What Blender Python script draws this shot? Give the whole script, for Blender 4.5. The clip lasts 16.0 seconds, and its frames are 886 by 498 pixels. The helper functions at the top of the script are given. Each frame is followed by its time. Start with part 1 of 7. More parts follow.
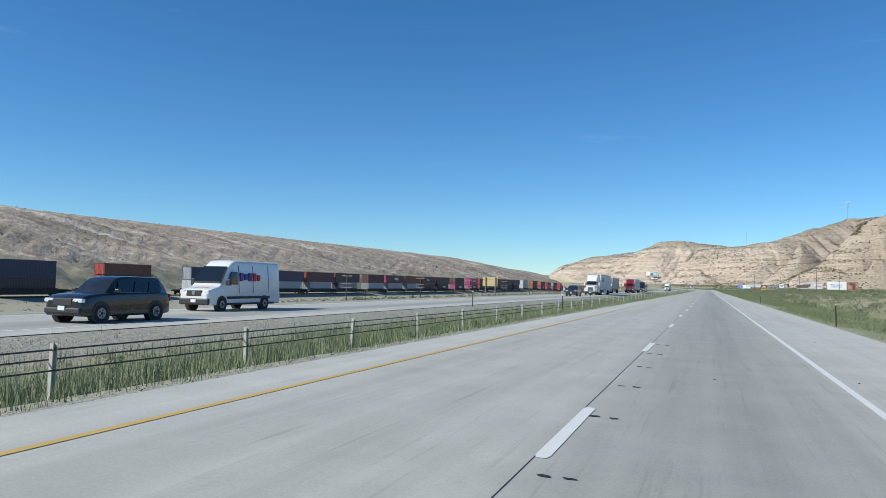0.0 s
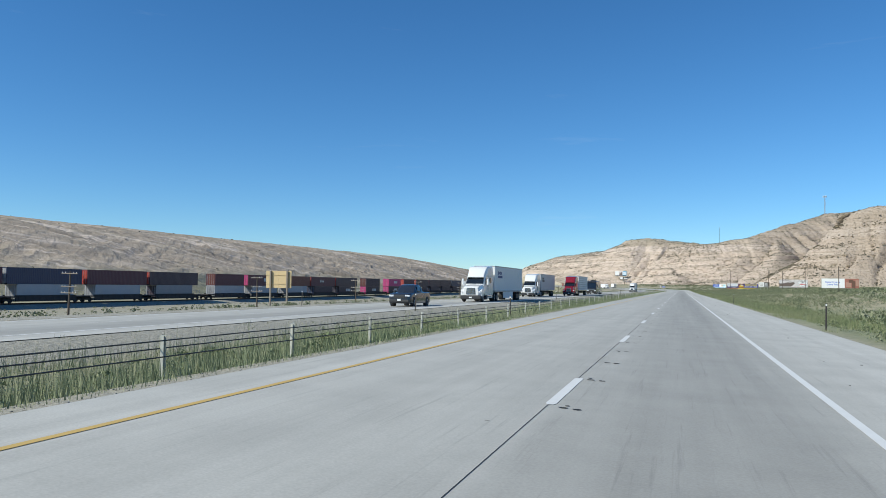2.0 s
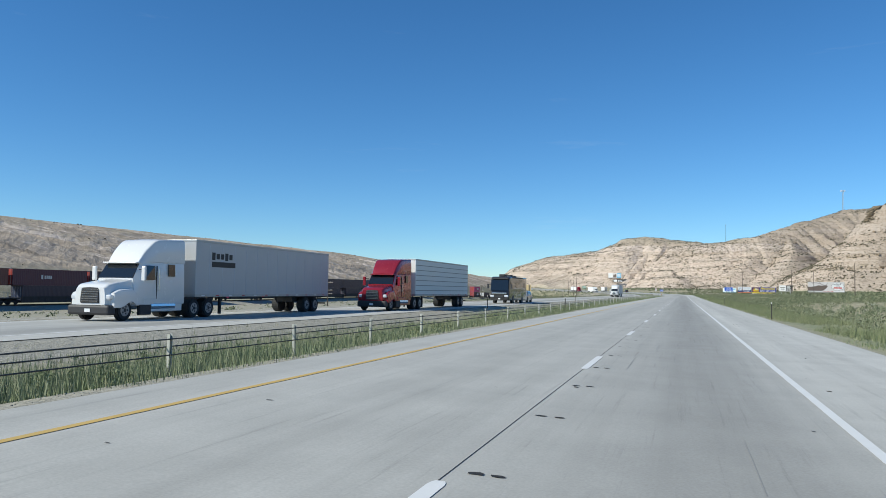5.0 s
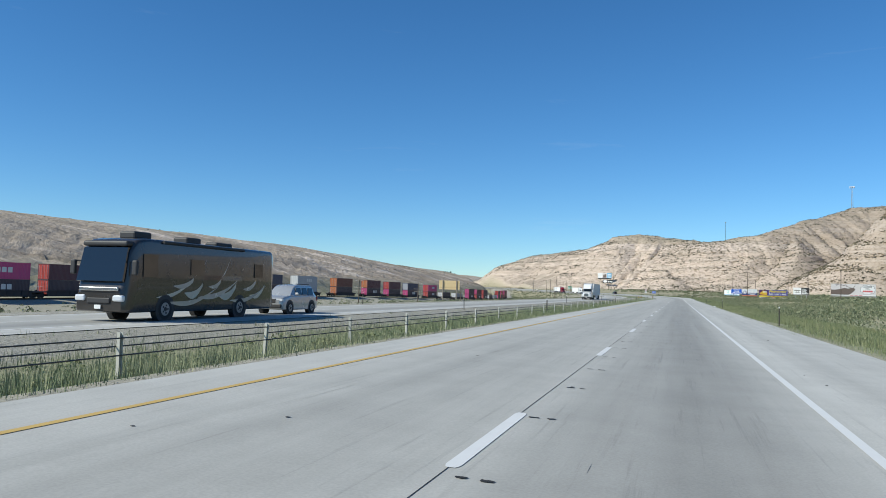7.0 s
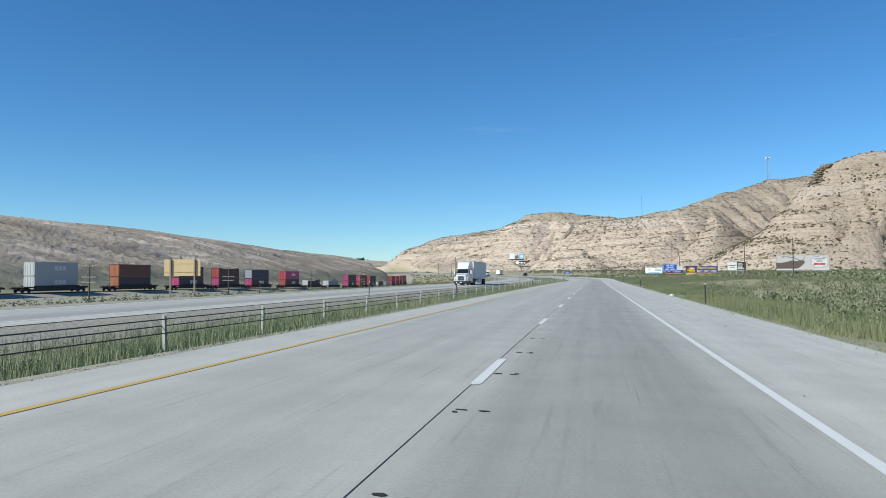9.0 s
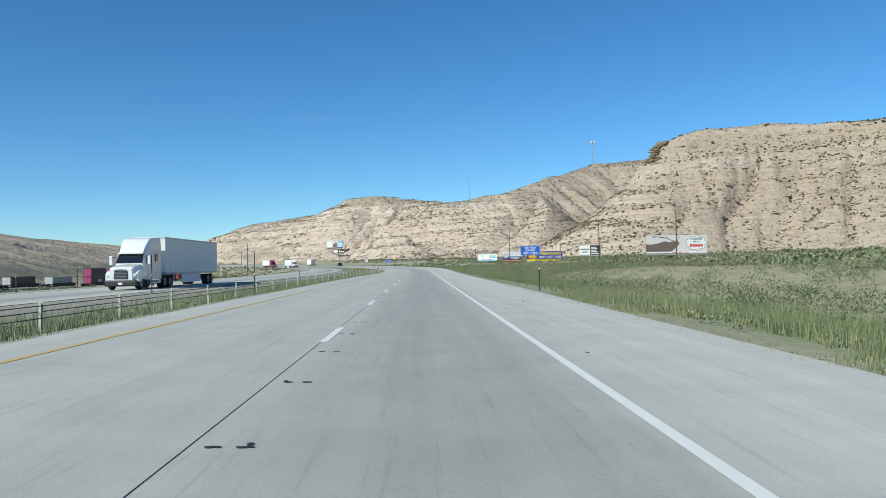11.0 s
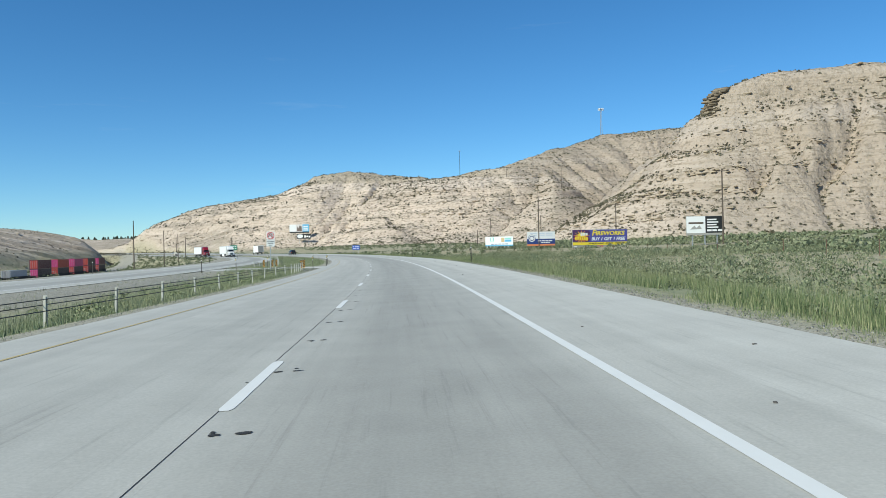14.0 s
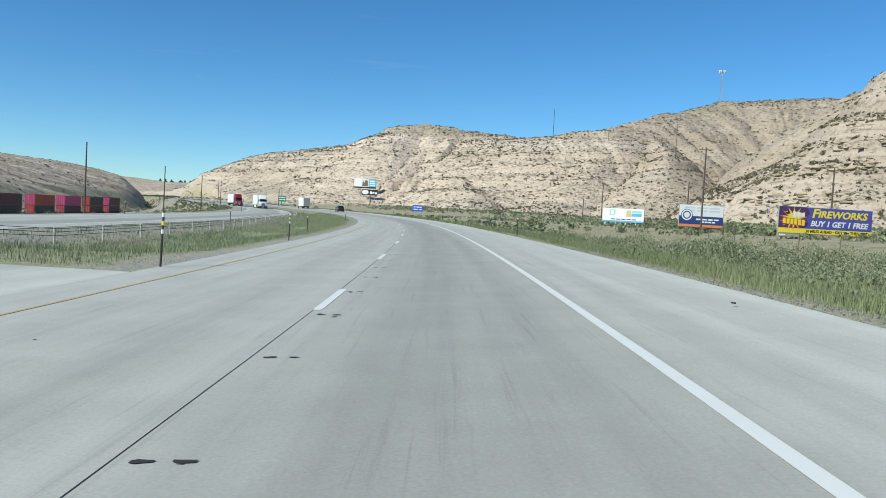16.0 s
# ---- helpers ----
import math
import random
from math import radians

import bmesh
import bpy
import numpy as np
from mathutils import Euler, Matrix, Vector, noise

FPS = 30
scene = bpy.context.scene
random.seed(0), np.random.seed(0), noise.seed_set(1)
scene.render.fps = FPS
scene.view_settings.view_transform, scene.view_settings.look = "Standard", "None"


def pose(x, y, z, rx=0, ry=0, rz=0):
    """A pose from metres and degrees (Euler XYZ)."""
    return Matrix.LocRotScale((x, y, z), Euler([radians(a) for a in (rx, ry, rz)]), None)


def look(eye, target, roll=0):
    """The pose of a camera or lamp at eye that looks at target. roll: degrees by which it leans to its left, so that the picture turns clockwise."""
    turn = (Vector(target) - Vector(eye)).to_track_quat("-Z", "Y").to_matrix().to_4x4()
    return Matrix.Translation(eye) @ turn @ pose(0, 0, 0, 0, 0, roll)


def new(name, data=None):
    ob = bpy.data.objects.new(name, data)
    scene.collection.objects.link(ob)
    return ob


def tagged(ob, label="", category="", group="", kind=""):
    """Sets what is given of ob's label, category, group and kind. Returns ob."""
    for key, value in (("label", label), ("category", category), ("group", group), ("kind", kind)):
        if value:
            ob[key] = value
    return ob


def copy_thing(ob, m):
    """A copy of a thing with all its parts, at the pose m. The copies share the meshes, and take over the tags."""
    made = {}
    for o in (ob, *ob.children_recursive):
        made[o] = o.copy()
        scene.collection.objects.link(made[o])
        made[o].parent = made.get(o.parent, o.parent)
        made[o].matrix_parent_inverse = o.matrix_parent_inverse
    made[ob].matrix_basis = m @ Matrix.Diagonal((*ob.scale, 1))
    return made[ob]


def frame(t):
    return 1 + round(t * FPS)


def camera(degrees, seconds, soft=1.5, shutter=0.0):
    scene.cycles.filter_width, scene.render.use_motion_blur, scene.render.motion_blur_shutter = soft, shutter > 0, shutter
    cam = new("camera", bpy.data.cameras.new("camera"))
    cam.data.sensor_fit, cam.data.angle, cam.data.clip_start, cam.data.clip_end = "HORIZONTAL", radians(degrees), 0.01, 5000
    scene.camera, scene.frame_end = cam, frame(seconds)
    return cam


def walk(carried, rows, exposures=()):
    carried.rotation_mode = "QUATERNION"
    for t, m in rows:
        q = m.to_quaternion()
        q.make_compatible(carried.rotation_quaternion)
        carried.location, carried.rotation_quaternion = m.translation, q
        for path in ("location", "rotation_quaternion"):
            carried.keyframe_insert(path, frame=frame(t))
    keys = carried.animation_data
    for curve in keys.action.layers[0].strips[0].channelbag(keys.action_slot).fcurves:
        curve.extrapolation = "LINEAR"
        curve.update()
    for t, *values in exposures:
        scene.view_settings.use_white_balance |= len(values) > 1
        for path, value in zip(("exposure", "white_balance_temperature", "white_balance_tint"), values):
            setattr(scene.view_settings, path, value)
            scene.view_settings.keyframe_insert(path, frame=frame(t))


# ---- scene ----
cam = camera(60.47, 16, 0.85)
PATH = [
    (0, 1.47, 0.00, 1.547, 92.54, 19.29, 1.31),
    (0.5, 1.51, 17.51, 1.542, 92.65, 19.26, 1.48),
    (1, 1.56, 35.02, 1.537, 92.64, 19.51, 1.23),
    (1.5, 1.61, 52.52, 1.532, 92.42, 18.93, 1.13),
    (2, 1.65, 70.01, 1.527, 92.77, 17.39, 0.69),
    (2.5, 1.69, 87.50, 1.522, 92.67, 17.53, 0.96),
    (3, 1.73, 104.98, 1.516, 92.77, 17.83, 1.56),
    (3.5, 1.77, 122.45, 1.511, 93.19, 17.74, 1.12),
    (4, 1.80, 139.91, 1.506, 92.97, 17.61, 0.32),
    (6.5, 1.82, 227.12, 1.472, 93.11, 17.30, 2.05),
    (7, 1.79, 244.54, 1.468, 93.01, 17.22, 1.58),
    (7.5, 1.76, 261.95, 1.465, 92.96, 17.68, 1.52),
    (8, 1.73, 279.36, 1.462, 93.12, 17.87, 1.82),
    (8.5, 1.64, 296.76, 1.423, 91.74, 16.19, 0.64),
    (9, 1.54, 314.15, 1.385, 92.02, 11.20, -0.06),
    (9.5, 1.57, 331.53, 1.349, 91.45, 6.87, -0.77),
    (10, 1.59, 348.91, 1.313, 91.81, 0.39, -1.16),
    (12.5, 1.92, 435.69, 1.347, 89.97, -2.64, -1.12),
    (13, 1.78, 453.02, 1.368, 89.99, -3.10, -1.75),
    (13.5, 1.64, 470.35, 1.388, 89.78, -3.44, -2.42),
    (14, 1.64, 487.67, 1.379, 90.14, -3.15, -1.26),
    (14.5, 1.64, 504.98, 1.371, 88.96, -2.41, 1.59),
    (15, 1.52, 522.28, 1.422, 89.41, -1.76, 1.53),
    (15.5, 1.18, 539.58, 1.478, 88.88, 0.29, 3.33),
    (16, 0.61, 556.87, 1.544, 87.55, 2.43, 3.22),
]
walk(cam, [(t, pose(x, y, z, 0, 0, yaw) @ pose(0, 0, 0, rx) @ pose(0, 0, 0, 0, 0, roll)) for t, x, y, z, rx, yaw, roll in PATH], [(0.0, 0.03, 6350, 3), (8.0, 0.03, 6350, 3), (10.0, 0.04, 6350, 0), (12.5, 0.06, 6350, -2), (16.0, 0.06, 6350, -2)])


# ---- light ----
SUN_TO = Vector((-0.62, -0.52, 0.64)).normalized()
world = bpy.data.worlds.new("sky")
scene.world = world
world.use_nodes = True
wn = world.node_tree
wn.nodes.clear()
sky = wn.nodes.new("ShaderNodeTexSky")
sky.sky_type, sky.sun_disc = "NISHITA", False
sky.sun_elevation = math.asin(SUN_TO.z)
sky.sun_rotation = math.atan2(SUN_TO.x, SUN_TO.y)
sky.altitude, sky.air_density, sky.dust_density, sky.ozone_density = 1500, 1.0, 0.0, 3.0
wb = wn.nodes.new("ShaderNodeBackground")
wb.inputs["Strength"].default_value = 0.115
wo = wn.nodes.new("ShaderNodeOutputWorld")
clear = wn.nodes.new("ShaderNodeMix")
clear.data_type, clear.blend_type = "RGBA", "MULTIPLY"
clear.inputs[0].default_value, clear.inputs[7].default_value = 1.0, (0.785, 0.955, 1.12, 1.0)
vivid = wn.nodes.new("ShaderNodeHueSaturation")
vivid.inputs["Saturation"].default_value, vivid.inputs["Value"].default_value = 1.12, 0.98
wn.links.new(sky.outputs[0], clear.inputs[6])
wn.links.new(clear.outputs[2], vivid.inputs["Color"])
# thin streaks of high cloud low over the hills
way = wn.nodes.new("ShaderNodeTexCoord")
stretch = wn.nodes.new("ShaderNodeMapping")
stretch.inputs["Scale"].default_value, stretch.inputs["Rotation"].default_value = (3.0, 3.0, 26.0), (0.12, 0.05, 0.0)
cirrus = wn.nodes.new("ShaderNodeTexNoise")
cirrus.inputs["Scale"].default_value, cirrus.inputs["Detail"].default_value, cirrus.inputs["Roughness"].default_value = 1.6, 6.0, 0.6
veil = wn.nodes.new("ShaderNodeMapRange")
for k, v in (("From Min", 0.66), ("From Max", 0.90), ("To Min", 0.0), ("To Max", 0.12)):
    veil.inputs[k].default_value = v
cloudy = wn.nodes.new("ShaderNodeMix")
cloudy.data_type = "RGBA"
cloudy.inputs[7].default_value = (7.0, 7.3, 7.6, 1.0)
wn.links.new(way.outputs["Generated"], stretch.inputs["Vector"])
wn.links.new(stretch.outputs[0], cirrus.inputs["Vector"])
wn.links.new(cirrus.outputs["Fac"], veil.inputs["Value"])
wn.links.new(veil.outputs[0], cloudy.inputs[0])
wn.links.new(vivid.outputs[0], cloudy.inputs[6])
wn.links.new(cloudy.outputs[2], wb.inputs[0])
wn.links.new(wb.outputs[0], wo.inputs[0])
sun = new("sun", bpy.data.lights.new("sun", "SUN"))
sun.data.energy, sun.data.angle, sun.data.color = 5.0, radians(0.55), (1.0, 0.94, 0.84)
sun.matrix_world = look(SUN_TO * 50, (0, 0, 0))
scene.view_settings.exposure = 0.0

# ---- plan: the road's line, its bank, and the height of the land ----
LANE, PERIOD, FIRST_DASH = 3.73, 12.192, -5.4
Y_CURVE, BEND = 500.4, 0.000732


def sstep(a, b, v):
    s = np.clip((np.asarray(v, float) - a) / (b - a), 0, 1)
    return s * s * (3 - 2 * s)


def xc(y):
    """The lane joint of our carriageway: straight, then a long bend to the left."""
    far = np.maximum(np.asarray(y, float) - 820, 0)
    y = np.asarray(y, float) - far
    return -0.5 * BEND * np.maximum(y - Y_CURVE, 0) ** 2 - 1.33e-6 * np.maximum(y - 560, 0) ** 3 - 0.504 * far - 0.3 * np.maximum(far - 230, 0)


def xo(y):
    """The middle of the other carriageway."""
    y = np.asarray(y, float)
    return xc(y) - 22.4


def xr(y):
    """The middle of the railway track."""
    return -103.0 - 0.00046 * np.maximum(np.asarray(y, float) - 600, 0) ** 2


RAIL_Z = ((-300, -2.4), (300, -2.4), (450, -1.8), (560, -2.9), (650, -4.5), (720, -5.0), (800, -4.4), (1200, -4.0))


def railz(y):
    """The top of the ballast."""
    k = np.array(RAIL_Z, float)
    return sum(np.interp(np.asarray(y, float) + d, k[:, 0], k[:, 1]) for d in (-40, -20, 0, 20, 40)) / 5


def rise(y):
    """The floor of the valley climbs gently beyond the bend."""
    y = np.asarray(y, float)
    s = np.clip(y - 480, 0, 520)
    return 1.27e-5 * s * s + np.clip(y - 1000, 0, 400) * 0.012


BANK_RIGHT = ((0, -0.034), (330, -0.031), (400, -0.02), (445, 0.0), (500, 0.035), (530, 0.065), (570, 0.072), (610, 0.055), (700, 0.045))
BANK_LEFT = ((0, -0.034), (460, -0.034), (500, -0.008), (535, 0.02), (570, 0.03), (650, 0.045))


def bank(y, knots=BANK_RIGHT):
    """The crossfall, eased over its changes as the bend begins."""
    k = np.array(knots, float)
    return sum(np.interp(np.asarray(y, float) + d, k[:, 0], k[:, 1]) for d in (-14, -7, 0, 7, 14)) / 5


def zr(u, y):
    return np.where(np.asarray(u, float) > 0, bank(y), bank(y, BANK_LEFT)) * u + rise(y)


LATTICE = np.random.RandomState(5).rand(256, 256)


def vnoise(x, y):
    xi, yi = np.floor(x).astype(int), np.floor(y).astype(int)
    fx, fy = x - xi, y - yi
    fx, fy = fx * fx * (3 - 2 * fx), fy * fy * (3 - 2 * fy)
    g = lambda i, j: LATTICE[i % 256, j % 256]
    return (g(xi, yi) * (1 - fx) + g(xi + 1, yi) * fx) * (1 - fy) + (g(xi, yi + 1) * (1 - fx) + g(xi + 1, yi + 1) * fx) * fy


def fbm(x, y, octaves=4):
    v, a = 0, 0.5
    for k in range(octaves):
        v = v + a * (vnoise(x + 17.3 * k, y - 9.1 * k) - 0.5)
        x, y, a = x * 2.03, y * 2.03, a * 0.5
    return v


def along(x, y, line):
    """Distance to a crest line, the crest's height at the nearest place, the side and the run along it."""
    best, hgt, run = np.full(x.shape, 1e9), np.zeros(x.shape), np.zeros(x.shape)
    gone = 0.0
    for (ax, ay, az), (bx, by, bz) in zip(line, line[1:]):
        dx, dy = bx - ax, by - ay
        n = math.hypot(dx, dy)
        s = np.clip(((x - ax) * dx + (y - ay) * dy) / n**2, 0, 1)
        d = np.hypot(x - ax - s * dx, y - ay - s * dy)
        near = d < best
        best, hgt, run = np.where(near, d, best), np.where(near, az + s * (bz - az), hgt), np.where(near, gone + s * n, run)
        gone += n
    return best, hgt, run


MAIN = [(-246, 1248, 21), (-212, 1224, 32), (-196, 1206, 38), (-176, 1188, 40), (-160, 1178, 47), (-150, 1171, 47.5), (-109, 1147, 51.5), (-95, 1140, 53), (-70, 1127, 63), (-40, 1112, 67.5), (-25, 1106, 66), (0, 1096, 61.5), (25, 1080, 58), (45, 1064, 58.5), (80, 1066, 64.5), (95, 1080, 70.5), (125, 1105, 82), (145, 1120, 87), (178, 1142, 99), (220, 1137, 101.5), (300, 1120, 107)]
BLUFF = [(143, 807, 69.5), (152, 804.5, 72.3), (163, 803, 74.4), (200, 790, 74), (225, 778, 72.5), (280, 745, 73), (400, 650, 78), (560, 470, 86), (700, 200, 90)]
BACK = [(190, 830, 69), (215, 950, 86), (300, 1120, 107)]
SPUR = [(88, 1035, 50), (60, 985, 30), (42, 945, 12)]
RIB = [(112, 1080, 66), (108, 1000, 46), (92, 930, 22), (80, 890, 6)]
WEDGE = [(-20, 1040, 34), (-3, 980, 18), (6, 940, 4)]
LEFT = [(-225, -400, 24), (-222, 300, 24), (-222, 640, 25), (-225, 740, 23.5), (-230, 830, 20.8), (-233, 900, 20.6), (-236, 960, 20.4), (-233, 1030, 17.8), (-230, 1055, 17.0), (-230, 1080, 16.1), (-227, 1110, 14.5), (-226, 1140, 12.4), (-226, 1165, 9.9), (-270, 1250, 9), (-380, 1400, 9)]


def slope(d, w, gully):
    """The face of a hill: 1 at the crest, 0 at the foot."""
    s = np.clip(1 - d / w, 0, 1)
    s = np.clip(s + gully * np.sin(np.pi * s), 0, 1)
    return 0.35 * s + 0.65 * s * s * (3 - 2 * s)


def channels(a, b, wide):
    """Narrow branching watercourses between rounded ribs: 1 in the bed, 0 on the ribs."""
    return np.clip(1 - np.abs(fbm(a, b, 3)) / wide, 0, 1)


def hills(x, y):
    wob = fbm(x * 0.012, y * 0.012, 4)
    out = np.zeros(x.shape)
    for line, w, cliff, carve in ((MAIN, 138, 0, 0.07), (BLUFF, 90, 1, 0.12), (BACK, 130, 0, 0.12), (RIB, 62, 0, 0.08), (SPUR, 60, 0, 0.12), (WEDGE, 55, 0, 0.16)):
        d, h, run = along(x, y, line)
        bend = 0.9 * fbm(x * 0.02 + 31, y * 0.02, 2)
        deep = channels(run * 0.022 + bend + 0.010 * d * cliff, d * 0.004 + 3.3, 0.10)
        fine = channels(run * 0.075 + 2 * bend, d * 0.008 + 8.3, 0.13)
        z = slope(d * (1 + 0.45 * wob), w, carve * (0.35 - 0.95 * deep - 0.42 * fine))
        if cliff:
            z = z * 0.87 + 0.13 * sstep(12, 4, d + 12 * wob)
        z = z * h
        if line is MAIN:
            z = z * (0.12 + 0.88 * sstep(-256, -210, x + 20 * wob))
        out = np.maximum(out, z)
    d, h, run = along(x, y, LEFT)
    rill = channels((run - 0.9 * d) * 0.06, d * 0.006, 0.16) + 0.7 * channels((run - 0.7 * d) * 0.16, d * 0.01 + 4, 0.16)
    z = h * np.where(x < -235 + 0 * y, np.maximum(slope(d, 900, 0), 0.9), slope(d * (1 + 0.1 * wob), 92, 0.06 - 0.13 * rill))
    out = np.maximum(out, np.where(x < -60, z, 0))
    return out


def ledges(z, x, y):
    """Hard beds stand out as steps in the slope, thick ones and thin ones, each stronger here and weaker there."""
    warp = 9.0 * fbm(x * 0.009, y * 0.009, 3) - 0.05 * x
    out = z
    on = sstep(5, 14, z) * (1 - 0.8 * (x < -118) * (y < 1080))
    for thick, low, high, much, seed in ((8.6, 0.22, 0.70, 0.46, 11.0), (3.3, 0.2, 0.75, 0.50, 47.0)):
        a = (out + warp) / thick
        bed = np.floor(a)
        step = bed + sstep(low, high, a - bed)
        k = on * much * (1 - 0.4 * (x > 112) * (y < 900)) * sstep(-0.06, 0.16, fbm(x * 0.025 + seed + 3.7 * bed, y * 0.025 + 1.3 * bed, 3))
        out = out * (1 - k) + k * (step * thick - warp)
    return out


def land(x, y):
    x, y = np.asarray(x, float), np.asarray(y, float)
    u = x - xc(y)
    o = x - xo(y)
    mid = 0.5 * (xo(y) + 3.5)  # the median's middle
    base = rise(y)
    # cross-section beside the road, sunk a little under the pavements
    left_edge = zr(-4.85, y) - 0.04
    right_edge = zr(6.75, y) - 0.04
    opp = base - 0.285
    brim = base - 0.222
    ditch = base - 0.75
    z = np.where(u > 0, right_edge, left_edge)
    wide = np.maximum(-4.85 + 22.4 - 5.4 - (xo(y) - xc(y) + 22.4), 6)  # width of the grass between both shoulders
    f = np.clip((-4.85 - u) / wide, 0, 1)
    median = left_edge * (1 - sstep(0, 0.45, f)) + brim * sstep(0.55, 1, f) + ditch * (sstep(0, 0.45, f) - sstep(0.55, 1, f))
    pad = sstep(554.5, 559.0, y) * sstep(584.0, 579.5, y)
    median = median + pad * ((zr(-4.86, y) - 0.035) * (1 - f) + (base - 0.265) * f + 0.02 * np.sin(f * np.pi) - median)
    z = np.where(u < -4.85, median, z)
    far_left = opp + (railz(y) - 0.55 - opp) * (0.8 * sstep(-6, -30, o) + 0.2 * sstep(-30, -50, o))
    z = np.where(o < -5.0, far_left, z)
    right = right_edge - 0.45 * sstep(6.75, 13, u) + 0.7 * sstep(15, 40, u) + 2.2 * sstep(40, 95, u)
    right = right + (base + 0.4 + 2.2 * sstep(40, 95, u) - right) * sstep(14, 40, u)
    z = np.where(u > 6.75, right, z)
    under = (np.abs(u - 0.95) < 5.2) | (np.abs(o) < 4.3)
    z = np.where(under, z - 0.22, z)
    z = np.where(under & (np.abs(u - 0.95) < 5.2), zr(u, y) - 0.22, z)
    rough = 0.5 * fbm(x * 0.08, y * 0.08, 3) * (sstep(14, 30, u) + sstep(-8, -16, o)) * (1 - sstep(-90, -97, x - xr(y) - 103) * sstep(-116, -109, x - xr(y) - 103))
    z = z + 0.55 * sstep(6.0, 2.6, np.abs(x - xr(y))) * (y < 1000)
    h = hills(x, y)
    k = sstep(10, 22, u) + sstep(-14, -40 - 26 * sstep(960, 1060, y), o)
    h = h * k
    calm = 1 - 0.72 * (x < -118) * (y < 1080)
    hz = ledges(h, x, y) + calm * sstep(2, 12, h) * (1.5 * fbm(x * 0.13, y * 0.13, 3) + 0.8 * fbm(x * 0.4, y * 0.4, 2) + 3.0 * fbm(x * 0.03, y * 0.03, 3))
    hz = np.maximum(hz, (29.5 + 7.0 * sstep(-430, -560, x) + 5.0 * fbm(x * 0.02, y * 0.02, 3)) * sstep(1270, 1650, y) * sstep(-230, -400, x))
    hz = hz - 5.0 * (y < 1400) * (1 - sstep(0.4, 5, h))
    return np.maximum(z + rough, hz)


def ground(x, y):
    return float(land(np.array([x], float), np.array([y], float))[0])


# ---- materials ----
def rgb(c):
    return (*c, 1.0)


class Nodes:
    """A node material written from the end backwards."""

    def __init__(self, name):
        self.mat = bpy.data.materials.new(name)
        self.mat.use_nodes = True
        self.tree = self.mat.node_tree
        self.bsdf = self.tree.nodes["Principled BSDF"]
        self.at = {}

    def add(self, kind, **values):
        n = self.tree.nodes.new(kind)
        for key, v in values.items():
            self.put(n, key, v)
        return n

    def put(self, n, key, v):
        slot = n.inputs[key.replace("_", " ")] if isinstance(key, str) else n.inputs[key]
        if isinstance(v, bpy.types.NodeSocket):
            self.tree.links.new(v, slot)
        else:
            slot.default_value = v

    def coords(self, scale=(1, 1, 1), kind="Object"):
        tc = self.add("ShaderNodeTexCoord")
        mp = self.add("ShaderNodeMapping")
        self.tree.links.new(tc.outputs[kind], mp.inputs["Vector"])
        mp.inputs["Scale"].default_value = scale
        return mp.outputs[0]

    def noise(self, scale, detail=4, vector=None, rough=0.55, distortion=0.0):
        n = self.add("ShaderNodeTexNoise", Scale=scale, Detail=detail, Roughness=rough, Distortion=distortion)
        self.tree.links.new(vector or self.coords(), n.inputs["Vector"])
        return n.outputs["Fac"]

    def ramp(self, fac, stops):
        n = self.add("ShaderNodeValToRGB", Fac=fac)
        e = n.color_ramp.elements
        while len(e) < len(stops):
            e.new(0.5)
        for el, (p, c) in zip(e, stops):
            el.position, el.color = p, rgb(c) if len(c) == 3 else c
        return n.outputs[0]

    def mix(self, fac, a, b, how="MIX"):
        n = self.tree.nodes.new("ShaderNodeMix")
        n.data_type, n.blend_type = "RGBA", how
        for i, v in ((0, fac), (6, a), (7, b)):
            if isinstance(v, bpy.types.NodeSocket):
                self.tree.links.new(v, n.inputs[i])
            else:
                n.inputs[i].default_value = v if i == 0 else rgb(v)
        return n.outputs[2]

    def math(self, op, a, b=0.0):
        n = self.tree.nodes.new("ShaderNodeMath")
        n.operation = op
        for i, v in ((0, a), (1, b)):
            if isinstance(v, bpy.types.NodeSocket):
                self.tree.links.new(v, n.inputs[i])
            else:
                n.inputs[i].default_value = v
        return n.outputs[0]

    def finish(self, colour, rough=0.7, metal=0.0, bump=None, strength=0.3, distance=0.02, **more):
        self.put(self.bsdf, "Base Color", rgb(colour) if isinstance(colour, tuple) else colour)
        self.put(self.bsdf, "Roughness", rough)
        self.put(self.bsdf, "Metallic", metal)
        if bump is not None:
            b = self.add("ShaderNodeBump", Strength=strength, Distance=distance, Height=bump)
            self.tree.links.new(b.outputs[0], self.bsdf.inputs["Normal"])
        for key, v in more.items():
            self.put(self.bsdf, key, v)
        return self.mat


def paint(name, c, rough=0.4, metal=0.0, wear=0.12, scale=3.0, bump=0.0):
    """Painted or coated surface with slight dirt at two scales."""
    m = Nodes(name)
    big, fine = m.noise(scale, 4), m.noise(scale * 14, 3)
    dirty = tuple(v * 0.72 + 0.03 for v in c)
    col = m.mix(m.math("MULTIPLY", big, wear * 2.2), c, dirty)
    col = m.mix(m.math("MULTIPLY", fine, wear), col, tuple(v * 0.8 for v in c))
    r = m.math("ADD", rough - 0.06, m.math("MULTIPLY", big, 0.14))
    return m.finish(col, r, metal, fine if bump else None, bump or 0.1, 0.01)


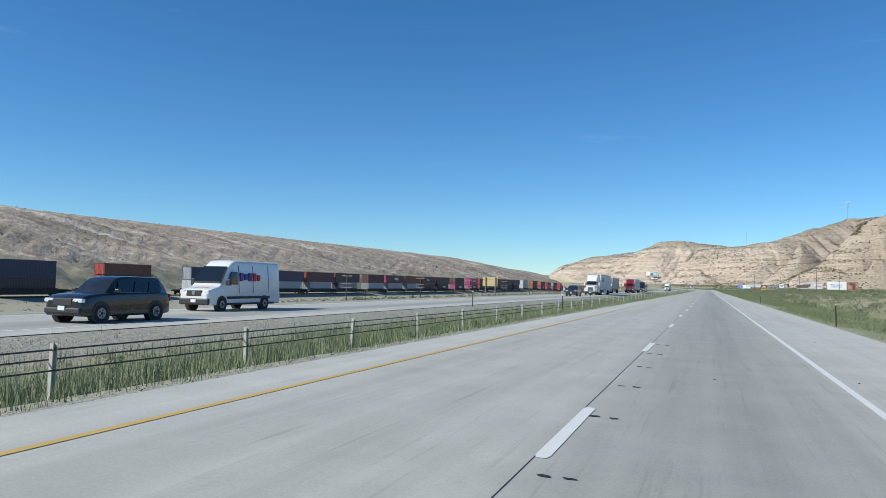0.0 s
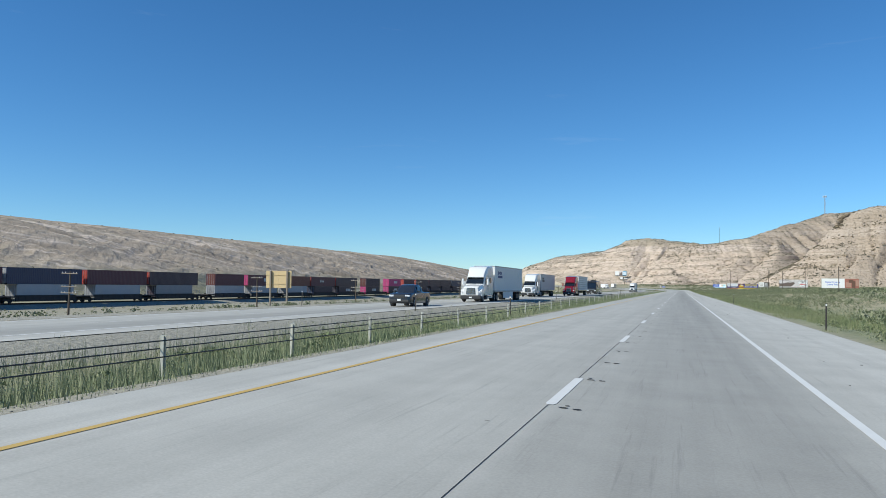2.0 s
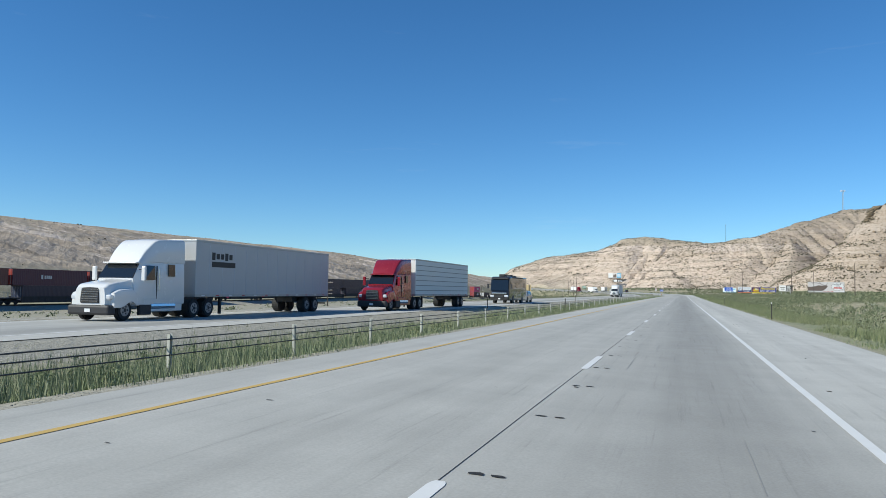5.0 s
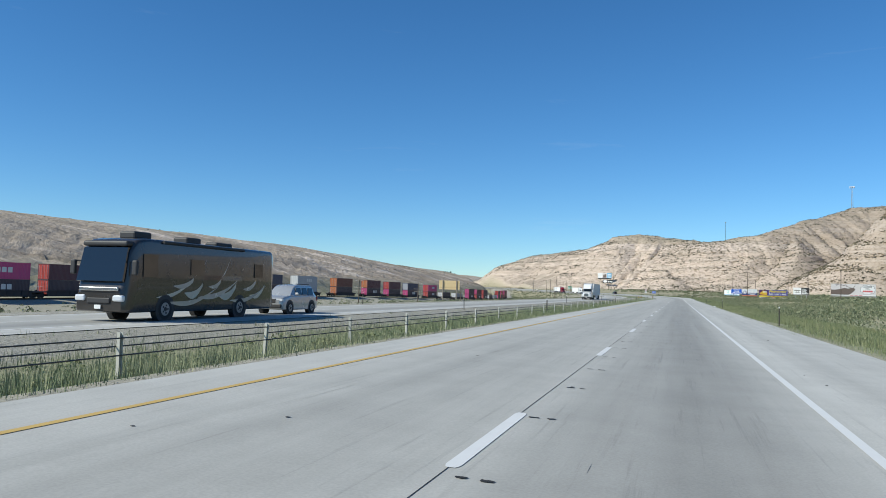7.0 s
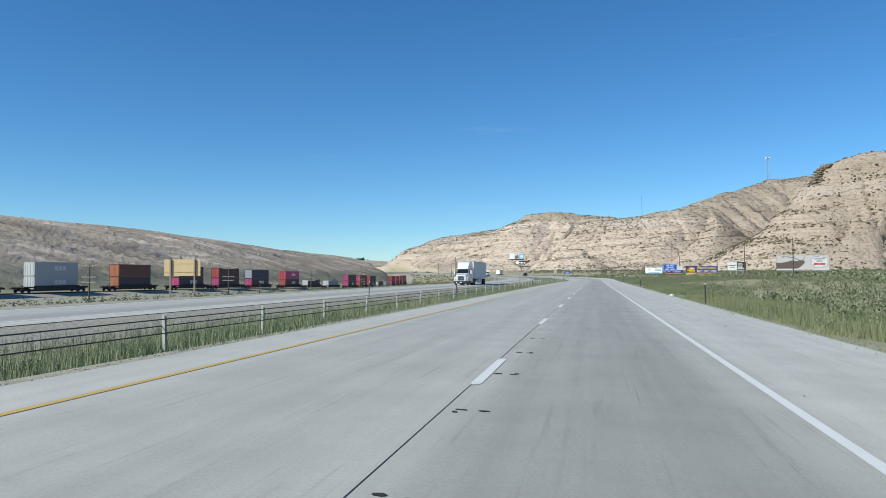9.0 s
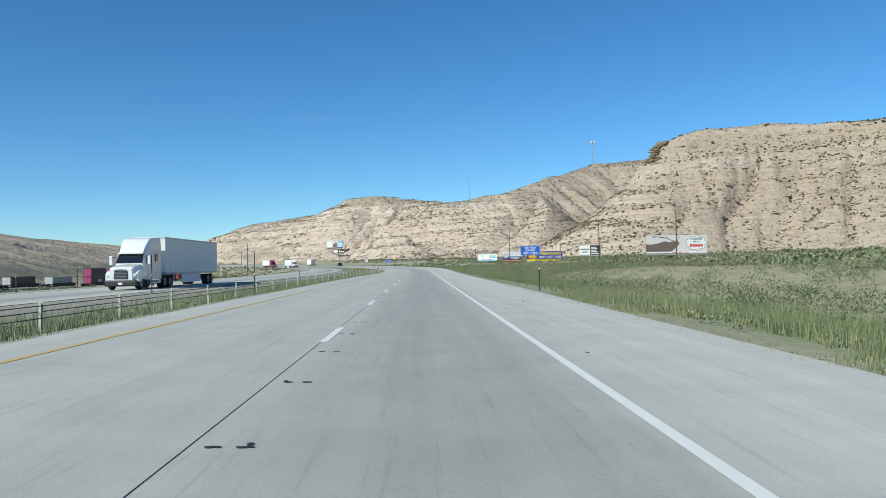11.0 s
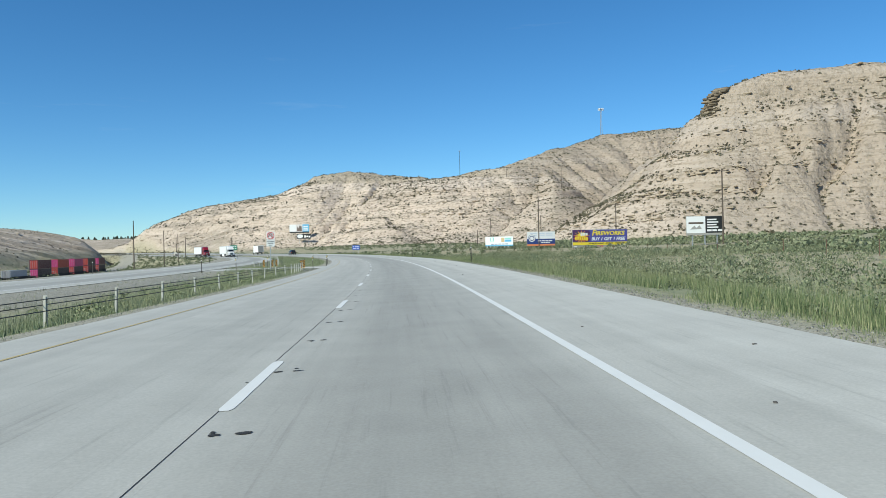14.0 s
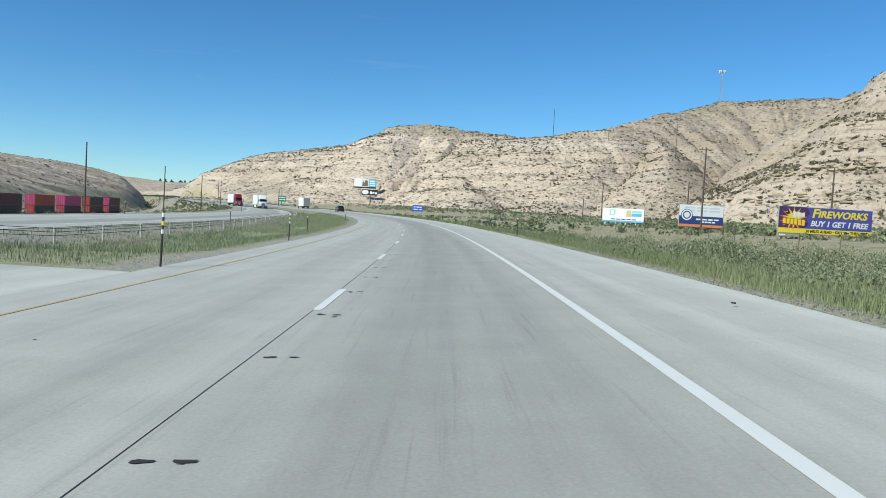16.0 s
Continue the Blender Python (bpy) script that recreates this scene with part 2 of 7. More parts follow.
def concrete():
    m = Nodes("road_concrete")
    at = m.add("ShaderNodeAttribute")
    at.attribute_name = "across"
    uv = m.add("ShaderNodeSeparateXYZ", Vector=at.outputs["Vector"])
    lane, run = uv.outputs[0], uv.outputs[1]

    def field(su, sy, detail, rough=0.6):
        c = m.add("ShaderNodeCombineXYZ", X=m.math("MULTIPLY", lane, su), Y=m.math("MULTIPLY", run, sy))
        return m.noise(1.0, detail, c.outputs[0], rough)

    streak, polish = field(2.2, 0.05, 5), field(0.55, 0.006, 3)
    scuff = field(9.0, 0.25, 4, 0.7)
    mid, fine = field(0.8, 0.7, 5), m.noise(38, 4)
    col = m.ramp(streak, [(0.25, (0.385, 0.375, 0.343)), (0.5, (0.425, 0.415, 0.38)), (0.75, (0.462, 0.452, 0.416))])
    wheel = m.add("ShaderNodeValToRGB", Fac=m.math("DIVIDE", m.math("ADD", lane, 6.0), 14.0))
    e = wheel.color_ramp.elements
    stops = [(0.0, 1.16), (0.155, 1.13), (0.20, 1.06), (0.30, 1.02), (0.42, 1.05), (0.46, 0.93), (0.56, 0.79), (0.64, 0.81), (0.685, 1.0), (0.72, 1.18), (0.95, 1.2)]
    while len(e) < len(stops):
        e.new(0.5)
    for el, (p, v) in zip(e, stops):
        el.position, el.color = p, (v, v, v * 0.995, 1)
    col = m.mix(1.0, col, wheel.outputs[0], "MULTIPLY")
    tone = m.ramp(polish, [(0.3, (0.86, 0.86, 0.86)), (0.7, (1.08, 1.08, 1.08))])
    col = m.mix(1.0, col, tone, "MULTIPLY")
    rub = m.ramp(scuff, [(0.57, (1.0, 1.0, 1.0)), (0.78, (0.74, 0.74, 0.74))])
    col = m.mix(1.0, col, rub, "MULTIPLY")
    blot = m.ramp(mid, [(0.3, (0.9, 0.9, 0.9)), (0.62, (1.02, 1.02, 1.02))])
    col = m.mix(1.0, col, blot, "MULTIPLY")
    grit = m.ramp(fine, [(0.3, (0.9, 0.9, 0.9)), (0.7, (1.06, 1.06, 1.06))])
    col = m.mix(1.0, col, grit, "MULTIPLY")
    return m.finish(col, 0.8, 0, fine, 0.25, 0.004)


def land_material():
    m = Nodes("land")
    zone = m.add("ShaderNodeAttribute")
    zone.attribute_name = "zone"
    sep = m.add("ShaderNodeSeparateColor", Color=zone.outputs["Color"])
    rock, green, grav = sep.outputs[0], sep.outputs[1], sep.outputs[2]
    pos = m.coords()
    n1, n2, n3 = m.noise(0.35, 6, pos), m.noise(3.5, 5, pos), m.noise(0.03, 4, pos)
    soil = m.ramp(n1, [(0.3, (0.21, 0.20, 0.12)), (0.45, (0.33, 0.295, 0.19)), (0.55, (0.43, 0.375, 0.26)), (0.7, (0.27, 0.255, 0.15))])
    soil = m.mix(m.math("MULTIPLY", m.ramp(m.noise(1.6, 5, pos, 0.7), [(0.45, (0, 0, 0)), (0.62, (1, 1, 1))]), 0.6), soil, (0.135, 0.15, 0.075))
    grass = m.ramp(n2, [(0.3, (0.16, 0.185, 0.085)), (0.55, (0.25, 0.27, 0.145)), (0.75, (0.36, 0.345, 0.21))])
    flat = m.mix(green, soil, grass)
    gravel = m.ramp(m.noise(22, 3, pos), [(0.38, (0.155, 0.148, 0.122)), (0.6, (0.42, 0.40, 0.335))])
    flat = m.mix(grav, flat, gravel)
    steep = zone.outputs["Alpha"]
    tc = m.add("ShaderNodeTexCoord")
    xyz = m.add("ShaderNodeSeparateXYZ", Vector=tc.outputs["Object"])
    beds = m.noise(1.0, 5, m.coords((0.008, 0.008, 0.26)), 0.6, 0.3)
    stone = m.ramp(beds, [(0.30, (0.55, 0.445, 0.325)), (0.42, (0.65, 0.535, 0.405)), (0.5, (0.58, 0.475, 0.35)), (0.58, (0.72, 0.605, 0.47)), (0.70, (0.60, 0.495, 0.37))])
    # thin dark lines give ledge shadows as well as bedding, in the colour
    thin = m.ramp(m.noise(1.0, 4, m.coords((0.03, 0.03, 1.3)), 0.6, 0.25), [(0.44, (0, 0, 0)), (0.58, (1, 1, 1))])
    stone = m.mix(m.math("MULTIPLY", thin, 0.28), stone, (0.40, 0.325, 0.225))
    level = m.math("ADD", xyz.outputs[2], m.math("MULTIPLY", m.noise(0.014, 3, pos), 12.0))
    pale = m.ramp(m.math("MULTIPLY", level, 0.01), [(0.0, (0, 0, 0)), (0.14, (0.5, 0.5, 0.5)), (0.22, (0.1, 0.1, 0.1)), (0.52, (0, 0, 0)), (0.54, (1, 1, 1)), (0.60, (1, 1, 1)), (0.615, (0, 0, 0)), (0.74, (0, 0, 0)), (0.77, (0.8, 0.8, 0.8)), (0.80, (0, 0, 0))])
    stone = m.mix(m.math("MULTIPLY", pale, 0.7), stone, (0.76, 0.65, 0.52))
    wash = m.ramp(m.noise(0.045, 6, m.coords((1, 1, 0.3)), 0.65), [(0.38, (0, 0, 0)), (0.62, (1, 1, 1))])
    stone = m.mix(m.math("MULTIPLY", wash, 0.4), stone, (0.68, 0.57, 0.44))
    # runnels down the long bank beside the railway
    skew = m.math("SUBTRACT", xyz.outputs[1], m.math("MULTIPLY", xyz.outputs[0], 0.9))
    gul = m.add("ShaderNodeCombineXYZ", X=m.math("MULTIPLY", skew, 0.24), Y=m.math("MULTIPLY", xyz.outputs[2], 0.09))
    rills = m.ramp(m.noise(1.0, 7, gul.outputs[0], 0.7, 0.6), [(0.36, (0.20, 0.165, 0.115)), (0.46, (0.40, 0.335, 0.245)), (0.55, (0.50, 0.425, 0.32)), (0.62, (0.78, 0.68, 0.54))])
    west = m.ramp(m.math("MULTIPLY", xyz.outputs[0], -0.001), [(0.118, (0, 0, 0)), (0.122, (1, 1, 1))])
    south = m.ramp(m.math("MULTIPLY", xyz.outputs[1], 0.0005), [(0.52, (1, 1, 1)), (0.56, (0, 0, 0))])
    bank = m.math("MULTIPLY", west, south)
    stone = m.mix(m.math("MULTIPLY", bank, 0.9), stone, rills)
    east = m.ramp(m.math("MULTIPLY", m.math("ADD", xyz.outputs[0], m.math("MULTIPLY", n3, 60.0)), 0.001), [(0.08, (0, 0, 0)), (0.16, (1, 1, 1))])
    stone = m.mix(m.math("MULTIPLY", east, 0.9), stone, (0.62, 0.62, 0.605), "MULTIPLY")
    stone = m.mix(1.0, stone, (0.97, 0.935, 0.995), "MULTIPLY")
    # the rounded brown cap of the far hill
    top = m.ramp(m.math("MULTIPLY", level, 0.01), [(0.60, (0, 0, 0)), (0.64, (1, 1, 1))])
    mid = m.ramp(m.math("MULTIPLY", m.math("ADD", xyz.outputs[0], 100.0), 0.005), [(0.05, (0, 0, 0)), (0.2, (1, 1, 1)), (0.76, (1, 1, 1)), (0.95, (0, 0, 0))])
    stone = m.mix(m.math("MULTIPLY", m.math("MULTIPLY", top, mid), 0.75), stone, (0.42, 0.345, 0.255))
    # low scrub keeps to the benches and gentle ground, bare stone to the steps
    bench = m.ramp(steep, [(0.18, (1, 1, 1)), (0.42, (0.28, 0.28, 0.28)), (0.62, (0.05, 0.05, 0.05))])
    veil = m.ramp(m.noise(0.10, 6, pos, 0.7), [(0.42, (0, 0, 0)), (0.6, (1, 1, 1))])
    stone = m.mix(m.math("MULTIPLY", m.math("MULTIPLY", veil, bench), 0.6), stone, (0.31, 0.265, 0.18))
    specks = m.ramp(m.noise(0.62, 3, pos, 0.6), [(0.545, (0, 0, 0)), (0.59, (1, 1, 1))])
    dots = m.math("MULTIPLY", specks, m.math("ADD", 0.5, bench))
    # broken dark lines along the beds: ledge shade and scrub put into the colour
    shade_scrub = m.ramp(m.noise(1.0, 3, m.coords((0.16, 0.16, 0.95)), 0.6, 0.3), [(0.585, (0, 0, 0)), (0.64, (1, 1, 1))])
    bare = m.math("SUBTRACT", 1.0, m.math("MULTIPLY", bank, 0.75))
    stone = m.mix(m.math("MULTIPLY", m.math("MULTIPLY", shade_scrub, bare), 0.7), stone, (0.19, 0.15, 0.10))
    stone = m.mix(m.math("MULTIPLY", m.math("MULTIPLY", dots, bare), 0.75), stone, (0.13, 0.105, 0.065))
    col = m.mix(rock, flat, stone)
    col = m.mix(m.math("MULTIPLY", n3, 0.25), col, (0.36, 0.31, 0.23))
    near = m.math("MULTIPLY", n2, 0.25)
    crag = m.math("MULTIPLY", m.noise(0.3, 6, pos, 0.62), m.math("MULTIPLY", rock, m.math("SUBTRACT", 1.0, m.math("MULTIPLY", bank, 0.5))))
    h = m.math("ADD", near, m.math("MULTIPLY", crag, 5.0))
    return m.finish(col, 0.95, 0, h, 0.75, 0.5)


M = {
    "land": land_material(),
    "concrete": concrete(),
}


# ---- geometry helpers ----
def part(name, bm, material, parent=None, label="", smooth=False):
    me = bpy.data.meshes.new(name)
    bm.to_mesh(me)
    bm.free()
    me.materials.append(material)
    if smooth:
        me.polygons.foreach_set("use_smooth", np.ones(len(me.polygons), bool))
    ob = new(name, me)
    ob.parent = parent
    if label:
        ob["label"] = label
    return ob


def raw(name, verts, faces, material, parent=None):
    """One mesh from arrays: verts (n, 3), faces (m, 3 or 4)."""
    me = bpy.data.meshes.new(name)
    verts, faces = np.asarray(verts, np.float32), np.asarray(faces, np.int32)
    me.vertices.add(len(verts))
    me.vertices.foreach_set("co", verts.ravel())
    k = faces.shape[1]
    me.loops.add(faces.size)
    me.loops.foreach_set("vertex_index", faces.ravel())
    me.polygons.add(len(faces))
    me.polygons.foreach_set("loop_start", np.arange(0, faces.size, k, dtype=np.int32))
    me.polygons.foreach_set("loop_total", np.full(len(faces), k, np.int32))
    me.update(calc_edges=True)
    me.materials.append(material)
    ob = new(name, me)
    ob.parent = parent
    return ob


def sheet(name, us, ys, place, material, smooth=True):
    """A grid surface; place(u, y) gives x, y, z arrays."""
    U, Y = np.meshgrid(us, ys)
    X, Y2, Z = place(U, Y)
    n, m = U.shape
    idx = np.arange(n * m).reshape(n, m)
    faces = np.stack([idx[:-1, :-1], idx[:-1, 1:], idx[1:, 1:], idx[1:, :-1]], -1).reshape(-1, 4)
    ob = raw(name, np.stack([X, Y2, Z], -1).reshape(-1, 3), faces, material)
    if smooth:
        ob.data.polygons.foreach_set("use_smooth", np.ones(len(faces), bool))
    return ob


def box(bm, c, s, bevel=0.0, rz=0.0):
    """A box of size s round the centre c, with rounded edges."""
    r = bmesh.ops.create_cube(bm, size=1.0, matrix=Matrix.Translation(c) @ Matrix.Rotation(rz, 4, "Z") @ Matrix.Diagonal((*s, 1)))
    if bevel:
        edges = list({e for v in r["verts"] for e in v.link_edges})
        bmesh.ops.bevel(bm, geom=edges, offset=bevel, segments=2, affect="EDGES", profile=0.5)
    return bm


def rod(bm, a, b, r1, r2=None, n=10):
    a, b = Vector(a), Vector(b)
    m = Matrix.Translation((a + b) / 2) @ (b - a).to_track_quat("Z", "Y").to_matrix().to_4x4()
    bmesh.ops.create_cone(bm, cap_ends=True, segments=n, radius1=r1, radius2=r1 if r2 is None else r2, depth=(b - a).length, matrix=m)
    return bm


def B():
    return bmesh.new()


def empty(name, m, label, category, group="", kind=""):
    ob = new(name)
    ob.empty_display_size = 0.3
    ob.matrix_world = m
    return tagged(ob, label, category, group, kind)


# ---- the land: one sheet to the horizon ----
gx = np.concatenate([np.linspace(-4200, -800, 15), np.linspace(-760, -345, 22), np.arange(-338, -262, 4.0), np.arange(-262, -118, 1.7), np.arange(-118, -86, 1.6), np.arange(-86, -60, 2.2), np.arange(-60, 17, 1.0), np.arange(17, 300, 1.5), np.arange(300, 440, 2.8), np.linspace(450, 800, 14), np.linspace(900, 4200, 14)])
gy = np.concatenate([np.linspace(-3000, -200, 10), np.arange(-150, -10, 12.0), np.arange(-10, 480, 3.4), np.arange(480, 700, 2.6), np.arange(700, 1190, 1.5), np.arange(1190, 1260, 3.0), np.linspace(1270, 1500, 12), np.linspace(1540, 2300, 16), np.linspace(2400, 4600, 10)])


def land_place(x, y):
    z = land(x, y)
    far = np.maximum(np.abs(x) - 900, 0) + np.maximum(y - 1500, 0)
    return x, y, z - 0.004 * np.minimum(far, 1500)


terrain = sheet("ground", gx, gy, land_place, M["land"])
tagged(terrain, "dry valley floor with gravel verges below eroded tan sandstone hills", "ground", kind="structure")
co = np.empty(len(terrain.data.vertices) * 3, np.float32)
terrain.data.vertices.foreach_get("co", co)
co = co.reshape(-1, 3)
X, Y = co[:, 0].astype(float), co[:, 1].astype(float)
U, O = X - xc(Y), X - xo(Y)
HILL = hills(X, Y)
rocky = sstep(1.5, 7, HILL + 8 * sstep(1400, 1500, Y)) * (sstep(12, 24, U) + sstep(-20, -40, O))
patch = fbm(X * 0.09, Y * 0.09, 3)
green = np.clip(sstep(7.3, 8.6, U) * (1 - sstep(14, 22, U)) + 0.8 * sstep(-5.7, -6.6, U) * (1 - sstep(-12.5, -13.5, U)), 0, 1)
green = np.clip(green + (0.12 + 1.3 * patch) * (sstep(14, 22, U) + sstep(-9, -13, O)), 0, 1)
green = green * (1 - sstep(1050, 1150, Y)) * (1 - 0.7 * sstep(585, 640, Y) * sstep(15, 19, U))
grav = np.clip(1 - sstep(7.0, 8.2, U) * 1 - sstep(-5.6, -6.6, U) + sstep(-13, -14.2, U) * (1 - sstep(-8.5, -10.5, O)) + sstep(8, 5, np.abs(X - xr(Y))) + 0.65 * sstep(-9, -12, O) * sstep(0, 6, X - xr(Y)) * (Y < 760), 0, 1)
HZ = co[:, 2].astype(float).reshape(len(gy), len(gx))
HH = HILL.reshape(len(gy), len(gx))


def lookup(grid, x, y):
    """A value of the sheet's grid between its corners."""
    i = np.clip(np.searchsorted(gx, x) - 1, 0, len(gx) - 2)
    j = np.clip(np.searchsorted(gy, y) - 1, 0, len(gy) - 2)
    f, g = (x - gx[i]) / (gx[i + 1] - gx[i]), (y - gy[j]) / (gy[j + 1] - gy[j])
    return (grid[j, i] * (1 - f) + grid[j, i + 1] * f) * (1 - g) + (grid[j + 1, i] * (1 - f) + grid[j + 1, i + 1] * f) * g


fall_y, fall_x = np.gradient(HZ, gy, gx)
steep = np.clip(np.hypot(fall_x, fall_y), 0, 1.5).ravel() / 1.5
col = terrain.data.color_attributes.new("zone", "FLOAT_COLOR", "POINT")
col.data.foreach_set("color", np.stack([np.clip(rocky, 0, 1), green, grav, steep], -1).astype(np.float32).ravel())


# ---- the two carriageways ----
def our(u, y):
    """The shoulder is a little wider before the bend."""
    u = np.where(u > LANE + 0.1, LANE + 0.1 + (u - LANE - 0.1) * (1 + 0.22 * sstep(490, 420, y)), u)
    return xc(y) + u, y, zr(u, y)


def opposite(u, y):
    return xo(y) + u, y, rise(y) - 0.24 + 0.006 * u


def strip(name, u0, u1, ys, where, lift, material, n=2):
    def place(u, y):
        x, y, z = where(u, y)
        return x, y, z + lift
    return sheet(name, np.linspace(u0, u1, n), ys, place, material)


RY = np.concatenate([np.linspace(-250, 0, 30), np.arange(4, 480, 6.0), np.arange(484, 1130, 4.0)])
M["line_white"] = paint("line_white", (0.74, 0.74, 0.72), 0.7, wear=0.3, scale=2)
M["line_yellow"] = paint("line_yellow", (0.64, 0.43, 0.12), 0.7, wear=0.5, scale=2)
M["tar"] = paint("tar", (0.022, 0.021, 0.021), 0.9)


def across(ob, us, ys):
    """Keeps each point's place across and along the carriageway for the material."""
    U, Y = np.meshgrid(us, ys)
    a = ob.data.attributes.new("across", "FLOAT_VECTOR", "POINT")
    a.data.foreach_set("vector", np.stack([U, Y, 0 * U], -1).astype(np.float32).ravel())


road = strip("road", -4.9, 6.8, RY, our, 0.0, M["concrete"], 13)
across(road, np.linspace(-4.9, 6.8, 13), RY)
tagged(road, "worn grey concrete motorway carriageway with two lanes and wide shoulders", "road", kind="structure")
far_road = strip("road", -5.6, 5.6, RY, opposite, 0.0, M["concrete"], 9)
across(far_road, np.linspace(-5.6, 5.6, 9), RY)
tagged(far_road, "grey concrete carriageway for the oncoming traffic beyond the median", "road", kind="structure")
edge = strip("edge_line", LANE - 0.06, LANE + 0.075, RY, our, 0.006, M["line_white"])
edge.parent = road
M["line_worn"] = paint("line_worn_yellow", (0.56, 0.44, 0.20), 0.75, wear=0.8, scale=2)
for ys, w, mat in ((RY[RY < 430], 0.05, "line_yellow"), (RY[RY > 425], 0.035, "line_worn")):
    yel = strip("edge_line", -LANE - 0.01 - w, -LANE - 0.01 + w, ys, our, 0.006, M[mat])
    yel.parent = road
    yel["label"] = "faded yellow line"
joint = strip("lane_joint", -0.0045, 0.0045, RY, our, 0.004, M["tar"])
joint.parent = road
for u in (-3.75, 3.75):
    e = strip("edge_line", u - 0.09, u + 0.09, RY, opposite, 0.006, M["line_white"])
    e.parent = far_road


def dash(y0, mid, half, where):
    """A painted stripe with worn, rounded ends."""
    def place(u, y):
        end = np.clip(np.minimum(y - y0, y0 + 3.05 - y) / 0.12, 0, 1)
        x, y, z = where(mid + u * half * (0.55 + 0.45 * np.sqrt(end)), y)
        return x, y, z + 0.006
    ys = y0 + np.array([0, 0.05, 0.12, 0.8, 1.6, 2.3, 2.93, 3.0, 3.05])
    return sheet("lane_dash", np.array([-1.0, 1.0]), ys, place, M["line_white"])


wander = random.Random(8)
for k in range(0, 88):
    y0 = FIRST_DASH + k * PERIOD
    d = dash(y0, 0.035 + wander.uniform(-0.025, 0.03), 0.07, our)
    d.parent = road
    if y0 < 900:
        d = dash(y0 + 4, 0.0, 0.06, opposite)
        d.parent = far_road


# ---- roadside materials ----
M["galv"] = paint("galvanised_steel", (0.50, 0.51, 0.50), 0.5, 0.7, 0.25, 6)
M["post_white"] = paint("weathered_pale_post", (0.52, 0.52, 0.46), 0.7, 0.0, 0.3, 5)
M["post_dark"] = paint("dark_post", (0.035, 0.03, 0.027), 0.6)
M["cable"] = paint("steel_cable", (0.06, 0.06, 0.06), 0.55, 0.3)
M["timber"] = paint("old_timber", (0.10, 0.075, 0.055), 0.85, 0.0, 0.4, 4, 0.2)
M["timber_pale"] = paint("grey_timber", (0.27, 0.23, 0.185), 0.85, 0.0, 0.4, 4, 0.2)
M["white"] = paint("white_panel", (0.80, 0.80, 0.78), 0.5, 0.0, 0.10, 1.0)
M["black"] = paint("black_print", (0.015, 0.015, 0.015), 0.5)
M["blue_sign"] = paint("blue_sign", (0.012, 0.10, 0.52), 0.45, 0, 0.06)
M["green_sign"] = paint("green_sign", (0.01, 0.20, 0.11), 0.45)
M["red"] = paint("red_print", (0.55, 0.03, 0.03), 0.5)
M["yellow"] = paint("yellow_print", (0.86, 0.68, 0.05), 0.5)
M["amber"] = paint("amber_sheeting", (0.82, 0.43, 0.06), 0.45)
M["orange"] = paint("orange_board", (0.75, 0.25, 0.10), 0.55)
M["navy"] = paint("navy_print", (0.03, 0.055, 0.20), 0.5)
M["violet"] = paint("violet_print", (0.075, 0.06, 0.27), 0.5, 0, 0.3, 0.6)
M["sky_print"] = paint("sky_blue_print", (0.12, 0.42, 0.66), 0.5)
M["teal"] = paint("teal_print", (0.30, 0.62, 0.55), 0.5)
M["beige"] = paint("bare_plywood", (0.62, 0.47, 0.25), 0.7, 0, 0.2, 2)
M["brown_print"] = paint("brown_print", (0.17, 0.125, 0.10), 0.6, 0, 0.5, 1.2)
M["pale_sky"] = paint("pale_print", (0.72, 0.675, 0.645), 0.55, 0, 0.3, 0.4)
M["grey"] = paint("grey_board", (0.34, 0.33, 0.30), 0.7)
M["rust"] = paint("rusty_steel", (0.16, 0.085, 0.055), 0.8, 0.2, 0.4)
M["silver"] = paint("silver_panel", (0.50, 0.51, 0.52), 0.45, 0.2, 0.12, 1.0)
M["ballast"] = paint("ballast", (0.30, 0.27, 0.24), 0.95, 0, 0.6, 3, 0.4)
M["rubber"] = paint("tyre_rubber", (0.02, 0.02, 0.02), 0.8)


def words(name, text, size, material, parent, m, bold=0.0, squeeze=1.0, slant=0.0):
    """Lettering as a thin solid, centred."""
    cu = bpy.data.curves.new(name, "FONT")
    cu.body, cu.size, cu.extrude, cu.offset = text, size, 0.012, bold
    cu.align_x, cu.align_y = "CENTER", "CENTER"
    cu.resolution_u = 3
    tmp = bpy.data.objects.new("tmp_text", cu)
    me = bpy.data.meshes.new_from_object(tmp)
    bpy.data.objects.remove(tmp)
    bpy.data.curves.remove(cu)
    for v in me.vertices:
        v.co.x += slant * v.co.y
    me.materials.clear()
    me.materials.append(material)
    ob = new(name, me)
    ob.parent = parent
    ob.matrix_local = m @ Matrix.Diagonal((squeeze, 1, 1, 1))
    return ob


FACE = pose(0, 0, 0, 90, 0, 0)  # text that stands upright and faces -y


def plate(name, x0, x1, z0, z1, y, material, parent, label="", depth=0.02):
    return part(name, box(B(), ((x0 + x1) / 2, y, (z0 + z1) / 2), (x1 - x0, depth, z1 - z0)), material, parent, label)


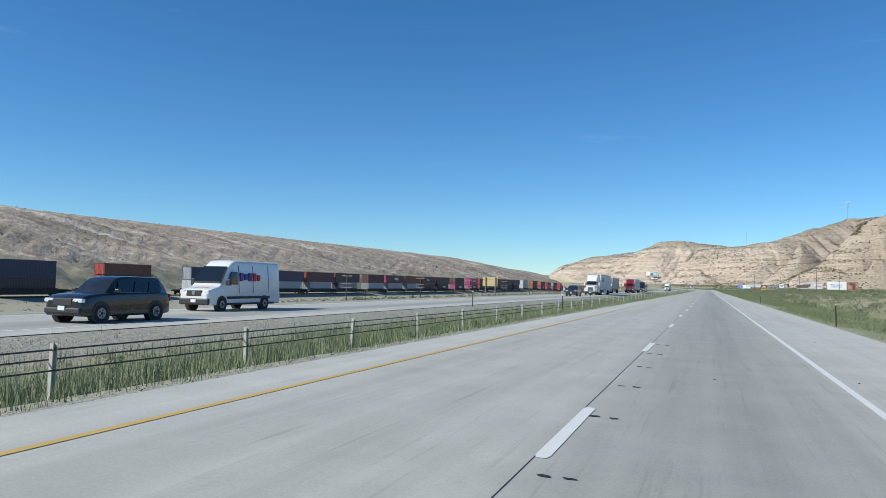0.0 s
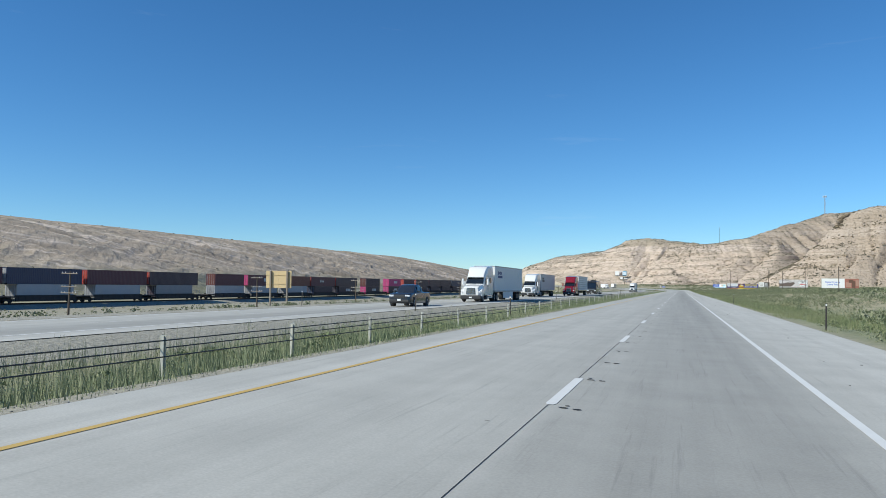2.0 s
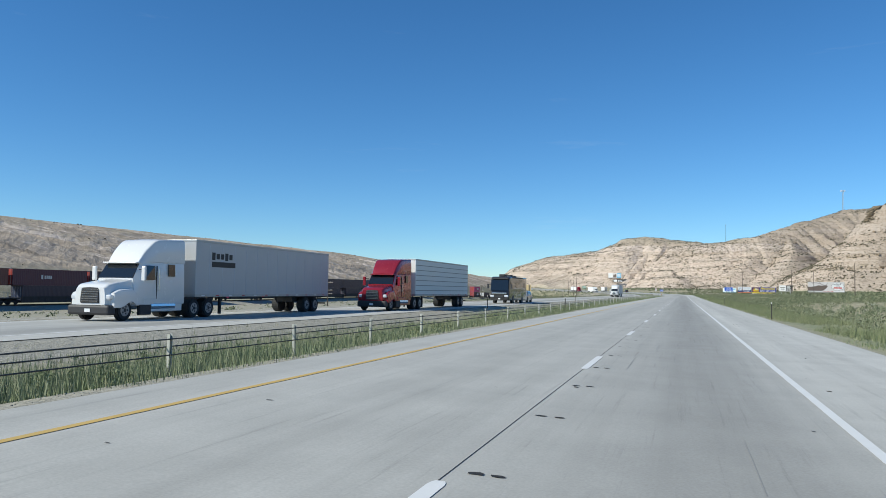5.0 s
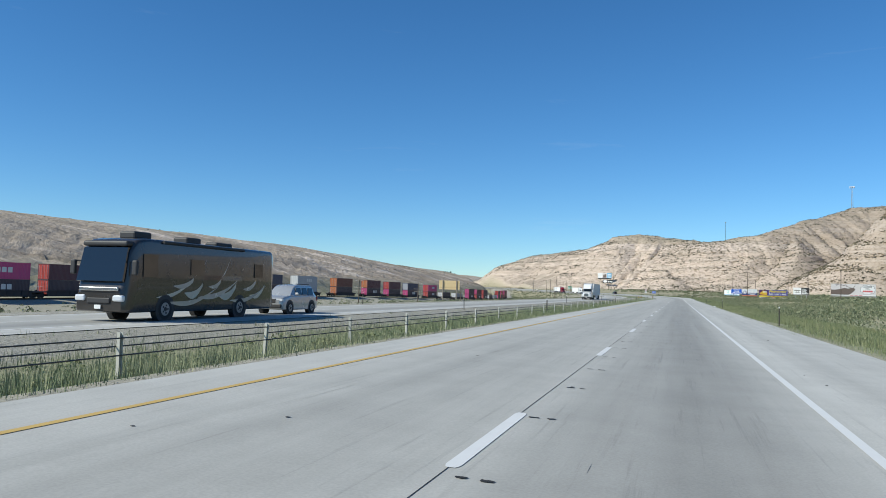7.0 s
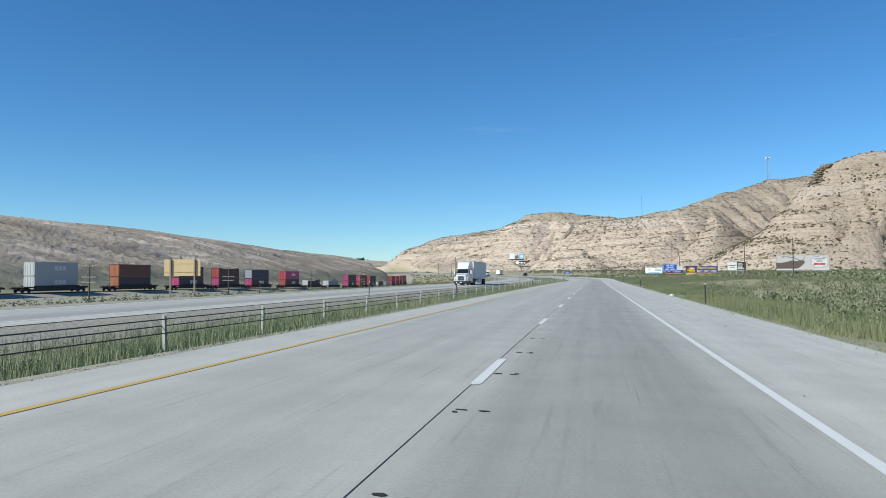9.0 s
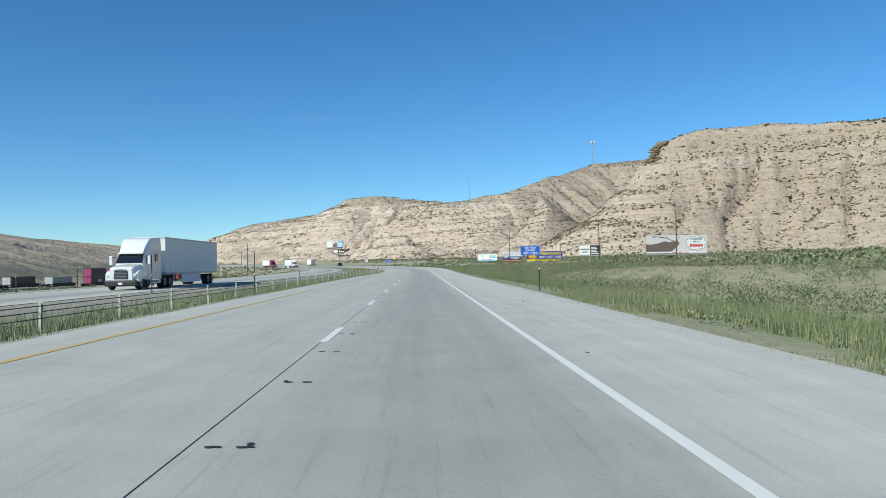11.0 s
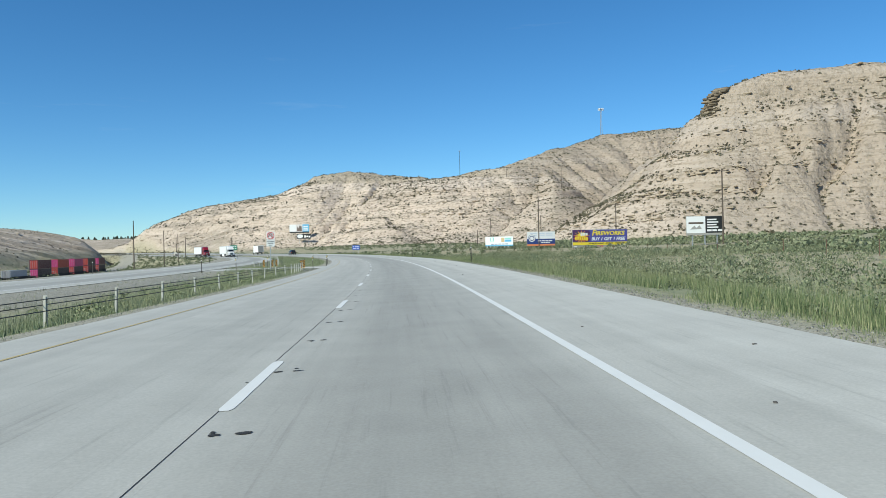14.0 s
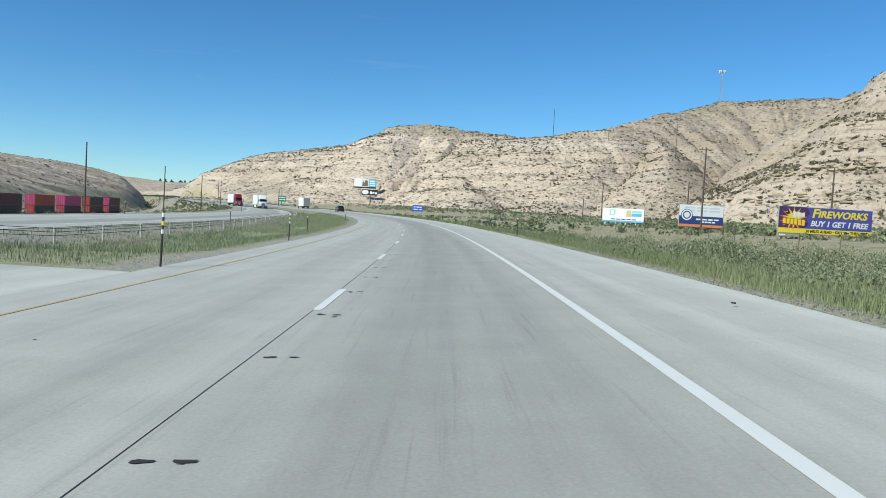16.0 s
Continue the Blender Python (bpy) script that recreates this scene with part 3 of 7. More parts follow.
def disc(name, cx, cz, r, y, material, parent, rin=0.0, n=28, label=""):
    bm = B()
    if rin:
        ring = [[bm.verts.new((cx + q * math.cos(2 * math.pi * i / n), yy, cz + q * math.sin(2 * math.pi * i / n))) for i in range(n)] for q, yy in ((r, y - 0.01), (rin, y - 0.01), (rin, y), (r, y))]
        for a, b in zip(ring, ring[1:] + ring[:1]):
            for i in range(n):
                bm.faces.new((a[i], a[(i + 1) % n], b[(i + 1) % n], b[i]))
    else:
        bmesh.ops.create_cone(bm, cap_ends=True, segments=n, radius1=r, radius2=r, depth=0.015, matrix=Matrix.Translation((cx, y, cz)) @ Matrix.Rotation(math.pi / 2, 4, "X"))
    return part(name, bm, material, parent, label)


def shape(name, pts, y, material, parent, label="", depth=0.012):
    """A flat cut-out with the outline pts (x, z)."""
    bm = B()
    a = [bm.verts.new((x, y - depth, z)) for x, z in pts]
    b = [bm.verts.new((x, y, z)) for x, z in pts]
    bm.faces.new(a)
    bm.faces.new(b[::-1])
    for i in range(len(a)):
        j = (i + 1) % len(a)
        bm.faces.new((a[j], a[i], b[i], b[j]))
    bmesh.ops.recalc_face_normals(bm, faces=bm.faces)
    return part(name, bm, material, parent, label)


# ---- tar marks in pairs beside the lane joint ----
rnd = random.Random(11)
vs, fs = [], []


def tar_blot(u0, y0, w, h):
    """A ragged dark dab of tar."""
    n = len(vs)
    ring = [(-w, -h * rnd.uniform(0.3, 1)), (-w * 0.4, -h * rnd.uniform(0.6, 1.2)), (w * 0.3, -h * rnd.uniform(0.5, 1.1)), (w, -h * rnd.uniform(0.2, 1)), (w * rnd.uniform(0.9, 1.25), h * rnd.uniform(0.2, 0.9)), (w * 0.3, h * rnd.uniform(0.6, 1.2)), (-w * 0.5, h * rnd.uniform(0.5, 1.1)), (-w * rnd.uniform(0.9, 1.2), h * rnd.uniform(0.2, 0.9))]
    vs.extend((float(xc(y0)) + u0 + a, y0 + b, float(zr(u0 + a, y0 + b)) + 0.008) for a, b in ring)
    fs.append(list(range(n, n + 8)))


for k in range(0, 250):
    y = 6.2 + 3.065 * k - (1.0 if 225 < 6.2 + 3.065 * k < 285 else 0.0) + rnd.uniform(-0.06, 0.06)
    if rnd.random() < 0.06:
        continue
    for u in (0.20, 0.41):
        u0, y0 = u + rnd.uniform(-0.02, 0.02), y + rnd.uniform(-0.03, 0.03)
        tar_blot(u0, y0, rnd.uniform(0.045, 0.065), rnd.uniform(0.028, 0.05))
        if rnd.random() < 0.3:
            tar_blot(u0 + rnd.uniform(-0.05, 0.05), y0 + rnd.uniform(-0.22, 0.22), rnd.uniform(0.015, 0.035), rnd.uniform(0.02, 0.05))
for k in range(90):  # stray dabs over both lanes
    tar_blot(rnd.uniform(-3.2, 3.4), rnd.uniform(4, 640), rnd.uniform(0.015, 0.04), rnd.uniform(0.012, 0.03))
marks = raw("tar_marks", vs, fs, M["tar"], road)
tagged(marks, kind="stuff")
vs, fs = [], []
for k in range(130):  # skid streaks and stains along the wheel tracks
    y0, u0 = rnd.uniform(0, 700), rnd.choice((1.0, 2.75, -1.0, -2.7)) + rnd.gauss(0, 0.32)
    ln, w, n = rnd.uniform(0.4, 3.2), rnd.uniform(0.003, 0.008), len(vs)
    for y, k2 in ((y0, 0.3), (y0 + ln * 0.5, 1), (y0 + ln, 0.2)):
        for sgn in (-1, 1):
            u = u0 + sgn * w * k2
            vs.append((float(xc(y)) + u, y, float(zr(u, y)) + 0.005))
    fs += [(n, n + 1, n + 3, n + 2), (n + 2, n + 3, n + 5, n + 4)]
M["skid"] = paint("tyre_streak", (0.33, 0.325, 0.305), 0.8)
tagged(raw("skid_streaks", vs, fs, M["skid"], road), kind="stuff")

# the paved crossover through the median
crossover = sheet("pavement", np.linspace(0, 1, 14), np.linspace(564.6, 574.2, 7), lambda f, y: ((xc(y) - 4.86) * (1 - f) + (xo(y) + 5.5) * f, y, (zr(-4.86, y) - 0.01) * (1 - f) + (rise(y) - 0.24) * f + 0.02 * np.sin(f * np.pi) - 0.05 * (np.abs(y - 569.4) > 4.6)), M["concrete"])
across(crossover, np.linspace(-20, -5.5, 14), np.linspace(564.6, 574.2, 7))
tagged(crossover, "paved crossover for service vehicles through the grassy median", "pavement", kind="structure")

# ---- cable barriers ----
post_bm = B()
box(post_bm, (0, 0, 0.36), (0.012, 0.075, 0.82))
box(post_bm, (0.03, -0.034, 0.36), (0.05, 0.008, 0.82))
box(post_bm, (0.03, 0.034, 0.36), (0.05, 0.008, 0.82))
post_me = bpy.data.meshes.new("post")
post_bm.to_mesh(post_me)
post_bm.free()
post_me.materials.append(M["post_white"])


def barrier(points, label, heights=(0.40, 0.54, 0.68)):
    """Posts at the given places, with three cables from post to post."""
    first = points[0]
    top = empty("cable_barrier", pose(*first), label, "barrier", "cable barriers")
    o = Vector(first)
    for p in points:
        ob = new("post", post_me)
        ob.parent = top
        ob.location = Vector(p) - o
        ob.rotation_euler = (rnd.gauss(0, 0.012), rnd.gauss(0, 0.025), rnd.gauss(0, 0.08))
    for k, h in enumerate(heights):
        cu = bpy.data.curves.new("cable", "CURVE")
        cu.dimensions, cu.bevel_depth, cu.bevel_resolution = "3D", 0.013, 1
        sp = cu.splines.new("POLY")
        sp.points.add(len(points) - 1)
        for i, p in enumerate(points):
            q = Vector(p) - o
            sp.points[i].co = (q.x + (-0.03 if k == 1 else 0.065), q.y, q.z + h, 1)
        tmp = bpy.data.objects.new("tmp_curve", cu)
        me = bpy.data.meshes.new_from_object(tmp)
        bpy.data.objects.remove(tmp)
        me.materials.append(M["cable"])
        c = new("cable", me)
        c.parent = top
    return top


pts = []
y = 12.57 - 8 * 4.572
while y < 540:
    x = float(xc(y)) - 6.9
    pts.append((x, y, ground(x, y)))
    y += 4.572
pts += [(x, y, ground(x, y)) for x, y in ((-7.42, 542.9), (-7.3, 546.6), (-7.2, 549.2), (-7.22, 551.1), (-7.25, 552.6), (-7.3, 554.2), (-7.35, 555.9), (-7.42, 557.5))]
barrier(pts, "three-strand steel cable barrier on pale steel posts along the median")
pts = []
y = 577.0
while y < 900:
    x = float(xo(y)) + 7.0 + 2.1 * float(sstep(655, 600, y))
    pts.append((x, y, ground(x, y)))
    y += 4.572
barrier(pts, "cable barrier beside the other carriageway beyond the crossover")

# ---- delineators ----
def delineator(m, tall=1.25, reflect="white", label="dark steel delineator post with a small white reflector"):
    top = empty("delineator", m, label, "marker post", "delineators along the verges")
    bm = B()
    box(bm, (0, 0, tall / 2 - 0.1), (0.07, 0.03, tall + 0.2), 0.006)
    box(bm, (0, 0.02, tall / 2 - 0.1), (0.02, 0.03, tall + 0.2))
    part("post", bm, M["post_dark"], top)
    part("reflector", box(B(), (0, -0.024, tall - 0.08), (0.07, 0.012, 0.09), 0.004), M[reflect], top, "white reflector")
    return top


deli = delineator(pose(7.45, -17.5, ground(7.45, -17.5)))
for k in range(0, 14):
    y = 45.2 + 62.85 * k if k < 5 else 360.4 + 62.2 * (k - 5)
    x = float(xc(y)) + 7.9
    copy_thing(deli, pose(x, y, ground(x, y), 0, rnd.uniform(-2, 2), 0))
    if y < 540 or y > 590:
        x = float(xc(y)) - 7.2
        copy_thing(deli, pose(x, y + 2.6, ground(x, y), 0, rnd.uniform(-2, 2), 0))
    x = float(xo(y)) + 6.4
    copy_thing(deli, pose(x, y + 12, ground(x, y + 12), 0, rnd.uniform(-2, 2), 0))
    x = float(xo(y)) - 6.6
    copy_thing(deli, pose(x, y + 20, ground(x, y + 20), 0, rnd.uniform(-2, 2), 0))


def banded_post(x, y, tall=1.35):
    top = empty("snow_post", pose(x, y, ground(x, y), 0, rnd.uniform(-3, 3)), "slim crossover marker post with white and yellow reflective bands", "marker post", "posts round the crossover")
    part("post", rod(B(), (0, 0, -0.2), (0, 0, tall), 0.028, n=8), M["post_dark"], top)
    for k, c in enumerate(("white", "yellow", "white")):
        part("band", rod(B(), (0, 0, tall - 0.12 - 0.2 * k), (0, 0, tall - 0.02 - 0.2 * k), 0.036, n=8), M[c], top)


for x, y in ((-6.85, 561.4), (-6.88, 574.7), (-14.4, 562.5), (-13.8, 576.3), (-8.6, 594)):
    banded_post(x, y)


def chevron_panel(x, y, wide=0.21, tall=0.76):
    top = empty("object_marker", pose(x, y, ground(x, y)), "upright hazard panel with slanted black and yellow stripes", "marker post", "hazard panels at the barrier ends")
    part("post", box(B(), (0, 0.03, 0.35), (0.06, 0.03, 1.2)), M["galv"], top)
    plate("panel", -wide / 2, wide / 2, 0.12, 0.12 + tall, 0, M["amber"], top)
    n = 5
    for k in range(n):
        z = 0.14 + k * tall / n
        w = wide / 2
        shape("stripe", [(-w, z + 0.0), (w, z + 0.11), (w, z + 0.20), (-w, z + 0.09)], -0.012, M["black"], top)


for x, y in ((-7.72, 559.25), (-7.87, 560.7), (-7.95, 563.1), (-13.9, 574.6), (-13.0, 575.0), (-12.7, 575.9)):
    chevron_panel(x, y)

# the sign that forbids turning round
us = empty("road_sign", pose(-10.5, 558.9, ground(-10.5, 558.9), 0, 1.5, 4), "white no U-turn sign for authorised vehicles on a steel post", "road sign")
part("post", box(B(), (0, 0.05, 1.6), (0.08, 0.05, 3.7), 0.005), M["galv"], us)
plate("upper_panel", -0.37, 0.37, 2.88, 3.62, 0, M["white"], us, "white square panel")
disc("ring", 0, 3.25, 0.33, -0.012, M["red"], us, 0.27, label="red ring")
hook = [(-0.24, 2.44), (-0.13, 2.58), (-0.13, 2.72), (-0.06, 2.80), (0.04, 2.80), (0.11, 2.72), (0.11, 2.38), (0.2, 2.38), (0.2, 2.76), (0.08, 2.88), (-0.1, 2.88), (-0.22, 2.76), (-0.22, 2.58), (-0.33, 2.58)]
shape("arrow", [(0.8 * x, 3.25 + 0.8 * (z - 2.62)) for x, z in hook], -0.02, M["black"], us, "black hooked arrow")
shape("slash", [(-0.22, 3.435), (-0.18, 3.475), (0.22, 3.065), (0.18, 3.025)], -0.036, M["red"], us)
lower = plate("lower_panel", -0.37, 0.37, 2.24, 2.85, 0, M["white"], us)
for k, w in enumerate(("AUTHORIZED", "VEHICLES", "ONLY")):
    words("lettering", w, 0.11, M["black"], lower, pose(0, -0.012, 2.72 - 0.18 * k, 90), 0.003)

# ---- blue service sign ----
gs = empty("road_sign", pose(19.9, 507.4, ground(19.9, 507.4), 0, 0, -3), "large blue service sign on two brown timber posts in the sage", "road sign")
z0 = 4.12 - ground(19.9, 507.4)
panel = plate("panel", -1.68, 1.68, z0 - 1.56, z0, 0, M["blue_sign"], gs, depth=0.03)
for a, b, c, d in ((-1.62, 1.62, z0 - 0.07, z0 - 0.045), (-1.62, 1.62, z0 - 1.515, z0 - 1.49), (-1.625, -1.6, z0 - 1.5, z0 - 0.05), (1.6, 1.625, z0 - 1.5, z0 - 0.05)):
    plate("border", a, b, c, d, -0.018, M["white"], panel, depth=0.01)
for k, w in enumerate(("GAS  FOOD", "LODGING", "NEXT  4  EXITS")):
    words("lettering", w, 0.40, M["white"], panel, pose(0, -0.018, z0 - 0.34 - 0.44 * k, 90), 0.012, 0.92)
for x in (-1.0, 1.0):
    part("post", box(B(), (x, 0.09, z0 / 2 - 0.2), (0.14, 0.14, z0 + 0.2), 0.01), M["timber_pale"], gs)

gs.scale = (0.95, 1, 1)

# small blue and green signs by the bend
for (x, y, w, h, top_z, mat, lab) in ((-11.6, 712, 2.1, 1.25, 3.2, "blue_sign", "blue roadside information sign on two posts at the bend"), (-86.6, 885, 3.5, 2.5, 5.6, "green_sign", "green exit distance sign on two posts beyond the bend")):
    y0 = y
    if mat == "green_sign":
        x = float(xc(y)) + 9.0
    g = ground(x, y0)
    s = empty("road_sign", pose(x, y0, g), lab, "road sign")
    t = top_z - g + float(rise(y0)) * 0.5
    p = plate("panel", -w / 2, w / 2, t - h, t, 0, M[mat], s)
    for k in range(2):
        for q in range(3):
            plate("text_bar", -w * 0.4 + q * w * 0.28, -w * 0.4 + q * w * 0.28 + w * (0.22 - 0.05 * (q == k)), t - 0.3 * h - k * 0.38 * h - 0.1 * h, t - 0.3 * h - k * 0.38 * h + 0.08 * h, -0.014, M["white"], p, depth=0.008)
    for xx in (-w * 0.3, w * 0.3):
        part("post", box(B(), (xx, 0.06, t / 2 - 0.3), (0.12, 0.1, t + 0.4)), M["galv"], s)

# ---- sign backs facing us beside the oncoming carriageway ----
def sign_back(x, y, w, h, top_z, label):
    g = ground(x, y)
    s = empty("road_sign", pose(x, y, g), label, "road sign", "boards seen from behind")
    t = top_z - g
    n = max(2, int(w / 1.1))
    for k in range(n):
        plate("board", -w / 2 + k * w / n + 0.004, -w / 2 + (k + 1) * w / n - 0.004, t - h, t, 0.03, M["beige"], s)
    for z in (t - 0.25 * h, t - 0.75 * h):
        part("rail", box(B(), (0, -0.01, z), (w, 0.03, 0.06)), M["beige"], s)
    for x0 in (-w * 0.30, w * 0.36):
        part("post", box(B(), (x0, -0.1, t / 2 - 0.25), (0.16, 0.15, t + 0.5), 0.01), M["timber_pale"], s)


sign_back(-37.7, 139.4, 2.9, 1.75, 2.85, "tan plywood back of a road sign on two timber posts")
sign_back(-41.0, 387.4, 4.2, 1.75, 3.15, "wide tan plywood back of a road sign on two timber posts")
M["galv_box"] = paint("cabinet_paint", (0.45, 0.43, 0.38), 0.6)
cb = empty("signal_cabinet", pose(-56.4, 319.7, ground(-56.4, 319.7)), "grey signal cabinet with a white pole and tilted striped board", "cabinet")
part("cabinet", box(B(), (-0.2, 0, 0.75), (1.1, 0.8, 1.7), 0.03), M["galv_box"], cb)
part("pole", rod(B(), (0.1, 0, 0), (0.1, 0, 4.6), 0.09), M["white"], cb)
board = part("warning_board", box(B(), (0, 0, 0), (0.75, 0.03, 0.75), 0.01), M["white"], cb, "tilted red and white board")
board.matrix_local = pose(0.1, -0.12, 4.35, 0, 40, 0)
part("stripe", box(B(), (0.2, -0.02, 0), (0.3, 0.012, 0.73)), M["red"], board)

# ---- poles ----
def rail_pole(x, y, tall=5.7):
    g = ground(x, y)
    p = empty("telegraph_pole", pose(x, y, g, 0, rnd.uniform(-1.2, 1.2), rnd.uniform(-4, 4)), "old timber telegraph pole with three pale crossarms by the railway", "pole", "telegraph poles along the railway")
    part("pole", rod(B(), (0, 0, -0.3), (0, 0, tall), 0.15, 0.10), M["timber"], p)
    for z in (tall - 0.25, tall - 1.9, tall - 2.7):
        arm = part("crossarm", box(B(), (0, -0.12, z), (2.4, 0.09, 0.12), 0.01), M["timber_pale"], p)
        for xx in (-1.05, -0.6, 0.6, 1.05):
            part("insulator", rod(B(), (xx, -0.12, z + 0.06), (xx, -0.12, z + 0.2), 0.04, 0.03, 6), M["white"], arm)
    return p


for y in (13.7, 58.3, 102.9, 147.5, 192.3, 236.5, 281.6, 326, 369.3, 415, 459, 505, 550):
    rail_pole(-72 + rnd.uniform(-0.2, 0.2), y)


def power_pole(x, y, top_z, arms=1, lean=0.0, r=0.16):
    g = ground(x, y)
    t = top_z - g
    p = empty("power_pole", pose(x, y, g, 0, lean, rnd.uniform(-20, 20)), "tall weathered timber power pole standing in the sage", "pole", "power poles")
    part("pole", rod(B(), (0, 0, -0.3), (0, 0, t), r, r * 0.65), M["timber"], p)
    for k in range(arms):
        part("crossarm", box(B(), (0, -0.12, t - 0.4 - 0.9 * k), (2.2, 0.1, 0.12)), M["timber"], p)
    return p


power_pole(-65.0, 681.4, 10.6, 0)
for x, y, t in ((-74, 735, 9.8), (-86, 792, 10.2), (-97, 842, 10.4), (-90, 905, 11), (-82, 870, 9), (-118, 900, 12)):
    power_pole(x, y, t, 0)
for x, y, t, a in ((55.3, 370.5, 10.2, 0), (57.2, 460.5, 12.4, 0), (57.6, 547, 12.2, 0), (57.1, 615.8, 14.5, 1), (57.4, 682, 12.8, 1), (109, 988, 60, 1), (37.6, 684.4, 15.3, 1), (44.7, 719.4, 11.7, 0), (35.7, 774.3, 13.4, 0), (31, 778.5, 8.3, 0), (79.0, 1035, 55, 1)):
    power_pole(x, y, max(t, ground(x, y) + 6), a)


# ---- masts on the ridge ----
def mast(x, y, top_z, w, label, panels, r=0.12, steel=None):
    g = ground(x, y) - 0.5
    t = top_z - g
    p = empty("radio_mast", pose(x, y, g), label, "mast", "radio masts on the ridge")
    for k in range(3):
        a = 2 * math.pi * k / 3
        part("leg", rod(B(), (w * math.cos(a), w * math.sin(a), 0), (w * 0.45 * math.cos(a), w * 0.45 * math.sin(a), t), r, r * 0.66, 6), steel or M["galv"], p)
    n = int(t / 2.5)
    for k in range(n):
        z1, z2 = t * k / n, t * (k + 1) / n
        q1, q2 = w * (1 - 0.55 * k / n), w * (1 - 0.55 * (k + 1) / n)
        for j in range(3):
            a, b = 2 * math.pi * j / 3, 2 * math.pi * (j + 1) / 3
            part("brace", rod(B(), (q1 * math.cos(a), q1 * math.sin(a), z1), (q2 * math.cos(b), q2 * math.sin(b), z2), r / 2, n=5), steel or M["galv"], p)
    for k in range(panels):
        a = 2 * math.pi * k / max(panels, 1)
        part("antenna", box(B(), (2.2 * math.cos(a), 1.0 * math.sin(a), t - 1.3), (0.45, 0.3, 2.4), 0.04), M["white"], p)
    if panels:
        part("platform", box(B(), (0, 0, t - 1.3), (4.2, 2.0, 0.15)), M["galv"], p)
    else:
        part("head", box(B(), (0, 0, t - 0.25), (1.3, 0.5, 0.5), 0.05), M["grey"], p)


mast(178.1, 1141.8, 123.0, 1.1, "tall pale lattice mast with panel antennas on the hilltop", 6)
mast(47.3, 1062.0, 77.0, 0.16, "slim dark steel mast on the ridge", 0, 0.07, M["post_dark"])

# ---- billboards ----
def billboard(x0, y0, x1, y1, top_z, h, label, legs=6, leg_paint=None):
    """A board between two places, facing the traffic. Its face lies at local y = 0, x from -w/2 to w/2, z from 0 to h."""
    w = math.hypot(x1 - x0, y1 - y0)
    cx, cy = (x0 + x1) / 2, (y0 + y1) / 2
    rz = math.degrees(math.atan2(y1 - y0, x1 - x0))
    g = ground(cx, cy)
    bb = empty("billboard", pose(cx, cy, top_z - h, 0, 0, rz), label, "billboard", "billboards on the sage flat")
    part("frame", box(B(), (0, 0.14, h / 2), (w + 0.1, 0.2, h + 0.1), 0.02), M["grey"], bb)
    for k in range(legs):
        x = -w / 2 + (k + 0.5) * w / legs
        part("leg", box(B(), (x, 0.3, (g - top_z) / 2 + h / 4), (0.2, 0.22, top_z - g - h / 2 + 0.8)), leg_paint or (M["timber_pale"] if legs > 3 else M["galv"]), bb)
    return bb, w


# large board with a dark animal shape
bb, w = billboard(59.0, 573.6, 74.8, 574.2, 7.75, 4.55, "wide billboard with a brown animal shape and a white speech cloud", 7)
plate("poster", -w / 2, w / 2, 0, 4.55, 0.02, M["pale_sky"], bb)
blob = [(-8.0, 0.1), (-1.9, 0.25), (-1.0, 0.7), (-0.2, 1.35), (0.5, 2.1), (0.7, 2.6), (0.2, 3.0), (-0.6, 3.05), (-1.8, 2.75), (-3.2, 3.0), (-4.8, 2.5), (-6.5, 2.2), (-8.0, 2.3)]
shape("dark_shape", blob, 0.0, M["brown_print"], bb, "dark brown shape")
for a, b, c in (((-0.8, 3.0), (-3.0, 3.9), 0.12), ((-3.0, 3.9), (-6.6, 4.35), 0.10), ((-2.2, 3.6), (-2.9, 4.45), 0.09), ((-3.9, 4.05), (-4.6, 4.5), 0.08), ((-5.4, 4.2), (-6.3, 3.6), 0.08), ((0.0, 3.0), (0.9, 4.4), 0.09)):
    d = (Vector((a[0], 0, a[1])) - Vector((b[0], 0, b[1]))).normalized()
    n = Vector((-d.z, 0, d.x)) * c
    shape("branch", [(a[0] + n.x, a[1] + n.z), (a[0] - n.x, a[1] - n.z), (b[0] - n.x * 0.4, b[1] - n.z * 0.4), (b[0] + n.x * 0.4, b[1] + n.z * 0.4)], -0.002, M["brown_print"], bb)
cloud = [(5.05 + (2.55 + 0.22 * math.cos(9 * a)) * math.cos(a), 2.5 + (1.75 + 0.18 * math.cos(9 * a)) * math.sin(a)) for a in np.linspace(0, 2 * math.pi, 54, endpoint=False)]
shape("cloud_edge", [(5.05 + (x - 5.05) * 1.04, 2.5 + (z - 2.5) * 1.05) for x, z in cloud], 0.0, M["black"], bb)
shape("cloud", cloud, -0.014, M["white"], bb, "white speech cloud")
words("lettering", "ADVERTISE", 0.78, M["black"], bb, pose(5.05, -0.026, 3.5, 90), 0.012, 0.78)
words("lettering", "WITH", 0.7, M["black"], bb, pose(5.05, -0.026, 2.72, 90), 0.012, 0.9)
for k in range(5):
    plate("brand_bar", 3.35 + 0.7 * k, 3.92 + 0.7 * k, 1.5, 2.15, -0.03, M["red"], bb, depth=0.01)
plate("lower_strip", -w / 2, w / 2, 0.0, 0.34, -0.006, M["white"], bb)
for k in range(3):
    plate("strip_bar", -1.2 + 1.6 * k, -0.1 + 1.6 * k, 0.09, 0.25, -0.02, M["red"], bb, depth=0.01)
plate("catwalk", -w / 2 - 0.2, w / 2 + 0.2, -0.45, -0.2, -0.35, M["grey"], bb, "pale catwalk", 0.6)

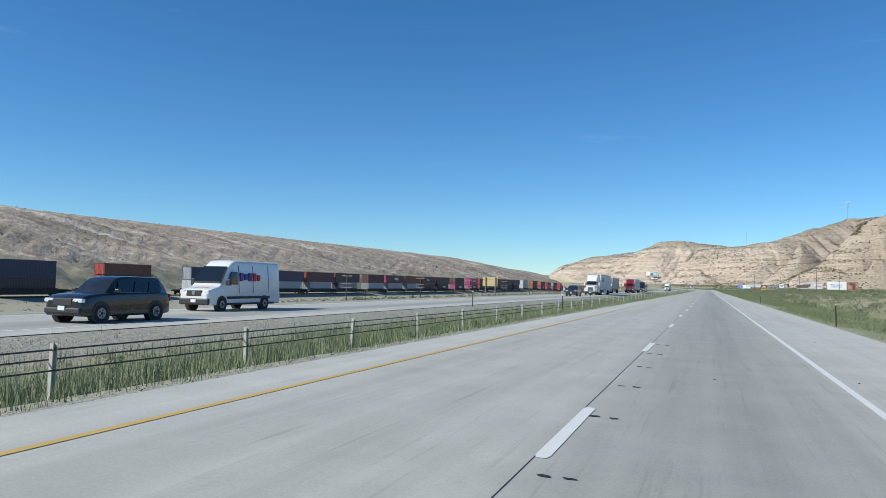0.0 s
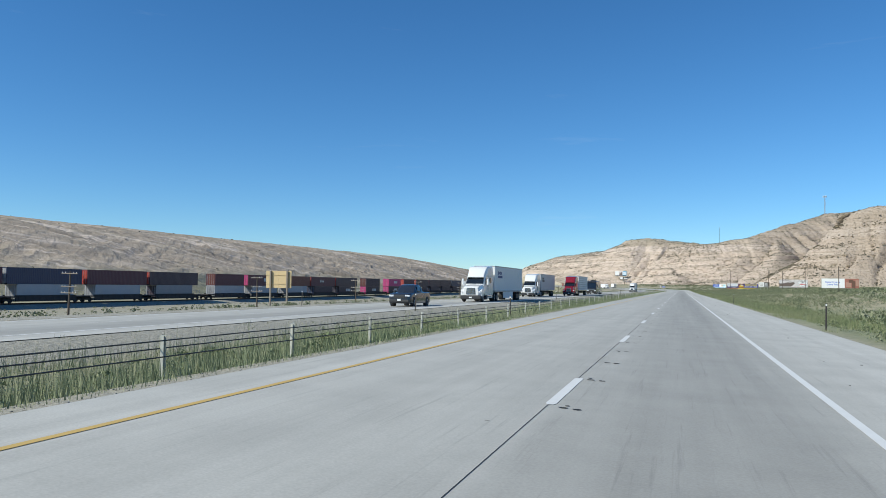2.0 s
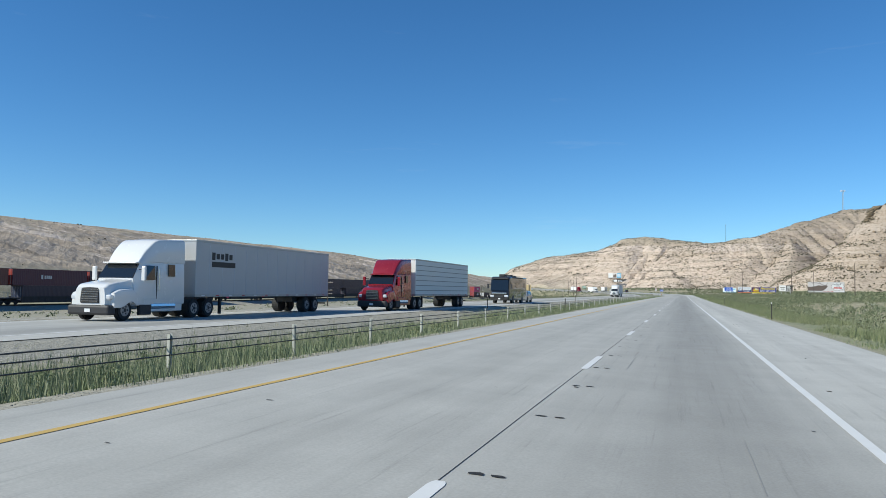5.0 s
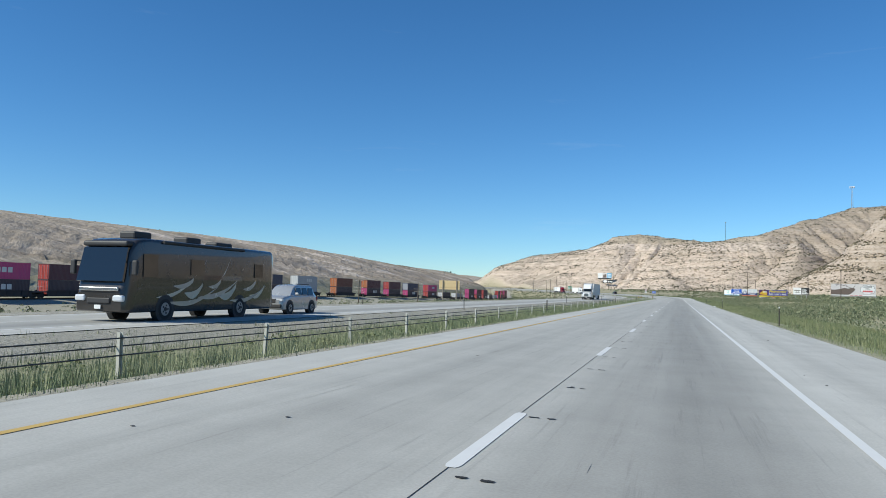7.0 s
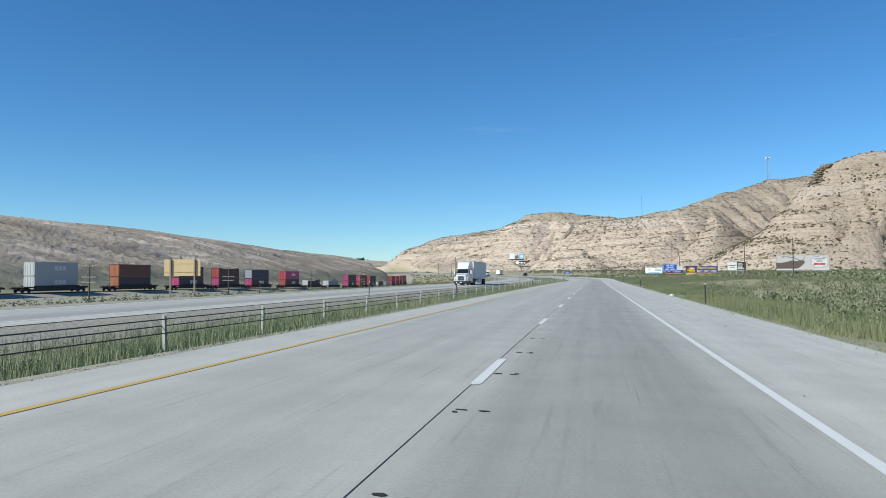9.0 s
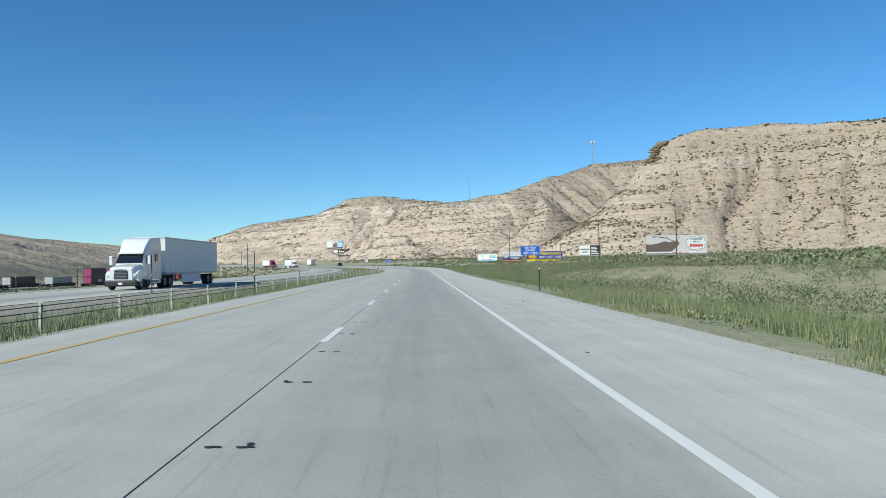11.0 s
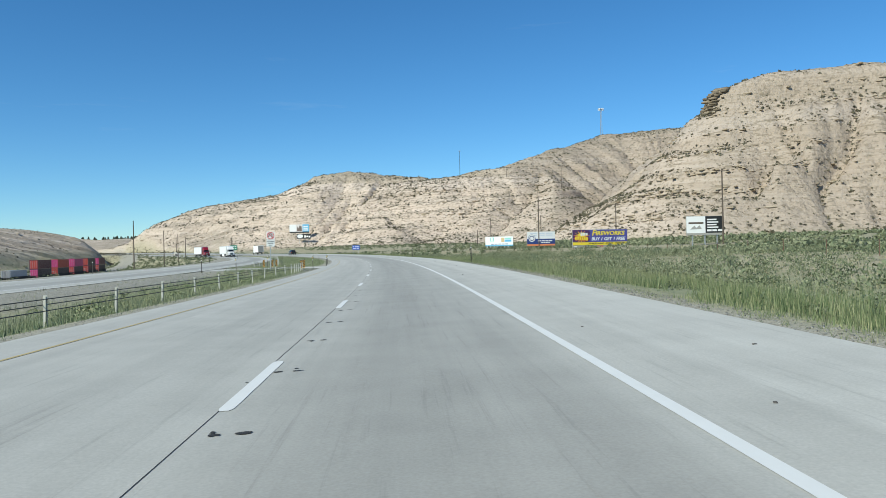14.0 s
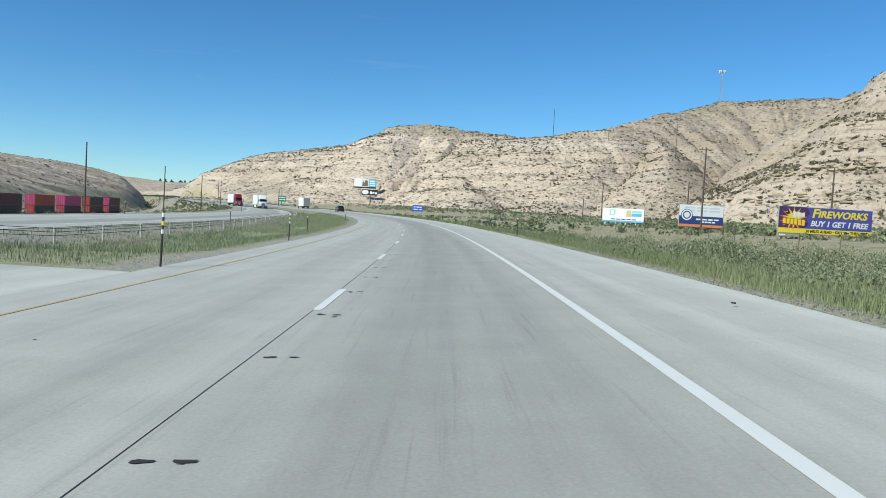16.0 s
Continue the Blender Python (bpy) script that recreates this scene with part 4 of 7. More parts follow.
# plain white board with a red picture at one end
M["brick"] = paint("brick_print", (0.38, 0.15, 0.10), 0.55, 0, 0.5, 0.8)
M["dun"] = paint("dun_print", (0.46, 0.27, 0.19), 0.55, 0, 0.5, 0.8)
bb, w = billboard(54.9, 402.6, 67.8, 401.0, 6.2, 3.7, "white billboard with blue lettering beside a red brick-coloured picture", 6)
plate("poster", -w / 2, w / 2 - 4.9, 0, 3.7, 0.02, M["white"], bb)
plate("picture", w / 2 - 4.9, w / 2, 0, 3.7, 0.02, M["brick"], bb, "red-brown picture")
for k, q in enumerate(((-1.9, 0.4, 1.7, 1.9), (0.1, 0.2, 1.2, 2.6), (1.4, 0.9, 1.0, 2.2), (-1.0, 2.1, 1.6, 1.2))):
    plate("picture_block", w / 2 - 2.5 + q[0], w / 2 - 2.5 + q[0] + q[2], q[1], q[1] + q[3], 0.004 - 0.004 * k, M["rust"] if k % 2 else M["dun"], bb)
for k, t in enumerate(("Make Dreams", "Come True")):
    words("lettering", t, 0.95, M["blue_sign"], bb, pose(-2.6, 0.004, 2.3 - 0.95 * k, 90), 0.012, 0.95)

# wire fence between the verge and the boards
fence = empty("wire_fence", pose(30, 470, ground(30, 470)), "low wire stock fence on thin dark steel posts in the sage", "fence")
line = []
for k in range(48):
    y = 470 + 6.2 * k
    x = float(xc(y)) + 35.0
    line.append(Vector((x, y, ground(x, y))))
post = rod(B(), (0, 0, -0.25), (0, 0, 1.15), 0.035, n=6)
fm = bpy.data.meshes.new("post")
post.to_mesh(fm)
post.free()
fm.materials.append(M["rust"])
base = Vector((30, 470, ground(30, 470)))
for v in line:
    ob = new("post", fm)
    ob.parent = fence
    ob.location = v - base
    ob.rotation_euler = (rnd.gauss(0, 0.05), rnd.gauss(0, 0.05), 0)
for h in (0.4, 0.75, 1.05):
    bm = B()
    for a, b in zip(line, line[1:]):
        rod(bm, a - base + Vector((0, 0, h)), b - base + Vector((0, 0, h)), 0.006, n=4)
    part("wire", bm, M["cable"], fence)

# fireworks board
M["night"] = paint("dark_violet_print", (0.075, 0.025, 0.12), 0.5, 0, 0.4, 1.5)
M["print_blue"] = paint("violet_blue_print", (0.085, 0.085, 0.36), 0.5, 0, 0.35, 0.5)
bb, w = billboard(41.3, 661.6, 54.9, 664.2, 6.55, 4.75, "violet-blue and yellow fireworks billboard with a grey apron", 9)
bb.location.z -= 0.35
bb.scale = (1, 1, 0.86)
plate("poster", -w / 2, w / 2, 1.15, 4.75, 0.02, M["print_blue"], bb, "violet-blue poster")
shape("night_sky", [(-w / 2, 1.36), (-3.2, 1.36), (-2.5, 2.1), (-2.9, 3.0), (-2.4, 3.9), (-2.9, 4.75), (-w / 2, 4.75)], 0.008, M["night"], bb, "dark violet end of the poster")
plate("apron", -w / 2, w / 2, 0.0, 0.62, 0.03, M["grey"], bb, "plain grey apron")
plate("band", -w / 2, w / 2, 0.62, 1.40, -0.004, M["yellow"], bb, "yellow band")
plate("maker_plate", -0.7, 0.6, 0.1, 0.45, 0.012, M["red"], bb)
plate("maker_bar", -0.55, 0.45, 0.2, 0.34, -0.004, M["white"], bb, depth=0.01)
plate("maker_plate", -w / 2 + 0.2, -w / 2 + 1.1, 0.15, 0.4, 0.012, M["white"], bb)
star = [(-4.75 + (2.15 if k % 2 else 0.95) * math.cos(math.pi * k / 14), 2.85 + (1.95 if k % 2 else 0.85) * math.sin(math.pi * k / 14)) for k in range(28)]
shape("burst", star, -0.010, M["orange"], bb, "orange starburst")
shape("burst_core", [(-4.75 + (x + 4.75) * 0.8, 2.95 + (z - 2.85) * 0.8) for x, z in star], -0.024, M["yellow"], bb, "yellow core")
disc("ball", -5.75, 3.85, 0.30, -0.046, M["black"], bb)
disc("ball_shine", -5.85, 3.95, 0.09, -0.060, M["white"], bb)
for k in range(3):
    plate("brand_bar", -4.95 + 0.62 * k, -4.43 + 0.62 * k, 3.15 + 0.06 * k, 4.0 - 0.08 * k, -0.046, M["white"], bb, depth=0.01)
for k in range(6):
    plate("brand_edge", -6.42 + 0.56 * k, -5.88 + 0.56 * k, 2.02 - 0.05 * k, 2.98 - 0.03 * k, -0.046, M["red"], bb, depth=0.01)
    plate("brand_bar", -6.36 + 0.56 * k, -5.94 + 0.56 * k, 2.1 - 0.05 * k, 2.9 - 0.03 * k, -0.058, M["yellow"], bb, depth=0.01)
words("lettering", "F", 2.05, M["yellow"], bb, pose(-1.55, -0.004, 3.80, 90), 0.05, 1.0, 0.2)
words("lettering", "IREWORKS", 1.52, M["yellow"], bb, pose(2.55, -0.004, 3.72, 90), 0.05, 0.98, 0.2)
words("lettering", "BUY 1 GET 1 FREE", 1.20, M["white"], bb, pose(2.1, -0.004, 2.22, 90), 0.035, 0.90, 0.2)
words("lettering", "10 MILES AHEAD \u2022 EXIT 99 \u2022 THEN LEFT", 0.62, M["black"], bb, pose(1.75, -0.018, 1.0, 90), 0.014, 0.86)

# white and navy board
bb, w = billboard(35.4, 689.9, 43.1, 690.6, 5.95, 3.75, "white and navy billboard with an orange kick board", 4)
plate("poster", -w / 2, w / 2, 0.45, 3.75, 0.02, M["white"], bb)
plate("navy_band", -w / 2, w / 2, 0.45, 1.85, -0.004, M["navy"], bb, "navy lower half")
plate("kick_board", -w / 2, w / 2, 0.0, 0.45, 0.02, M["orange"], bb, "orange kick board")
disc("badge", -2.55, 2.0, 1.02, -0.016, M["navy"], bb)
disc("badge_ring", -2.55, 2.0, 0.92, -0.026, M["white"], bb, 0.7)
disc("badge_core", -2.55, 2.0, 0.5, -0.026, M["white"], bb)
for z, a, b in ((1.32, -0.9, 3.3), (0.88, 0.0, 2.6)):
    for k in range(4):
        q = (b - a) / 4
        plate("text_bar", a + k * q, a + (k + 0.8) * q, z - 0.13, z + 0.13, -0.02, M["white"], bb, depth=0.01)
M["pale_print"] = paint("faded_print", (0.62, 0.66, 0.72), 0.5)
for z in (3.3, 2.8):
    for k in range(3):
        plate("text_bar", -3.0 + k * 2.2, -1.2 + k * 2.2, z - 0.13, z + 0.13, -0.002, M["pale_print"], bb, depth=0.01)

# white and teal board on many legs
bb, w = billboard(28.2, 726.2, 36.4, 722.4, 5.45, 2.95, "white billboard with two small logos on a row of white legs", 8, M["white"])
plate("poster", -w / 2, w / 2, 0.35, 2.95, 0.02, M["white"], bb)
plate("strip", -w / 2, w / 2, 0.0, 0.35, 0.02, M["sky_print"], bb)
plate("logo", -3.0, -1.7, 1.5, 2.7, -0.002, M["teal"], bb)
plate("logo", -2.7, -2.0, 1.7, 2.5, -0.014, M["white"], bb)
plate("logo", 0.7, 1.7, 1.2, 2.6, -0.002, M["beige"], bb)
plate("logo", 1.8, 4.0, 2.05, 2.55, -0.002, M["teal"], bb)
plate("logo", 1.8, 4.0, 1.3, 1.95, -0.002, M["sky_print"], bb)
for k in range(5):
    plate("text_bar", -2.6 + k * 1.15, -1.7 + k * 1.15, 0.5, 0.72, -0.002, M["navy"], bb, depth=0.01)

# half white, half black board
bb, w = billboard(51.3, 617.4, 57.8, 617.1, 6.4, 3.25, "half white, half black billboard on grey legs", 3)
plate("poster", -w / 2, 0.05, 0.35, 3.25, 0.02, M["white"], bb)
plate("black_half", 0.05, w / 2, 0.35, 3.25, 0.02, M["black"], bb, "black half")
plate("apron", -w / 2, w / 2, 0.0, 0.35, 0.03, M["grey"], bb)
for k in range(4):
    plate("text_bar", 0.35, 2.0 + 0.3 * (k % 2), 2.55 - 0.45 * k, 2.78 - 0.45 * k, -0.002, M["white"], bb, depth=0.01)
for k in range(3):
    plate("text_bar", 0.3 + 0.95 * k, 1.1 + 0.95 * k, 0.62, 0.95, -0.002, M["white"], bb, depth=0.01)
plate("text_bar", -2.9, -0.3, 1.95, 2.25, -0.002, M["timber"], bb, depth=0.01)
shape("sketch", [(-2.6, 1.0), (-1.9, 1.65), (-1.5, 1.25), (-1.0, 1.7), (-0.6, 1.05)], -0.002, M["grey"], bb)

# stacked boards on the far slope, clear of the ground

bb, w = billboard(-74.4, 1013.0, -60.9, 1011.5, 21.4, 4.7, "distant billboard with white, black and blue panels on the slope", 5)
plate("poster", -w / 2, -w / 6, 0, 4.9, 0.02, M["white"], bb)
plate("middle_panel", -w / 6, w / 6, 0, 4.9, 0.02, M["pale_sky"], bb)
plate("blue_panel", w / 6, w / 2, 0, 4.9, 0.02, M["sky_print"], bb)
plate("dark_base", -w / 2, w / 2, -0.9, 0, 0.02, M["black"], bb)
shape("sketch", [(-1.8, 0.3), (-1.4, 3.8), (-0.6, 2.2), (0.2, 4.2), (1.6, 3.6), (1.8, 0.4)], -0.004, M["brown_print"], bb)
for z in (3.5, 2.2, 1.0):
    plate("text_bar", w / 6 + 0.6, w / 2 - 0.7, z - 0.35, z + 0.35, -0.004, M["white"], bb, depth=0.01)
bb, w = billboard(-68.5, 1006.0, -59.0, 1005.0, 14.9, 3.2, "distant dark billboard with a white oval on the slope", 3)
plate("poster", -w / 2, w / 2, 0, 3.3, 0.02, M["black"], bb)
shape("oval", [(-2.6 + 2.0 * math.cos(a), 1.65 + 1.3 * math.sin(a)) for a in np.linspace(0, 2 * math.pi, 24, endpoint=False)], -0.004, M["white"], bb, "white oval")
for k in range(3):
    plate("text_bar", 0.2 + 1.5 * k, 1.4 + 1.5 * k, 0.7 + 0.3 * (k % 2), 2.2 - 0.2 * k, -0.004, M["white"], bb, depth=0.01)


# ---- the railway and its train ----
rails = []
ry = np.arange(-60, 846, 6.0)
for du in (-0.75, 0.75):
    def rail_place(u, y, du=du):
        return xr(y) + du + u, y, railz(y) + 0.13 + 0 * u + 0.08 * (np.abs(u) < 0.05)
    r = sheet("rail", np.array([-0.06, -0.035, 0.035, 0.06]), ry, rail_place, M["rust"])
    tagged(r, "rusty steel rail on a low bed of pale ballast", "rail", "rails of the track", "structure")
vs, fs = [], []
for k in range(1500):
    y = -40 + 0.59 * k
    x, z = float(xr(y)), float(railz(y)) + 0.09
    n = len(vs)
    vs += [(x + a * 1.25, y + b * 0.11, z + c) for a in (-1, 1) for b in (-1, 1) for c in (-0.12, 0)]
    fs += [(n + 1, n + 5, n + 7, n + 3), (n + 4, n + 6, n + 7, n + 5), (n, n + 4, n + 5, n + 1)]
ties = raw("sleepers", vs, fs, M["timber"])
tagged(ties, "dark timber sleepers under the rails", "sleepers", kind="stuff")

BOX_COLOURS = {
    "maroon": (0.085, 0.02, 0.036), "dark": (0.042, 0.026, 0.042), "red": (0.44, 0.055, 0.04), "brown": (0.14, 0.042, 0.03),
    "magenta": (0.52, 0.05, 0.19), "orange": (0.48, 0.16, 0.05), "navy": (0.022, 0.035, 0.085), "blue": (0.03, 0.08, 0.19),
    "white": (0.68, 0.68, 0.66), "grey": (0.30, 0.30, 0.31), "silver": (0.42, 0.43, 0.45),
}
for k, c in BOX_COLOURS.items():
    M["box_" + k] = paint("container_" + k, c, 0.45, 0.0, 0.25, 1.2)
M["wagon"] = paint("wagon_black", (0.035, 0.03, 0.03), 0.7, 0.1, 0.3)
CL, CW, CH = 12.19, 2.44, 2.74


def corrugated(length, height, width):
    """A steel box with fluted sides and roof, and corner posts."""
    bm = B()
    n = 42
    ys = [-length / 2 + 0.15 + (length - 0.3) * k / (2 * n) for k in range(2 * n + 1)]
    for sx in (-1, 1):
        lo, hi = [], []
        for k, y in enumerate(ys):
            x = sx * (width / 2 - (0.045 if (k // 1) % 2 else 0.008))
            lo.append(bm.verts.new((x, y, 0.16)))
            hi.append(bm.verts.new((x, y, height - 0.12)))
        for k in range(len(ys) - 1):
            f = (lo[k], lo[k + 1], hi[k + 1], hi[k])
            bm.faces.new(f if sx > 0 else f[::-1])
    box(bm, (0, 0, height - 0.06), (width, length, 0.12))
    box(bm, (0, 0, 0.08), (width, length, 0.16))
    for sx in (-1, 1):
        for sy in (-1, 1):
            box(bm, (sx * (width / 2 - 0.08), sy * (length / 2 - 0.08), height / 2), (0.16, 0.16, height))
    box(bm, (0, length / 2 - 0.06, height / 2), (width - 0.2, 0.05, height - 0.2))
    me = bpy.data.meshes.new("body")
    bm.to_mesh(me)
    bm.free()
    return me


def door_mesh():
    bm = B()
    for sx in (-1, 1):
        box(bm, (sx * 0.54, 0, CH / 2), (1.05, 0.06, CH - 0.3))
        for z in (0.7, 1.35, 2.0):
            box(bm, (sx * 0.54, -0.035, z), (0.98, 0.02, 0.28))
    me = bpy.data.meshes.new("door")
    bm.to_mesh(me)
    bm.free()
    return me


def bar_mesh(pieces):
    bm = B()
    for y0, y1, z0, z1 in pieces:
        box(bm, (0, (y0 + y1) / 2, (z0 + z1) / 2), (0.012, y1 - y0, z1 - z0))
    me = bpy.data.meshes.new("brand_bar")
    bm.to_mesh(me)
    bm.free()
    return me


def rods_mesh():
    bm = B()
    for x in (-0.85, -0.3, 0.3, 0.85):
        rod(bm, (x, -0.06, 0.2), (x, -0.06, CH - 0.2), 0.022, n=6)
    me = bpy.data.meshes.new("locking_rods")
    bm.to_mesh(me)
    bm.free()
    return me


BODY, DOOR, RODS = corrugated(CL, CH, CW), door_mesh(), rods_mesh()
BAR_O = bar_mesh([(-1.5, -0.6, 1.0, 1.85), (-0.35, 0.55, 1.0, 1.85), (0.8, 1.7, 1.0, 1.85)])
BAR_K = bar_mesh([(-1.3, -0.9, 1.0, 1.7), (-0.6, -0.35, 1.05, 1.6), (-0.2, 0.05, 1.05, 1.6), (0.2, 0.5, 1.05, 1.6), (0.65, 0.95, 1.05, 1.6)])
CLL = 16.15
BODY_LONG = corrugated(CLL, CH, CW)
for me in (BODY, BODY_LONG, DOOR, RODS, BAR_O, BAR_K):
    me.materials.append(M["box_grey"])


def slot(name, me, material, parent, loc=(0, 0, 0)):
    ob = new(name, me)
    ob.parent = parent
    ob.location = loc
    ob.material_slots[0].link = "OBJECT"
    ob.material_slots[0].material = material
    return ob


def container(x, y, z, rz, colour, end, brand, length=CL):
    lab = f"{colour} corrugated steel freight container stacked on a well wagon"
    top = empty("freight_container", pose(x, y, z, 0, 0, rz), lab, "container", "freight containers on the train")
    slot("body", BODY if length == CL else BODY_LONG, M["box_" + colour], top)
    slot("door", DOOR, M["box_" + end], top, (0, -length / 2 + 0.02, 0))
    slot("locking_rods", RODS, M["box_silver"], top, (0, -length / 2, 0))
    if brand:
        slot("brand_bar", BAR_O if brand == "o" else BAR_K, M["box_white" if colour != "white" else "box_dark"], top, (CW / 2 + 0.004, -1.0 if brand == "k" else 0.8, 0.1))


def bogie(parent, y):
    bm = B()
    for sx in (-1, 1):
        box(bm, (sx * 0.85, y, 0.5), (0.14, 2.2, 0.28), 0.04)
        for dy in (-0.85, 0.85):
            rod(bm, (sx * 0.70, y + dy, 0.44), (sx * 0.82, y + dy, 0.44), 0.43, n=18)
    box(bm, (0, y, 0.55), (1.8, 0.5, 0.25), 0.03)
    return part("bogie", bm, M["wagon"], parent)


def wagon_template():
    top = empty("well_wagon", pose(xr(60), 60, -1.34), "black steel well wagon with low side girders and bogies", "wagon", "wagons of the train")
    h = CL / 2 + 0.35
    bm = B()
    for sx in (-1, 1):
        box(bm, (sx * 1.36, 0, 0.82), (0.10, 2 * h, 0.95), 0.02)
        box(bm, (sx * 1.40, 0, 1.30), (0.16, 2 * h, 0.08), 0.01)
        box(bm, (sx * 1.40, 0, 0.36), (0.16, 2 * h, 0.08), 0.01)
        for k in range(9):
            box(bm, (sx * 1.43, -h + 0.6 + k * (2 * h - 1.2) / 8, 0.82), (0.05, 0.1, 0.9))
    box(bm, (0, 0, 0.34), (2.6, 2 * h, 0.08))
    part("well", bm, M["wagon"], top)
    for s in (-1, 1):
        bm = B()
        box(bm, (0, s * (h + 1.25), 1.05), (2.7, 2.5, 0.22), 0.03)
        box(bm, (0, s * (h + 1.3), 0.82), (0.7, 2.6, 0.4), 0.03)
        part("platform", bm, M["wagon"], top)
        bm = B()
        for x in (-1.2, -0.4, 0.4, 1.2):
            rod(bm, (x, s * (h + 2.3), 1.1), (x, s * (h + 2.3), 2.05), 0.02, n=6)
        rod(bm, (-1.2, s * (h + 2.3), 2.05), (1.2, s * (h + 2.3), 2.05), 0.02, n=6)
        part("handrail", bm, M["galv"], top)
        part("drawbar", box(B(), (0, s * (h + 3.3), 0.88), (0.45, 2.0, 0.32), 0.03), M["wagon"], top)
        bogie(top, s * (h + 1.35))
    return top


wagon0 = wagon_template()
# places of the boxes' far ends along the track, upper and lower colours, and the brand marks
# many pairs put a shaded side and a sunlit end into the colours
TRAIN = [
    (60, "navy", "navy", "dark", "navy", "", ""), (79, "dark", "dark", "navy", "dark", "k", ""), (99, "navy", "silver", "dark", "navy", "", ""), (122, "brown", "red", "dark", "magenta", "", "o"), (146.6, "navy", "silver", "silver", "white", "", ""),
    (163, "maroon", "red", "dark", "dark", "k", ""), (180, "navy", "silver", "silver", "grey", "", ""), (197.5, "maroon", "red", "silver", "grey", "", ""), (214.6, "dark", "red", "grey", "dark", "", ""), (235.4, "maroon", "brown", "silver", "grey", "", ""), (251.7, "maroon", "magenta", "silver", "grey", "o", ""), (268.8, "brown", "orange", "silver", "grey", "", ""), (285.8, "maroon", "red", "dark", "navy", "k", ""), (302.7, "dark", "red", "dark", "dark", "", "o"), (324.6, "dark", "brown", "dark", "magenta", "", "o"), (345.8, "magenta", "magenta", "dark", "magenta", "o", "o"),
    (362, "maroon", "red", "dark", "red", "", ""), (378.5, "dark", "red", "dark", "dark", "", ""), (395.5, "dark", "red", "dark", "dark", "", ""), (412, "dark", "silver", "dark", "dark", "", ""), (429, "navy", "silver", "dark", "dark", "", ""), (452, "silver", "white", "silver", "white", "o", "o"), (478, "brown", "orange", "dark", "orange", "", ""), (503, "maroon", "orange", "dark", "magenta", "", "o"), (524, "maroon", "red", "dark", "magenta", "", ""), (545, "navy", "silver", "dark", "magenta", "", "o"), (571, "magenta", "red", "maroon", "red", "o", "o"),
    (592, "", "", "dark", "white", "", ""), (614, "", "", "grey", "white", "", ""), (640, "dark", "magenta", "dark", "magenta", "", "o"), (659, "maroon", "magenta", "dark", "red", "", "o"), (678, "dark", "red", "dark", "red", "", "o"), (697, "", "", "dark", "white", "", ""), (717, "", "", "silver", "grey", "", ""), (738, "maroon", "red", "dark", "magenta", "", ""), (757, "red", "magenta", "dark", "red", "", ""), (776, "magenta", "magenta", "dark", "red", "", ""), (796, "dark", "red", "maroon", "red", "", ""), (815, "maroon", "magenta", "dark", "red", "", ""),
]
for i, (far, up, up_end, low, low_end, b1, b2) in enumerate(TRAIN):
    y = far - CL / 2
    x = float(xr(y))
    rz = math.degrees(math.atan2(-(float(xr(y + 3)) - float(xr(y - 3))), 6.0))
    z = float(railz(y)) + 0.21
    copy_thing(wagon0, pose(x, y, z, 0, 0, rz))
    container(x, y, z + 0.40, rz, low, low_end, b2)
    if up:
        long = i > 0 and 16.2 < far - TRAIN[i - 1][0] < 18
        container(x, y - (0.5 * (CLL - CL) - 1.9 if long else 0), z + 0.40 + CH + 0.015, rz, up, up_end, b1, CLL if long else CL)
for o in (*wagon0.children_recursive, wagon0):
    bpy.data.objects.remove(o)


# ---- vehicles ----
def car_paint(name, c, metal=0.3):
    m = Nodes(name)
    dust = m.noise(2.5, 5)
    col = m.mix(m.math("MULTIPLY", dust, 0.25), c, tuple(v * 0.8 + 0.05 for v in c))
    return m.finish(col, m.math("ADD", 0.16, m.math("MULTIPLY", dust, 0.18)), metal, None, 0.1, 0.01, Coat_Weight=0.6)


M["glass"] = Nodes("dark_glass").finish((0.012, 0.016, 0.02), 0.06, 0.0, Specular_IOR_Level=0.8)
M["chrome"] = Nodes("chrome").finish((0.7, 0.7, 0.7), 0.18, 1.0)
M["plastic"] = paint("dark_plastic", (0.03, 0.03, 0.032), 0.6)
M["lamp"] = Nodes("lamp_lens").finish((0.75, 0.77, 0.8), 0.08, 0.2)
M["tail"] = Nodes("tail_lens").finish((0.35, 0.01, 0.01), 0.15)
for k, c in {"white": (0.75, 0.75, 0.74), "black": (0.02, 0.021, 0.024), "blue_black": (0.028, 0.035, 0.05), "red": (0.33, 0.015, 0.03), "silver": (0.42, 0.43, 0.44), "coach": (0.05, 0.044, 0.04), "beige": (0.6, 0.55, 0.45)}.items():
    M["car_" + k] = car_paint("car_paint_" + k, c, 0.0 if k in ("white", "beige") else 0.35)


def eased(ys, vs, at):
    """A smooth curve through the values that never overshoots them."""
    ys, vs = np.asarray(ys, float), np.asarray(vs, float)
    h = np.diff(ys)
    g = np.diff(vs) / h
    m = np.r_[g[0], np.where(g[:-1] * g[1:] > 0, 2 * g[:-1] * g[1:] / np.where(g[:-1] + g[1:] == 0, 1, g[:-1] + g[1:]), 0), g[-1]]
    i = np.clip(np.searchsorted(ys, at, "right") - 1, 0, len(h) - 1)
    t = (at - ys[i]) / h[i]
    return (1 + 2 * t) * (1 - t) ** 2 * vs[i] + t * (1 - t) ** 2 * h[i] * m[i] + t * t * (3 - 2 * t) * vs[i + 1] + t * t * (t - 1) * h[i] * m[i + 1]


